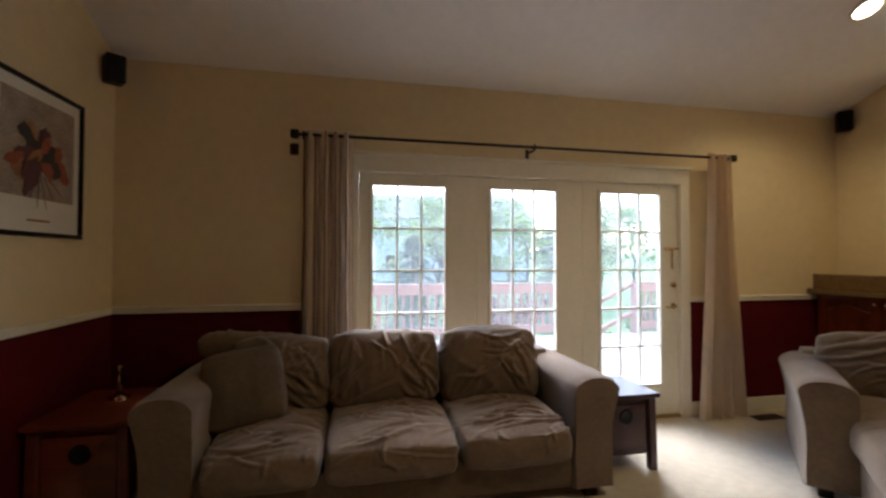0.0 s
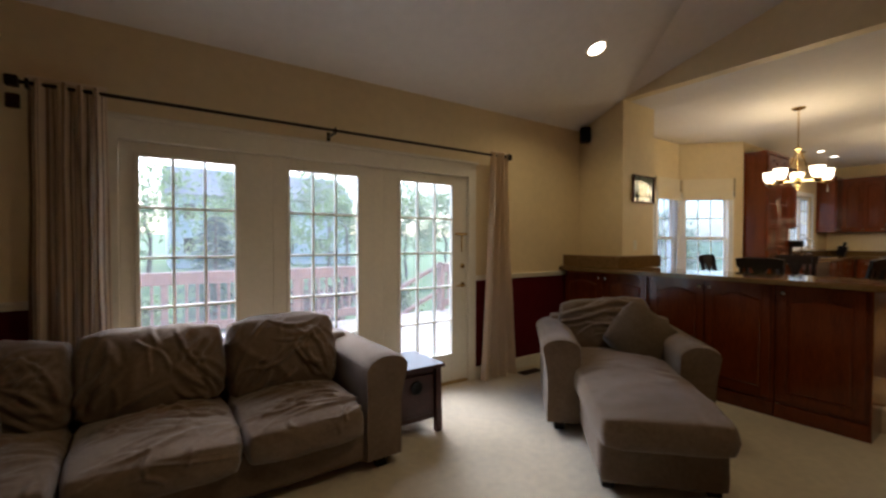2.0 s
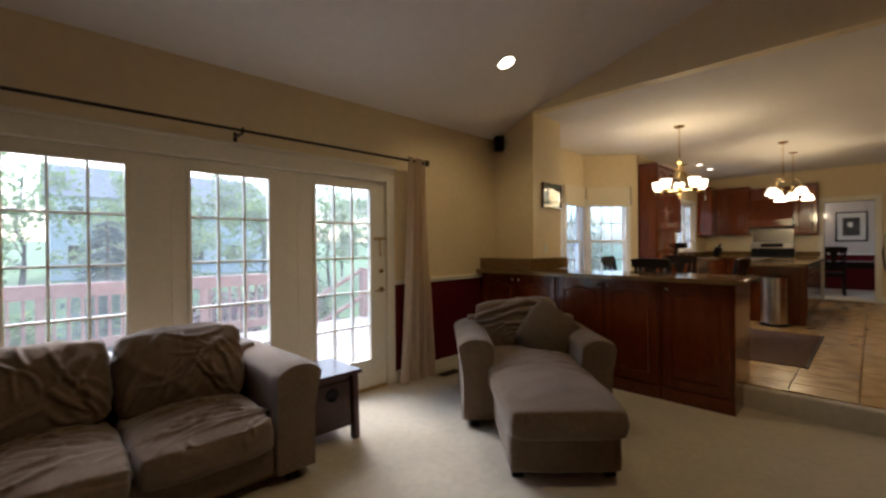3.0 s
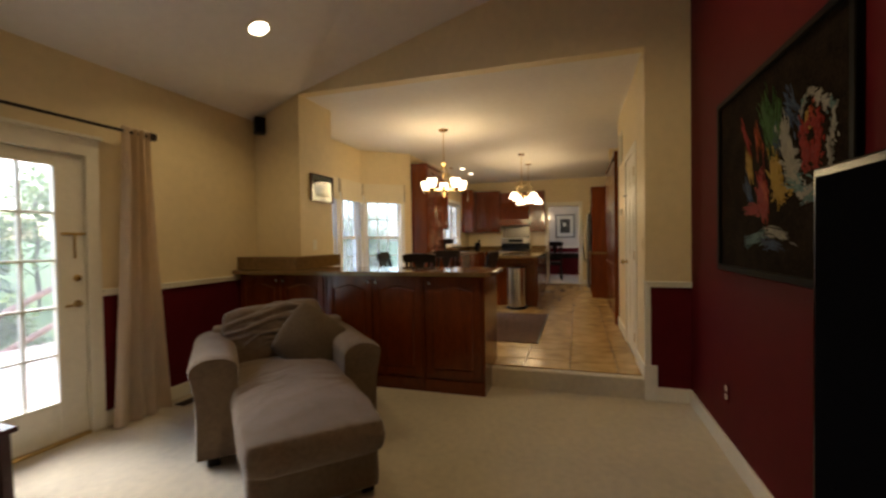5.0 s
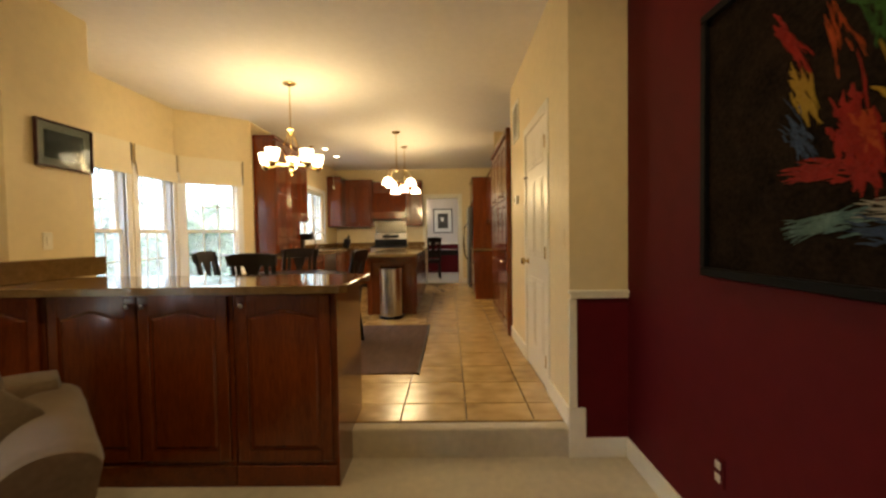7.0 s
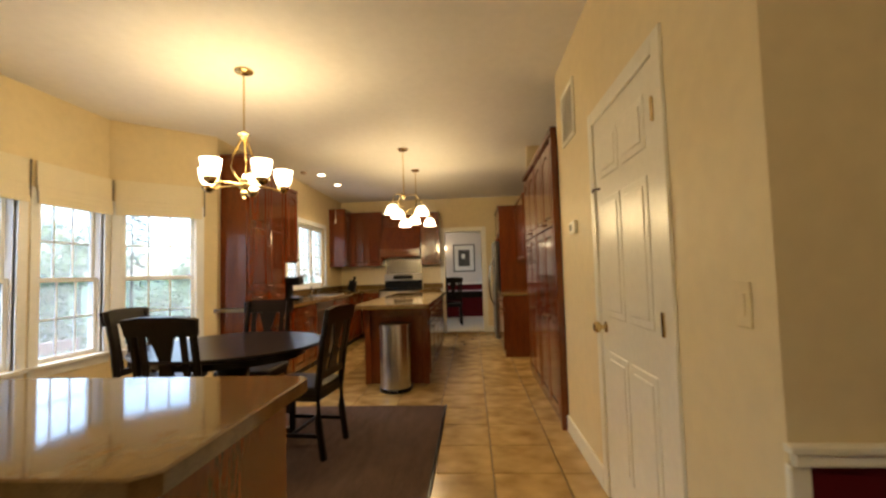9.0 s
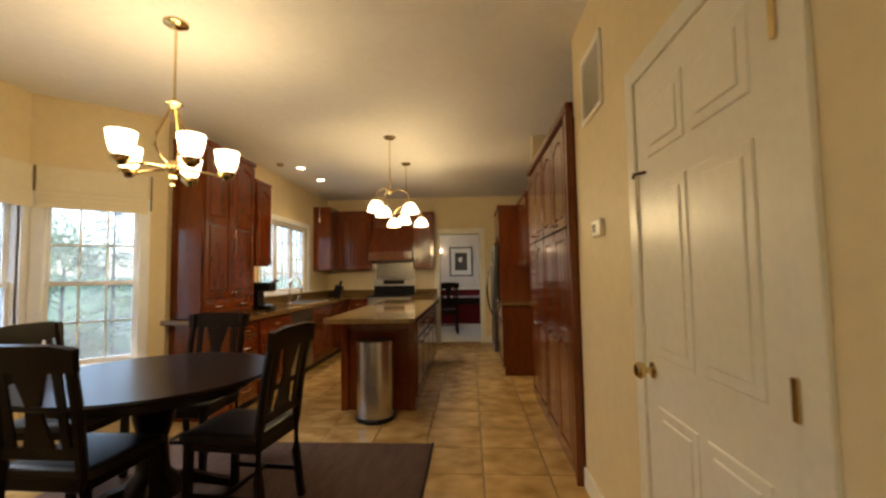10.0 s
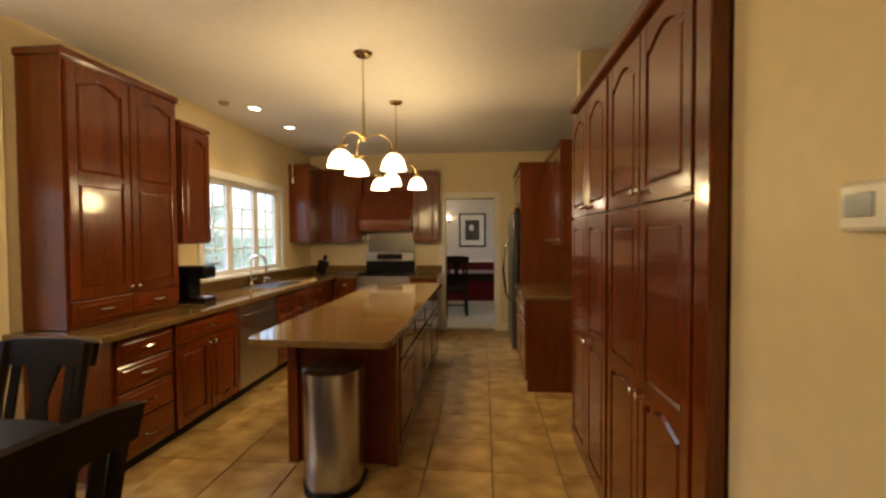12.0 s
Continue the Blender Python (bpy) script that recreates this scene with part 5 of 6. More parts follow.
c = base_unit(11.104, 11.90, "cherry wood corner base unit with a door and a drawer")
drawer_front(c, NM, 11.12, 11.55, 0.88, 1.035)
panel_door(c, NM, 11.12, 11.55, 0.285, 0.87, ((0, 1),), 0.0, (11.16, 0.82))
EF = 11.92
EM = along((EF, 0, 0), 0, 1, (-1, 0))
for y0, y1 in ((1.995, NF - 0.004), (0.80, 1.195)):
    c = thing("base_cabinet", pose(12.2, (y0 + y1) / 2, ZK), "narrow cherry wood base unit beside the range", "cabinet", "range wall base units")
    part("body", bm_box(EF, y0, ZK + 0.09, KE - 0.005, y1, 1.052, 0.002), CHERRY, c)
    part("toe_kick", bm_box(EF + 0.06, y0, ZK, EF + 0.08, y1, ZK + 0.09), DARK, c)
    drawer_front(c, EM, y0 + 0.01, y1 - 0.01, 0.88, 1.035)
    panel_door(c, EM, y0 + 0.01, y1 - 0.01, 0.285, 0.87, ((0, 1),), 0.0, (y0 + 0.05, 0.82))
structure("countertop_sink", bm_prism([(8.06, KN), (8.06, 2.29), (8.10, 2.265), (11.87, 2.265), (11.87, 1.992), (KE, 1.992), (KE, KN)], 1.054, 1.094, Matrix(), 0.005), GRANITE, "polished brown stone countertop along the sink wall", "countertop")
structure("countertop_range", bm_box(11.87, 0.785, 1.054, KE, 1.198, 1.094, 0.005), GRANITE, "brown stone countertop beside the range", "countertop")
bs = thing("backsplash", pose(10.5, KN, 1.1), "low brown stone upstand behind the counters", "backsplash", kind="structure")
part("upstand", bm_box(9.12, KN - 0.022, 1.096, KE, KN, 1.20, 0.003), GRANITE, bs)
part("upstand", bm_box(KE - 0.022, 1.992, 1.096, KE, KN - 0.024, 1.20, 0.003), GRANITE, bs)
part("upstand", bm_box(KE - 0.022, 0.785, 1.096, KE, 1.198, 1.20, 0.003), GRANITE, bs)
sk = thing("sink", pose(10.62, 2.55, 1.094), "stainless steel sink set in the counter", "sink")
part("rim", bm_prism(rounded_rect(10.28, 2.38, 10.98, 2.78, 0.05), 1.0945, 1.100, Matrix()), STEEL, sk)
# The sink has no hollow: a flat dark sheet paints its shade.
part("bowl_shade", bm_prism(rounded_rect(10.31, 2.41, 10.95, 2.75, 0.04), 1.1002, 1.1012, Matrix()), IRON, sk, "flat dark sheet standing in for the shaded hollow")
fa = thing("faucet", pose(10.55, 2.82, 1.094), "tall gooseneck chrome faucet behind the sink", "faucet")
part("base", bm_lathe([(0, 1.094), (0.03, 1.094), (0.028, 1.12), (0.018, 1.13), (0.016, 1.20), (0, 1.20)], 16, pose(10.55, 2.82, 0)), CHROME, fa, smooth=True)
part("spout", bm_tube([(10.55, 2.82, 1.19)] + [(10.55, 2.82 - 0.09 + 0.09 * math.cos(a), 1.36 + 0.09 * math.sin(a)) for a in [math.pi * i / 10 for i in range(11)]] + [(10.55, 2.64, 1.30)], 0.015, 10), CHROME, fa, smooth=True)
part("spray_head", bm_tube([(10.55, 2.64, 1.31), (10.55, 2.64, 1.24)], 0.017, 10), CHROME, fa, smooth=True)
part("lever", bm_tube([(10.57, 2.82, 1.15), (10.64, 2.80, 1.18)], 0.007, 8), CHROME, fa, smooth=True)
so = thing("soap_dispenser", pose(10.85, 2.82, 1.094), "small chrome soap pump beside the faucet", "soap dispenser")
part("body", bm_lathe([(0, 1.094), (0.02, 1.094), (0.018, 1.12), (0.009, 1.13), (0.009, 1.165), (0, 1.165)], 12, pose(10.85, 2.82, 0)), CHROME, so, smooth=True)
part("spout", bm_tube([(10.85, 2.82, 1.16), (10.85, 2.75, 1.155)], 0.007, 8), CHROME, so, smooth=True)
cm = thing("coffee_maker", pose(9.32, 2.62, 1.094), "black single-cup coffee maker on the counter", "coffee maker")
part("base", bm_box(9.24, 2.48, 1.094, 9.40, 2.78, 1.135, 0.012, 2), BLACK, cm)
part("column", bm_box(9.25, 2.62, 1.13, 9.39, 2.78, 1.36, 0.015, 2), BLACK, cm)
part("head", bm_box(9.243, 2.47, 1.30, 9.397, 2.78, 1.41, 0.03, 3), BLACK, cm)
part("drip_tray", bm_box(9.26, 2.50, 1.135, 9.38, 2.61, 1.145, 0.003), STEEL, cm)
part("lever", bm_tube([(9.26, 2.50, 1.41), (9.26, 2.44, 1.43), (9.38, 2.44, 1.43), (9.38, 2.50, 1.41)], 0.008, 6), STEEL, cm, smooth=True)
kb = thing("knife_block", pose(12.18, 2.62, 1.094), "dark wooden knife block with black handles", "knife block")
b = bm_box(-0.05, -0.07, 0, 0.05, 0.07, 0.20, 0.006)
b.transform(pose(12.18, 2.62, 1.10, 14))
part("block", b, DARK, kb)
for i in range(5):
    b = bm_box(-0.036 + i * 0.016, -0.02 - 0.01 * (i % 2), 0.2, -0.026 + i * 0.016, 0.01, 0.29, 0.003)
    b.transform(pose(12.18, 2.62, 1.10, 14))
    part("knife_handle", b, BLACK, kb)


# ---- upper cabinets ----
hu = thing("hutch_cabinet", pose(8.64, 2.75, 1.094), "tall cherry wood hutch with long doors over two drawers", "cabinet")
HM = along((0, 2.62, 0), 1, 0, (0, -1))
part("body", bm_box(8.17, 2.62, 1.096, 9.115, KN - 0.004, 2.76, 0.003), CHERRY, hu)
part("crown", bm_box(8.155, 2.60, 2.735, 9.13, KN - 0.004, 2.785, 0.008, 2), CHERRY_H, hu)
for k in range(2):
    u0 = 8.19 + k * 0.455
    panel_door(hu, HM, u0, u0 + 0.447, 1.275, 2.715, ((0, 0.52), (0.52, 1)), 0.05, (u0 + (0.42 if k == 0 else 0.027), 1.31))
    drawer_front(hu, HM, u0, u0 + 0.447, 1.125, 1.262)
uc = thing("wall_cabinet", pose(9.35, 2.75, 1.6), "narrow cherry wood wall cabinet with an arched panel door", "cabinet", "wall cabinets")
part("body", bm_box(9.17, 2.64, 1.60, 9.55, KN - 0.004, 2.60, 0.003), CHERRY, uc)
part("crown", bm_box(9.16, 2.62, 2.58, 9.56, KN - 0.004, 2.625, 0.006, 2), CHERRY_H, uc)
panel_door(uc, along((0, 2.64, 0), 1, 0, (0, -1)), 9.18, 9.54, 1.615, 2.57, ((0, 1),), 0.05, (9.515, 1.65))
uc = thing("wall_cabinet", pose(12.0, 2.78, 1.58), "cherry wood corner wall cabinet", "cabinet", "wall cabinets")
part("body", bm_box(11.76, 2.62, 1.58, KE - 0.004, KN - 0.004, 2.62, 0.003), CHERRY, uc)
part("crown", bm_box(11.745, 2.60, 2.60, KE - 0.004, KN - 0.004, 2.70, 0.012, 2), CHERRY_H, uc)
panel_door(uc, HM, 11.775, 12.19, 1.595, 2.59, ((0, 1),), 0.05, (11.81, 1.64))
UX = 12.22
VM = along((UX, 0, 0), 0, 1, (-1, 0))
for y0, y1, z0, z1, n in ((1.975, 2.615, 1.58, 2.64, 2), (0.81, 1.195, 1.58, 2.60, 1)):
    uc = thing("wall_cabinet", pose(12.4, (y0 + y1) / 2, z0), "cherry wood wall cabinet beside the range hood", "cabinet", "wall cabinets")
    part("body", bm_box(UX, y0, z0, KE - 0.004, y1, z1, 0.003), CHERRY, uc)
    part("crown", bm_box(UX - 0.018, y0 - 0.0, z1 - 0.02, KE - 0.004, y1 + 0.0, z1 + 0.04, 0.008, 2), CHERRY_H, uc)
    w = (y1 - y0 - 0.016) / n
    for k in range(n):
        panel_door(uc, VM, y0 + 0.008 + k * w + 0.003, y0 + 0.008 + (k + 1) * w - 0.003, z0 + 0.015, z1 - 0.04, ((0, 1),), 0.05, (y0 + 0.04 + k * (w - 0.04), z0 + 0.05))
ho = thing("range_hood", pose(12.4, 1.585, 1.74), "cherry wood range hood with a sloping front over the range", "range hood")
part("upper_box", bm_box(UX + 0.04, 1.20, 2.36, KE - 0.004, 1.97, 2.62, 0.004), CHERRY, ho)
pts = [(KE - 0.004, 1.80), (12.02, 1.80), (12.02, 1.90), (UX + 0.05, 2.36), (KE - 0.004, 2.36)]
part("sloped_front", bm_prism(pts, 1.20, 1.97, Matrix(((1, 0, 0, 0), (0, 0, 1, 0), (0, 1, 0, 0), (0, 0, 0, 1)))), CHERRY, ho)
part("valance", bm_box(12.0, 1.198, 1.74, 12.03, 1.972, 1.83, 0.006), CHERRY_H, ho)
part("fan_insert", bm_box(12.05, 1.25, 1.745, KE - 0.03, 1.93, 1.80, 0.004), STEEL, ho)
# ---- range ----
rg = thing("range", pose(12.2, 1.595, ZK), "stainless steel freestanding range with a black cooktop", "range")
part("body", bm_box(11.93, 1.205, ZK + 0.06, KE - 0.03, 1.985, 1.085, 0.006), STEEL, rg)
part("cooktop", bm_box(11.89, 1.203, 1.087, KE - 0.10, 1.987, 1.105, 0.006), BLACK, rg)
part("oven_door", bm_box(11.89, 1.215, 0.42, 11.93, 1.975, 0.93, 0.008), STEEL, rg)
part("oven_window", bm_box(11.884, 1.32, 0.52, 11.89, 1.87, 0.80, 0.003), BLACK, rg)
part("oven_handle", bm_tube([(11.87, 1.25, 0.90), (11.85, 1.27, 0.90), (11.85, 1.92, 0.90), (11.87, 1.94, 0.90)], 0.011, 8), STEEL, rg, smooth=True)
part("control_strip", bm_box(11.885, 1.21, 0.95, 11.93, 1.98, 1.08, 0.008), STEEL, rg)
part("drawer", bm_box(11.89, 1.215, ZK + 0.08, 11.93, 1.975, 0.40, 0.008), STEEL, rg)
part("backguard", bm_box(KE - 0.11, 1.21, 1.105, KE - 0.03, 1.98, 1.27, 0.006), BLACK, rg)
part("control_panel", bm_box(KE - 0.12, 1.205, 1.27, KE - 0.03, 1.985, 1.41, 0.012, 2), STEEL, rg)
part("display", bm_box(KE - 0.126, 1.40, 1.30, KE - 0.12, 1.80, 1.38, 0.003), BLACK, rg)
for y in (1.40, 1.79):
    for x in (12.02, 12.28):
        bm = bmesh.new()
        for i in range(-2, 3):
            bm_box(x - 0.10, y + i * 0.04 - 0.005, 1.105, x + 0.10, y + i * 0.04 + 0.005, 1.125, bm=bm)
        part("grate", bm, IRON, rg)
part("splash_panel", bm_box(KE - 0.012, 1.22, 1.41, KE - 0.002, 1.97, 1.74, 0.002), mat("dull_splash_steel", (0.30, 0.29, 0.27), 0.22, metal=1.0, vary=0.1, scale=3, stretch=(1, 8, 1)), rg, "dull steel splash panel")

# ---- cased doorway and windows ----
dc = thing("door_frame_dining", pose(KE, 0.35, ZK), "white casing of the open doorway to the dining room", "door frame", kind="structure")
for a in ((-0.13, ZK, -0.03, 2.345), (0.73, ZK, 0.83, 2.345), (-0.03, 2.245, 0.73, 2.345)):
    part("casing_bar", bm_box(KE - 0.018, a[0], a[1], KE + T + 0.018, a[2], a[3], 0.005, 2), WHITE, dc)
t = thing("trim_kitchen_east", pose(KE, -0.4, ZK), "white skirting beside the doorway", "trim", kind="structure")
part("skirting", bm_box(KE - 0.015, -0.30, ZK, KE, -0.132, ZK + 0.12, 0.004), WHITE, t)


CORD = mat("grey_cord", (0.14, 0.12, 0.10), 0.7)


def sash_window(name, m, w, v0, v1, shade, label):
    """A double-hung window in an opening w wide; m takes (across, up, out into the room)."""
    o = thing(name, Matrix.Translation(m @ Vector((w / 2, v0, 0))), label, "window", "bay windows", "structure")

    def bar(n, u0, b0, u1, b1, d0, d1, mt=SASH):
        return part(n, bm_prism([(u0, b0), (u1, b0), (u1, b1), (u0, b1)], d0, d1, m, 0.003), mt, o)
    bar("casing", -0.075, v0 - 0.02, 0.0, v1 + 0.075, -0.02, 0.016)
    bar("casing", w, v0 - 0.02, w + 0.075, v1 + 0.075, -0.02, 0.016)
    bar("casing", 0, v1, w, v1 + 0.075, -0.02, 0.016)
    bar("sill", -0.095, v0 - 0.03, w + 0.095, v0, -0.02, 0.05)
    bar("apron", -0.07, v0 - 0.10, w + 0.07, v0 - 0.03, 0.0, 0.014)
    mid = (v0 + v1) / 2
    for k, (a, b, d) in enumerate(((v0, mid + 0.02, -0.05), (mid - 0.02, v1, -0.085))):
        s = 0.038
        bar("stile", 0, a, s, b, d - 0.03, d)
        bar("stile", w - s, a, w, b, d - 0.03, d)
        bar("rail", s, a, w - s, a + s, d - 0.03, d)
        bar("rail", s, b - s, w - s, b, d - 0.03, d)
        for i in (1, 2):
            bar("muntin", s + (w - 2 * s) * i / 3 - 0.007, a + s, s + (w - 2 * s) * i / 3 + 0.007, b - s, d - 0.022, d - 0.008)
        bar("muntin", s, (a + b) / 2 - 0.007, w - s, (a + b) / 2 + 0.007, d - 0.022, d - 0.008)
        p = bar("pane", s, a + s, w - s, b - s, d - 0.017, d - 0.013, HAZED_PANE)
        p.visible_shadow = False
    bar("jamb_liner", -0.001, v0, 0.006, v1, -0.14, -0.02)
    bar("jamb_liner", w - 0.006, v0, w + 0.001, v1, -0.14, -0.02)
    if shade:
        r = thing("roman_shade", Matrix.Translation(m @ Vector((w / 2, v1 - 0.1, 0.03))), "folded cream roman shade raised above the window", "window shade", "roman shades")
        part("panel", bm_prism([(-0.05, v1 + 0.06), (w + 0.05, v1 + 0.06), (w + 0.05, v1 + 0.28), (-0.05, v1 + 0.28)], 0.017, 0.030, m, 0.003), LINEN, r)
        for i in range(3):
            z1 = v1 + 0.085 - i * 0.045
            part("fold", bm_prism([(-0.05, z1 - 0.055), (w + 0.05, z1 - 0.055), (w + 0.05, z1), (-0.05, z1)], 0.031 + 0.006 * i, 0.040 + i * 0.006, m, 0.004), LINEN, r)
        part("cord", bm_tube([m @ Vector((w + 0.075, v1 + 0.28, 0.022)), m @ Vector((w + 0.075, v1 - 0.03, 0.022))], 0.007, 6), CORD, r, "dark cord and cleat")
    return o


for k, (x0, w) in enumerate(((6.06, 0.60), (6.83, 0.59))):
    sash_window("window_%d" % (k + 1), along((x0, 3.58, 0), 1, 0, (0, -1)), w, WZ0, WZ1, True, "white double-hung sash window in the bay")
bmx = BAY_M @ Matrix.Translation((0.10, 0, 0)) @ Matrix.Diagonal((1, 1, -1, 1))
sash_window("window_3", bmx, 0.62, WZ0, WZ1, True, "white double-hung sash window in the angled bay wall")
kw = thing("window_4", pose(10.7, KN, 1.24), "white three-part casement window over the sink", "window", kind="structure")
KW = along((9.86, KN, 1.24), 1, 0, (0, -1))


def kbar(n, u0, b0, u1, b1, d0, d1, mt=SASH):
    return part(n, bm_prism([(u0, b0), (u1, b0), (u1, b1), (u0, b1)], d0, d1, KW, 0.003), mt, kw)


kbar("casing", -0.08, -0.03, 0.0, 1.12, -0.02, 0.016)
kbar("casing", 1.64, -0.03, 1.72, 1.12, -0.02, 0.016)
kbar("casing", 0, 1.04, 1.64, 1.12, -0.02, 0.016)
kbar("sill", -0.1, -0.03, 1.74, 0.0, -0.02, 0.05)
for k in range(3):
    u0, u1 = k * 0.5467, (k + 1) * 0.5467
    kbar("stile", u0, 0, u0 + 0.055, 1.04, -0.10, -0.05)
    kbar("stile", u1 - 0.055, 0, u1, 1.04, -0.10, -0.05)
    kbar("rail", u0 + 0.055, 0, u1 - 0.055, 0.055, -0.10, -0.05)
    kbar("rail", u0 + 0.055, 0.985, u1 - 0.055, 1.04, -0.10, -0.05)
    kbar("muntin", (u0 + u1) / 2 - 0.007, 0.055, (u0 + u1) / 2 + 0.007, 0.985, -0.085, -0.065)
    for j in (1, 2, 3):
        kbar("muntin", u0 + 0.055, 0.055 + 0.2325 * j - 0.007, u1 - 0.055, 0.055 + 0.2325 * j + 0.007, -0.085, -0.065)
    p = kbar("pane", u0 + 0.05, 0.05, u1 - 0.05, 0.99, -0.078, -0.074, HAZED_PANE)
    p.visible_shadow = False

# ---- chandelier and island pendants ----
ch = thing("chandelier", pose(6.69, 1.83, ZC), "brushed brass five-arm chandelier with lit white glass cups", "chandelier")
CX, CY = 6.69, 1.83
part("canopy", bm_lathe([(0, ZC - 0.03), (0.03, ZC - 0.028), (0.065, ZC - 0.012), (0.068, ZC - 0.001), (0, ZC)], 24, pose(CX, CY, 0)), BRASS, ch, smooth=True)
part("chain", bm_tube([(CX, CY, ZC - 0.02), (CX, CY, 2.46)], 0.007, 8), BRASS, ch, smooth=True)
part("crown", bm_lathe([(0, 2.51), (0.012, 2.505), (0.03, 2.485), (0.045, 2.475), (0.03, 2.465), (0.016, 2.43), (0, 2.43)], 20, pose(CX, CY, -0.005)), BRASS, ch, smooth=True)
for k in range(3):
    a = radians(k * 120 + 20)
    pts = [(CX + r * math.cos(a), CY + r * math.sin(a), z - 0.005) for r, z in ((0.02, 2.44), (0.045, 2.38), (0.08, 2.30), (0.09, 2.22), (0.06, 2.155), (0.025, 2.12))]
    part("stem_bar", bm_tube(pts, 0.007, 8), BRASS, ch, smooth=True)
part("hub", bm_lathe([(0, 2.15), (0.02, 2.145), (0.04, 2.11), (0.035, 2.08), (0.018, 2.06), (0.024, 2.04), (0.01, 2.01), (0.014, 2.0), (0, 1.985)], 20, pose(CX, CY, -0.005)), BRASS, ch, smooth=True)
for k in range(5):
    a = radians(k * 72 + 17)
    c_, s_ = math.cos(a), math.sin(a)
    arm = part("arm", bm_tube([(CX + r * c_, CY + r * s_, z - 0.005) for r, z in ((0.03, 2.10), (0.12, 2.095), (0.19, 2.09), (0.24, 2.075), (0.275, 2.085))], 0.008, 8), BRASS, ch, smooth=True)
    pm = pose(CX + 0.275 * c_, CY + 0.275 * s_, -0.005)
    part("cup_holder", bm_lathe([(0, 2.055), (0.02, 2.06), (0.045, 2.085), (0.05, 2.105), (0, 2.11)], 18, pm), BRASS, arm, smooth=True)
    part("glass_cup", bm_lathe([(0.0, 2.112), (0.03, 2.112), (0.05, 2.13), (0.061, 2.165), (0.070, 2.232), (0.066, 2.233), (0.057, 2.168), (0.043, 2.135), (0.0, 2.125)], 24, pm), SHADE_ON, arm, "lit white glass cup", True)


def pendant(cx, cy, a0, label):
    p = thing("pendant_light", pose(cx, cy, ZC), label, "pendant light", "island pendants")
    part("canopy", bm_lathe([(0, ZC - 0.025), (0.05, ZC - 0.02), (0.068, ZC - 0.001), (0, ZC)], 24, pose(cx, cy, 0)), BRASS, p, smooth=True)
    part("rod", bm_tube([(cx, cy, ZC - 0.02), (cx, cy, 2.36)], 0.006, 8), BRASS, p, smooth=True)
    part("sleeve", bm_tube([(cx, cy, 2.62), (cx, cy, 2.40)], 0.010, 8), BRASS, p, smooth=True)
    part("hub", bm_lathe([(0, 2.40), (0.02, 2.385), (0.028, 2.36), (0.016, 2.335), (0, 2.33)], 16, pose(cx, cy, 0)), BRASS, p, smooth=True)
    for k in range(3):
        a = radians(a0 + 120 * k)
        c_, s_ = math.cos(a), math.sin(a)
        arm = part("arm", bm_tube([(cx + r * c_, cy + r * s_, z) for r, z in ((0.015, 2.36), (0.08, 2.385), (0.15, 2.37), (0.20, 2.32), (0.215, 2.26))], 0.007, 8), BRASS, p, smooth=True)
        part("cross_bar", bm_tube([(cx + 0.215 * c_ - 0.07 * s_, cy + 0.215 * s_ + 0.07 * c_, 2.265), (cx + 0.215 * c_ + 0.07 * s_, cy + 0.215 * s_ - 0.07 * c_, 2.265)], 0.007, 8), BRASS, arm, smooth=True)
        pm = pose(cx + 0.215 * c_, cy + 0.215 * s_, 0)
        part("fitter", bm_lathe([(0, 2.275), (0.02, 2.27), (0.03, 2.25), (0.03, 2.235), (0, 2.234)], 16, pm), BRASS, arm, smooth=True)
        part("glass_bell", bm_lathe([(0.0, 2.238), (0.03, 2.236), (0.058, 2.215), (0.078, 2.18), (0.092, 2.125), (0.088, 2.124), (0.072, 2.178), (0.05, 2.21), (0.0, 2.225)], 24, pm), SHADE_ON, arm, "lit white glass bell shade", True)
    return p


pendant(8.86, 0.99, 30, "brass three-light pendant with lit white bell shades over the island")
pendant(9.96, 0.98, 60, "brass three-light pendant with lit white bell shades over the island")
SENSOR = mat("tan_plastic", (0.36, 0.26, 0.15), 0.5, vary=0.08)
sp = thing("ceiling_sensor", pose(9.78, 2.62, ZC), "small round ceiling sensor", "sensor")
part("disc", bm_lathe([(0, ZC - 0.03), (0.04, ZC - 0.028), (0.05, ZC), (0, ZC)], 18, pose(9.78, 2.62, 0)), SENSOR, sp, smooth=True)

pc = thing("pull_cord", pose(11.25, 2.62, ZC), "thin pull cord hanging from the kitchen ceiling", "cord")
part("string", bm_tube([(11.25, 2.62, ZC), (11.25, 2.62, 2.42)], 0.003, 6), LINEN, pc)
part("tassel", bm_tube([(11.25, 2.62, 2.43), (11.25, 2.62, 2.36)], 0.012, 8), LINEN, pc)

# ---- dining set in the bay, on the rug ----
rg2 = thing("area_rug", pose(6.7, 1.4, ZK), "brown woven area rug under the dining table", "rug")
part("woven_field", bm_box(5.76, 0.47, ZK, 7.70, 2.75, ZK + 0.010, 0.003), RUG, rg2)
part("binding", bm_box(5.74, 0.45, ZK, 7.72, 0.472, ZK + 0.012, 0.004), DARK, rg2, "dark bound edge")
ZR = ZK + 0.010
tb2 = thing("dining_table", pose(6.72, 1.93, ZR), "round espresso wood pedestal dining table", "table")
tm = pose(6.72, 1.93, 0)
part("tabletop", bm_lathe([(0, 0.912), (0.60, 0.912), (0.628, 0.918), (0.635, 0.930), (0.628, 0.942), (0, 0.944)], 64, tm), DARK, tb2, smooth=True)
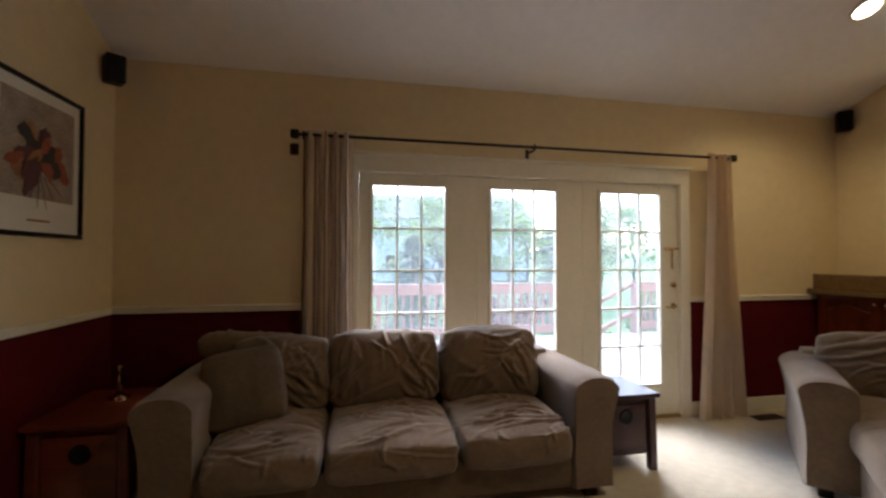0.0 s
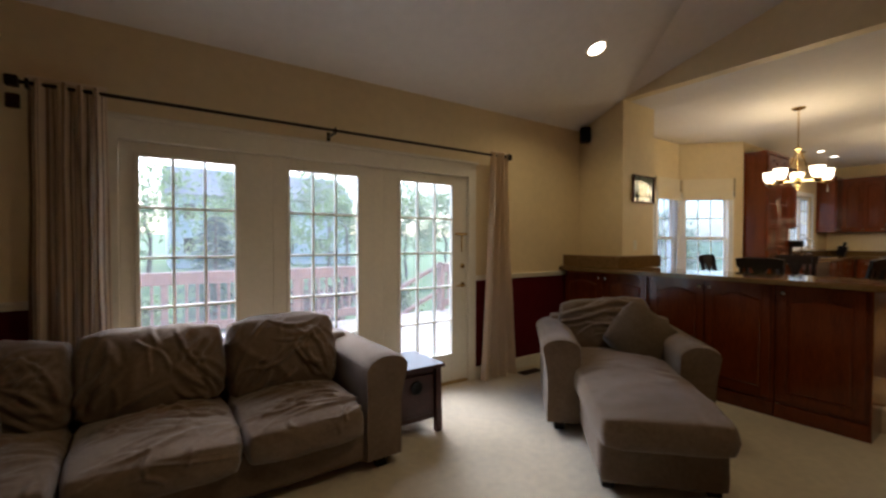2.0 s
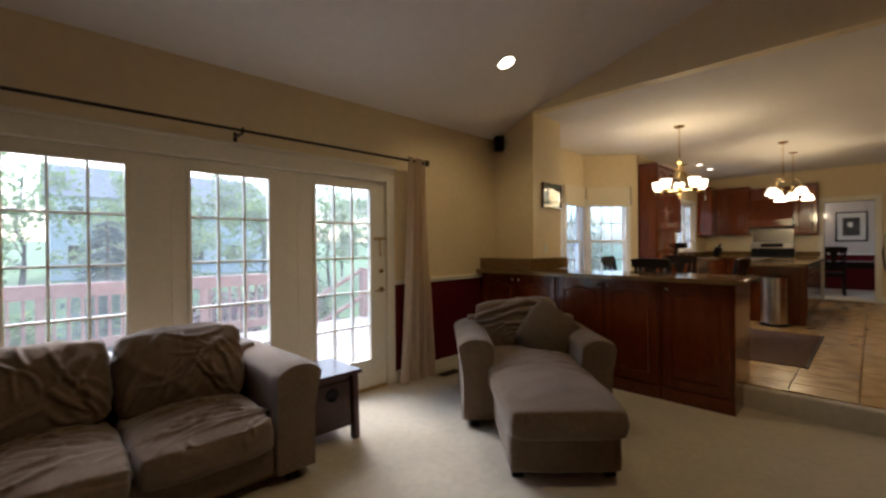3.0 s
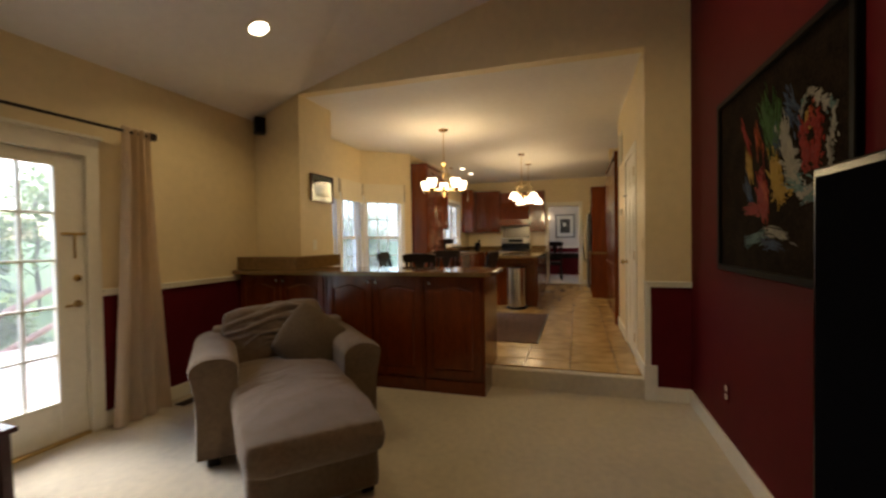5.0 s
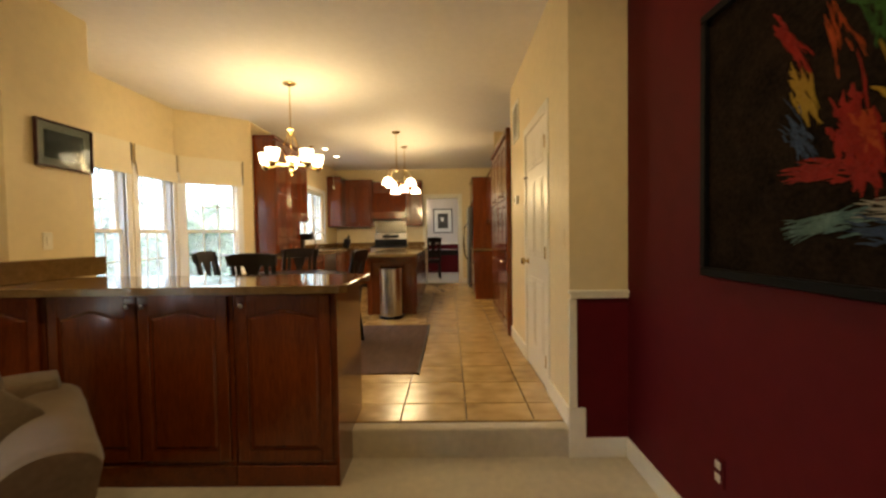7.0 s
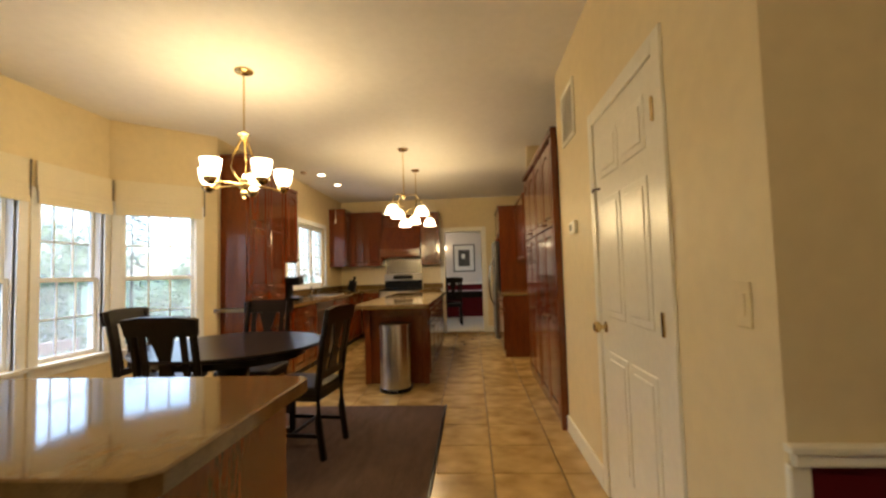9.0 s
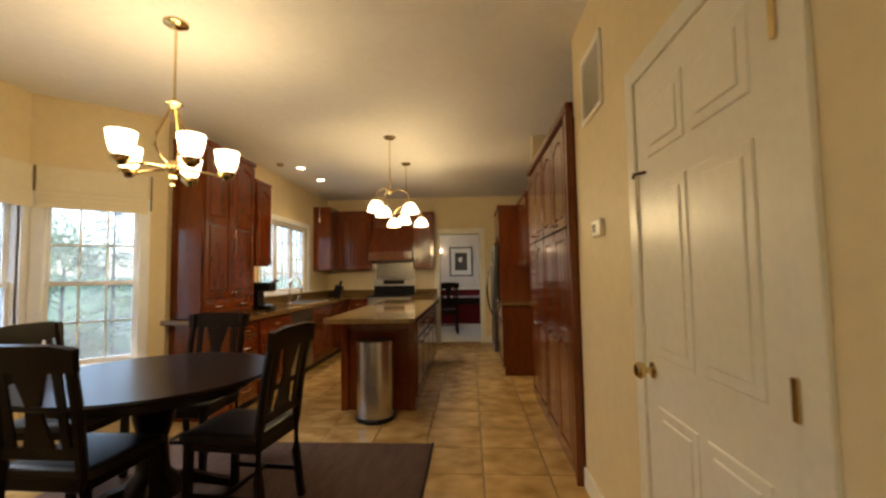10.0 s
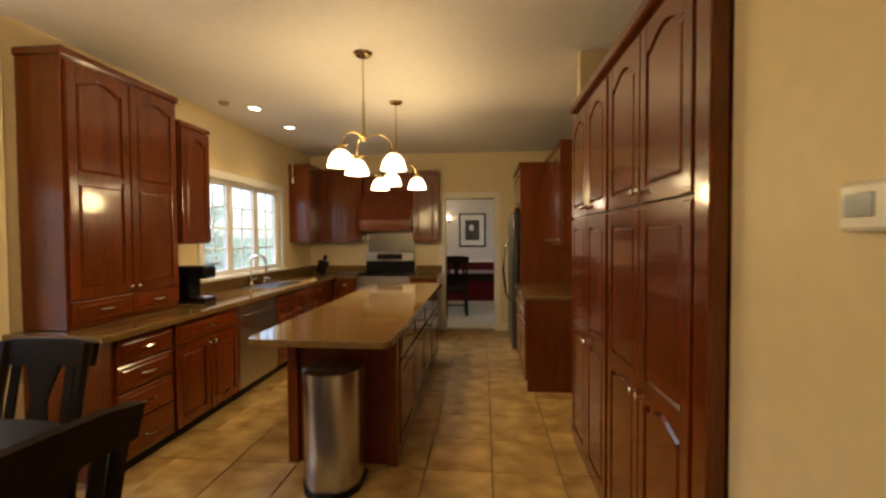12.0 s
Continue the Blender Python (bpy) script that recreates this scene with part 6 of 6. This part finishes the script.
part("apron", bm_lathe([(0, 0.85), (0.50, 0.85), (0.50, 0.912), (0, 0.912)], 48, tm), DARK, tb2, smooth=True)
part("pedestal", bm_lathe([(0, ZR + 0.10), (0.16, ZR + 0.10), (0.14, ZR + 0.16), (0.085, ZR + 0.22), (0.07, ZR + 0.40), (0.10, ZR + 0.50), (0.12, ZR + 0.62), (0.18, 0.85), (0, 0.85)], 28, tm), DARK, tb2, smooth=True)
for k in range(4):
    a = radians(45 + 90 * k)
    b = bm_prism([(0.08, 0.06), (0.20, 0.10), (0.36, 0.03), (0.42, 0.0), (0.42, 0.045), (0.34, 0.08), (0.20, 0.16), (0.08, 0.18)], -0.035, 0.035, Matrix(((1, 0, 0, 0), (0, 0, 1, 0), (0, 1, 0, 0), (0, 0, 0, 1))))
    b.transform(pose(6.72, 1.93, ZR) @ Matrix.Rotation(a, 4, "Z"))
    part("foot", b, DARK, tb2)
SEATC = mat("seat_pad", (0.014, 0.011, 0.010), 0.42, spec=0.25, vary=0.2, scale=12)


def dining_chair():
    c = thing("dining_chair", Matrix(), "espresso wood dining chair with a splat back and padded seat", "chair", "chairs round the table")
    for x in (-0.19, 0.19):
        part("front_leg", bm_box(x - 0.02, 0.18, 0, x + 0.02, 0.22, 0.43, 0.004), DARK, c)
        bm = bmesh.new()
        prof = ((0, -0.235, 0.0), (0.018, -0.20, 0.25), (0.02, -0.20, 0.46), (0.018, -0.235, 0.75), (0.016, -0.285, 1.0))
        part("back_post", bm_tube([(x, y, z) for _, y, z in prof], 0.024, 6), DARK, c)
    part("seat_rail", bm_box(-0.20, -0.20, 0.38, 0.20, 0.21, 0.435, 0.004), DARK, c)
    part("seat", bm_soft(-0.225, -0.20, 0.43, 0.225, 0.235, 0.475, 4, 8), SEATC, c, "dark padded seat")
    part("top_rail", bm_prism([(-0.225, 0.0), (0.225, 0.0), (0.235, 0.10), (0.12, 0.116), (-0.12, 0.116), (-0.235, 0.10)], -0.014, 0.014, pose(0, -0.276, 0.90, 100)), DARK, c)
    part("lower_rail", bm_box(-0.19, -0.222, 0.52, 0.19, -0.198, 0.57, 0.004), DARK, c)
    b = bm_prism([(-0.075, 0), (0.075, 0), (0.045, 0.12), (0.035, 0.2), (0.06, 0.28), (0.085, 0.37), (-0.085, 0.37), (-0.06, 0.28), (-0.035, 0.2), (-0.045, 0.12)], -0.007, 0.007, pose(0, -0.212, 0.56, 100))
    part("splat", b, DARK, c)
    for x in (-0.13, 0.13):
        part("slat", bm_prism([(x - 0.02, 0), (x + 0.02, 0), (x + 0.02, 0.37), (x - 0.02, 0.37)], -0.006, 0.006, pose(0, -0.212, 0.56, 100)), DARK, c)
    for x in (-0.19, 0.19):
        part("stretcher", bm_box(x - 0.01, -0.20, 0.14, x + 0.01, 0.19, 0.165, 0.003), DARK, c)
    part("stretcher", bm_box(-0.19, -0.01, 0.14, 0.19, 0.01, 0.165, 0.003), DARK, c)
    return c


dc0 = dining_chair()
dc0.matrix_basis = pose(6.76, 1.42, ZR, 0, 0, -6)
copy_thing(dc0, pose(6.35, 1.98, ZR, 0, 0, -92))
copy_thing(dc0, pose(7.28, 2.07, ZR, 0, 0, 91))
copy_thing(dc0, pose(6.90, 2.61, ZR, 0, 0, 182))

# ---- dining room beyond the doorway ----
dt = thing("dining_table", pose(14.5, 0.3, ZK), "dark wood dining table in the far room", "table")
part("tabletop", bm_box(14.0, -0.9, 0.90, 15.0, 1.05, 0.94, 0.008), DARK, dt)
part("apron", bm_box(14.06, -0.84, 0.79, 14.94, 0.99, 0.90, 0.004), DARK, dt)
# Thin pale sheet paints in the window's reflection on the glossy top.
part("top_reflection", bm_box(14.2, -0.7, 0.941, 14.8, 0.85, 0.945, 0.001), mat("pale_mauve_reflection", (0.30, 0.22, 0.26), 0.6), dt, "pale mauve sheet painted as window light reflected on the tabletop")
for x in (14.09, 14.91):
    for y in (-0.8, 0.95):
        part("leg", bm_box(x - 0.04, y - 0.04, ZK, x + 0.04, y + 0.04, 0.79, 0.006), DARK, dt)
for x, y, yaw in ((13.92, 0.66, -84), (14.6, 1.35, 180)):
    copy_thing(dc0, pose(x, y, ZK, 0, 0, yaw) @ Matrix.Diagonal((1, 1, 1.1, 1)))
PIC_M = Matrix(((0, 0, -1, 15.6), (-1, 0, 0, 0.385), (0, 1, 0, 1.80), (0, 0, 0, 1)))
pd, put = picture("framed_photograph", PIC_M, 0.60, 0.76, 0.03, (0.11, 0.12, 0.11, 0.12), BLACK, PAPER, PHOTO, "black framed dark photograph on the dining room wall")
put("light_patch", blob(-0.02, 0.06, 0.07, 0.015, 0.0156, 2.0, 0.8, 1.3), PAPER)
t = thing("trim_dining", pose(15.6, 0, 1.08), "white chair rail in the dining room", "trim", kind="structure")
part("chair_rail", bm_box(15.575, -2.2, 1.07, 15.6, 3.4, 1.12, 0.005), WHITE, t)
sc = thing("wall_sconce", pose(15.55, 0.92, 2.05), "small lit wall sconce in the dining room", "sconce")
part("plate", bm_box(15.58, 0.89, 1.98, 15.6, 0.95, 2.10, 0.005), BRASS, sc)
part("shade", bm_lathe([(0, 2.03), (0.03, 2.03), (0.05, 2.13), (0, 2.13)], 16, pose(15.53, 0.92, 0)), SHADE_ON, sc, smooth=True)

# ---- kitchen floor tiles ----
TS, GAP = 0.42, 0.007
me = bpy.data.meshes.new("tile")
b = bm_box(GAP / 2, GAP / 2, -0.012, TS - GAP / 2, TS - GAP / 2, 0.0, 0.003)
b.to_mesh(me)
b.free()
me.materials.append(TILE)
floor_k = bpy.data.objects["floor_kitchen"]


def tile_at(x0, y0, x1, y1):
    full = abs(x1 - x0 - TS) < 1e-4 and abs(y1 - y0 - TS) < 1e-4
    if full:
        ob = new("tile", me)
        ob.location = (x0, y0, ZK)
    else:
        bb = bm_box(GAP / 2, GAP / 2, -0.012, x1 - x0 - GAP / 2, y1 - y0 - GAP / 2, 0.0, 0.003)
        ob = link("tile", bb, TILE)
        ob.location = (x0, y0, ZK)
    ob.parent = floor_k


gx0, gy0 = 8.49 - 9 * TS, 0.09 - 2 * TS
for i in range(-1, 20):
    for j in range(-1, 9):
        x0, y0 = gx0 + i * TS, gy0 + j * TS
        x1, y1 = x0 + TS, y0 + TS
        lowx, lowy = (EX + 0.10, KS) if x0 < 9.0 else (EX + 0.10, KS - 0.78)
        x0, y0, x1, y1 = max(x0, lowx), max(y0, lowy), min(x1, KE + 0.02), min(y1, 3.575 if x0 < 8.0 else KN)
        if x1 - x0 > 0.03 and y1 - y0 > 0.03 and not (y0 > 2.4 and x0 > 8.2):
            tile_at(x0, y0, x1, y1)

# ---- outside: deck, railing, lawn, trees, a neighbour's house ----
DECK = mat("weathered_deck", (0.50, 0.40, 0.35), 0.75, vary=0.2, scale=3, stretch=(0.6, 6, 1), bump=0.2, rand=0.08)
REDWOOD = mat("redwood_stain", (0.36, 0.20, 0.16), 0.7, vary=0.2, scale=4, bump=0.2, rand=0.08)
GRASS = mat("lawn", (0.11, 0.19, 0.05), 0.95, second=(0.06, 0.12, 0.03), scale=0.6, bump=0.6, bump_scale=30)
BARK = mat("bark", (0.16, 0.12, 0.09), 0.9, vary=0.35, scale=5, stretch=(4, 4, 0.6), bump=0.6)
LEAF = [mat("leaf_" + n, c, 0.6, vary=0.35, scale=3) for n, c in (("spring", (0.22, 0.31, 0.10)), ("pale", (0.28, 0.33, 0.18)), ("deep", (0.14, 0.21, 0.10)))]
for lm in LEAF:
    t = lm.node_tree
    tl, mx = t.nodes.new("ShaderNodeBsdfTranslucent"), t.nodes.new("ShaderNodeMixShader")
    tl.inputs["Color"].default_value, mx.inputs[0].default_value = (0.30, 0.38, 0.16, 1), 0.4
    t.links.new(t.nodes["Principled BSDF"].outputs[0], mx.inputs[1])
    t.links.new(tl.outputs[0], mx.inputs[2])
    t.links.new(mx.outputs[0], t.nodes["Material Output"].inputs["Surface"])
NEEDLE = mat("spruce_needles", (0.05, 0.115, 0.085), 0.7, vary=0.35, scale=4)
PINKLEAF = mat("leaf_crimson", (0.16, 0.05, 0.05), 0.6, vary=0.3, scale=3)

bm = bmesh.new()
GN = 40
vs = {}
for i in range(GN + 1):
    for j in range(GN + 1):
        x, y = -300 + 615 * i / GN, 3.3 + 500 * (j / GN) ** 2.2
        vs[i, j] = bm.verts.new((x, y, -1.15 + 0.6 * noise.noise((x * 0.03, y * 0.05, 2)) * min(1, y / 30) + (0.02 * max(0, y - 25))))
for i in range(GN):
    for j in range(GN):
        bm.faces.new((vs[i, j], vs[i + 1, j], vs[i + 1, j + 1], vs[i, j + 1]))
structure("ground", bm, GRASS, "green spring lawn behind the house", "ground", True)

deck = thing("deck", pose(2, 5.5, -0.05), "weathered wooden deck boards outside the doors", "deck", kind="structure")
DX0, DX1, DY0, DY1 = -5.0, 8.0, 3.75, 7.40
me_b = bpy.data.meshes.new("board")
b = bm_box(DX0, 0, -0.035, DX1, 0.135, 0, 0.004)
b.transform(Matrix.Translation((-2, -5.5, 0)))
b.to_mesh(me_b)
b.free()
me_b.materials.append(DECK)
for i in range(27):
    y = 3.56 + i * 0.1425
    if y + 0.135 > DY1 + 0.02:
        break
    ob = new("board", me_b)
    if y < 3.74:
        bpy.data.objects.remove(ob)
        continue
    ob.parent, ob.location = deck, (0, y, 0)
part("edge_board", bm_box(DX0, 3.575, -0.085, 5.2, 3.735, -0.05, 0.004), DECK, deck)
part("fascia", bm_box(DX0, DY1 + 0.01, -0.32, DX1, DY1 + 0.05, -0.05), REDWOOD, deck)
for x in (-4.5, -1.5, 1.5, 4.6, 7.0):
    part("support_post", bm_box(x - 0.06, DY1 - 0.15, -1.6, x + 0.06, DY1 - 0.03, -0.09), REDWOOD, deck)


def railing(p, q, label, base=-0.05):
    """Top and bottom rails, posts and upright balusters from p to q on the deck."""
    a, c = Vector((*p, base)), Vector((*q, base))
    d = (c - a).normalized()
    n = Vector((-d.y, d.x, 0))
    L = (c - a).length
    r = thing("deck_railing", Matrix.Translation((a + c) / 2), label, "railing", "deck railings")
    m = Matrix(((d.x, n.x, 0, a.x), (d.y, n.y, 0, a.y), (0, 0, 1, a.z), (0, 0, 0, 1)))

    def add(nm, *box):
        bb = bm_box(*box, 0.005)
        bb.transform(m)
        return part(nm, bb, REDWOOD, r)
    add("cap_rail", 0, -0.07, 0.94, L, 0.07, 0.98)
    add("top_rail", 0, -0.05, 0.80, L, -0.012, 0.94)
    add("bottom_rail", 0, -0.05, 0.10, L, -0.012, 0.24)
    k = max(1, round(L / 1.8))
    for i in range(k + 1):
        add("post", L * i / k - 0.045, -0.012, 0, L * i / k + 0.045, 0.078, 0.94)
    me2 = bpy.data.meshes.new("baluster")
    bb = bm_box(-0.018, -0.018, 0.12, 0.018, 0.018, 0.90, 0.003)
    bb.to_mesh(me2)
    bb.free()
    me2.materials.append(REDWOOD)
    for i in range(1, int(L / 0.14)):
        ob = new("baluster", me2)
        ob.parent = r
        ob.matrix_basis = Matrix.Translation(m @ Vector((i * 0.14, 0.01, 0)) - (a + c) / 2)
    return r


railing((DX0, DY1 - 0.06), (4.35, DY1 - 0.06), "red-brown wooden deck railing with upright balusters")
railing((5.45, DY1 - 0.06), (8.0, DY1 - 0.06), "red-brown wooden deck railing beyond the stair opening")
railing((8.1, DY1 - 0.06), (11.0, DY1 - 0.06), "red-brown wooden railing of the lower deck step", -0.56)
structure("deck_lower", bm_box(8.02, 3.9, -0.62, 11.1, DY1 + 0.02, -0.56, 0.006), DECK, "weathered lower deck platform below the bay", "deck")
st = thing("stair_railing", pose(5.0, DY1 + 0.8, -1.15), "sloping red-brown stair rail going down from the deck", "railing")
for y in (DY1 + 0.06,):
    for z in (0.90, 0.35):
        b = bm_tube([(5.45, y, z), (4.2, y + 0.4, z - 0.75)], 0.045, 6)
        part("sloped_rail", b, REDWOOD, st)
    part("post", bm_box(4.16, y + 0.35, -1.3, 4.26, y + 0.45, 0.25), REDWOOD, st)
    part("post", bm_box(5.42, y - 0.02, -1.3, 5.50, y + 0.06, 0.95), REDWOOD, st)
fe = thing("garden_fence", pose(22, 15.2, -1.3), "white post-and-rail fence across the lawn", "fence")
for i in range(8):
    x = 13.0 + i * 2.4
    part("post", bm_box(x - 0.06, 15.14, -1.7, x + 0.06, 15.26, 0.06, 0.01), WHITE, fe)
    if i < 7:
        for z in (-0.14, -0.50, -0.86):
            part("fence_rail", bm_box(x + 0.06, 15.18, z - 0.05, x + 2.34, 15.22, z + 0.05, 0.006), WHITE, fe)
wall_face = mat("outside_siding", (0.74, 0.72, 0.70), 0.7, vary=0.06, scale=3, stretch=(1, 1, 8))


def leaf_cloud(bm, centre, radius, count, size, rng, flat=1.0):
    for _ in range(count):
        d = Vector((rng.gauss(0, 1), rng.gauss(0, 1), rng.gauss(0, 1) * flat)).normalized() * radius * rng.random() ** 0.45
        p = Vector(centre) + d
        q = Euler((rng.uniform(-1, 1), rng.uniform(-1, 1), rng.uniform(0, 6.28)))
        s = size * rng.uniform(0.6, 1.3)
        quad = [p + (Vector(v) * s) @ q.to_matrix() for v in ((-1, -0.4, 0), (0, -0.55, 0.12), (1, 0, 0), (0, 0.55, 0.1))]
        bm.faces.new([bm.verts.new(v) for v in quad])


def deciduous(x, y, h, spread, leaf, seed, leaves=1500):
    rng = random.Random(seed)
    g = -1.2 + 0.02 * max(0, y - 25)
    t = thing("tree", pose(x, y, g - 0.2), "slender deciduous tree in light spring leaf", "tree", "garden trees")
    bm = bmesh.new()
    pts = [(x + 0.15 * noise.noise((seed, i * 0.6, 0)) * i, y + 0.1 * noise.noise((seed, i * 0.6, 5)) * i, g - 0.2 + h * 0.8 * i / 7) for i in range(8)]
    bm_tube(pts, 0.024 * h * 0.75, 8, bm, 0.03)
    tips = []
    for k in range(11):
        f = 0.28 + 0.65 * k / 11
        i = min(6, int(f * 7))
        base = Vector(pts[i]).lerp(Vector(pts[i + 1]), f * 7 - i)
        a = rng.uniform(0, 6.28)
        L = spread * rng.uniform(0.6, 1.0) * (1.15 - 0.6 * f)
        mid = base + Vector((math.cos(a) * L * 0.5, math.sin(a) * L * 0.5, L * 0.30))
        tip = base + Vector((math.cos(a) * L, math.sin(a) * L, L * rng.uniform(0.35, 0.8)))
        bm_tube([base, mid, tip], 0.006 * h * (1.1 - f), 5, bm, 0.008)
        tips += [mid.lerp(tip, 0.4), tip]
    part("trunk", bm, BARK, t)
    bm = bmesh.new()
    tips.append(Vector(pts[-1]))
    for p in tips:
        leaf_cloud(bm, p, spread * rng.uniform(0.25, 0.42), 2 * leaves // len(tips), 0.07 + 0.003 * y, rng, 0.7)
    part("crown", bm, leaf, t)
    return t


def spruce(x, y, h, r, seed):
    rng = random.Random(seed)
    g = -1.3
    t = thing("spruce_tree", pose(x, y, g), "dark blue-green spruce with drooping boughs", "tree", "garden trees")
    part("trunk", bm_tube([(x, y, g), (x, y, g + h)], 0.10, 7, None, 0.01), BARK, t)
    bm = bmesh.new()
    for k in range(17):
        f = k / 17
        n = 13 - int(7 * f)
        for i in range(n):
            a = 2 * math.pi * (i + rng.random() * 0.7) / n
            L = r * (1 - f) ** 0.85 * rng.uniform(0.75, 1.1) + 0.12
            z = g + 0.3 + (h - 0.4) * (f + rng.uniform(-0.03, 0.03))
            for s in range(7):
                u = (s + 0.5) / 7
                p = Vector((x + math.cos(a) * L * u, y + math.sin(a) * L * u, z - 0.25 * L * u * u))
                for _ in range(3):
                    w = 0.20 * (1.15 - u) * (1.2 - 0.5 * f) + 0.05
                    side = Vector((-math.sin(a), math.cos(a), rng.uniform(-0.5, 0.3)))
                    tip = p + side * w * rng.choice((-1, 1)) + Vector((math.cos(a) * w, math.sin(a) * w, -0.06))
                    q = p + Vector((math.cos(a), math.sin(a), 0)) * 0.10
                    bm.faces.new([bm.verts.new(v) for v in (p, q, tip)])
    part("boughs", bm, NEEDLE, t)


rng = random.Random(21)
spruce(2.0, 13.5, 3.6, 1.2, 3)
spruce(7.6, 15.0, 4.2, 1.5, 4)
spruce(14.5, 14.0, 5.0, 1.8, 5)
spruce(19.0, 13.0, 6.0, 2.0, 8)
spots = ((-9, 20, 10), (-5, 24, 12), (-1.5, 19, 9), (0.5, 28, 13), (3.6, 18, 8), (5.2, 26, 12), (8.5, 20, 9), (10.5, 28, 13), (13, 22, 10), (16, 18, 9), (18, 25, 12), (23, 19, 10), (-13, 28, 13), (20, 32, 14), (27, 24, 12), (7, 33, 14), (-3, 34, 14), (13.8, 11.5, 6), (24.5, 13, 8), (17.5, 9.5, 6))
for i, (x, y, h) in enumerate(spots):
    deciduous(x, y, h * 0.64, h * 0.25, LEAF[i % 3], 50 + i, 900)
for i, (x, y, r, mt) in enumerate(((-4, 12, 1.0, LEAF[2]), (0.2, 11.5, 0.9, LEAF[0]), (4.4, 12.0, 1.1, PINKLEAF), (6.4, 11.0, 0.8, LEAF[1]), (9.5, 12.5, 1.2, LEAF[2]), (11.5, 10.0, 0.9, LEAF[0]), (15.8, 11.5, 1.1, LEAF[2]), (20, 10.5, 1.3, LEAF[0]))):
    s = thing("shrub", pose(x, y, -1.25), "rounded garden shrub behind the deck", "shrub", "garden shrubs")
    bm = bmesh.new()
    rr = random.Random(i)
    for k in range(6):
        bm_tube([(x, y, -1.3), (x + rr.uniform(-0.3, 0.3), y + rr.uniform(-0.3, 0.3), -0.6), (x + rr.uniform(-0.7, 0.7) * r, y + rr.uniform(-0.7, 0.7) * r, 0.0)], 0.02, 5, bm, 0.005)
    part("stems", bm, BARK, s)
    bm = bmesh.new()
    for k in range(9):
        leaf_cloud(bm, (x + rr.uniform(-0.6, 0.6) * r, y + rr.uniform(-0.6, 0.6) * r, -0.5 + rr.uniform(-0.4, 0.7)), r * 0.5, 110, 0.10, rr)
    part("foliage", bm, mt, s)

# neighbour's house
ROOF = mat("grey_shingle", (0.26, 0.25, 0.26), 0.9, vary=0.25, scale=6)


def house(x, y, w, d, h, label):
    g = -1.2 + 0.02 * max(0, y - 25)
    o = thing("house", pose(x, y, g), label, "house", "neighbouring houses")
    part("wall", bm_box(x - w / 2, y, g - 1.0, x + w / 2, y + d, g + h), wall_face, o)
    b = bm_prism([(-0.5, 0), (d + 0.5, 0), (d / 2, d * 0.32)], x - w / 2 - 0.4, x + w / 2 + 0.4, Matrix(((0, 0, 1, 0), (1, 0, 0, y), (0, 1, 0, g + h), (0, 0, 0, 1))))
    part("roof", b, ROOF, o)
    for fz in (1.2, 4.0):
        for i in range(int(w / 2.6)):
            wx = x - w / 2 + 1.3 + i * 2.6
            if g + fz + 1.5 < g + h:
                wi = part("window", bm_box(wx - 0.5, y - 0.05, g + fz, wx + 0.5, y, g + fz + 1.4, 0.01), WHITE, o)
                part("pane", bm_box(wx - 0.42, y - 0.06, g + fz + 0.08, wx + 0.42, y - 0.052, g + fz + 1.32), BLACK, wi)


house(9.5, 40, 15, 9, 6, "pale two-storey neighbouring house among the trees")
house(-9, 46, 13, 9, 6, "pale two-storey neighbouring house among the trees")
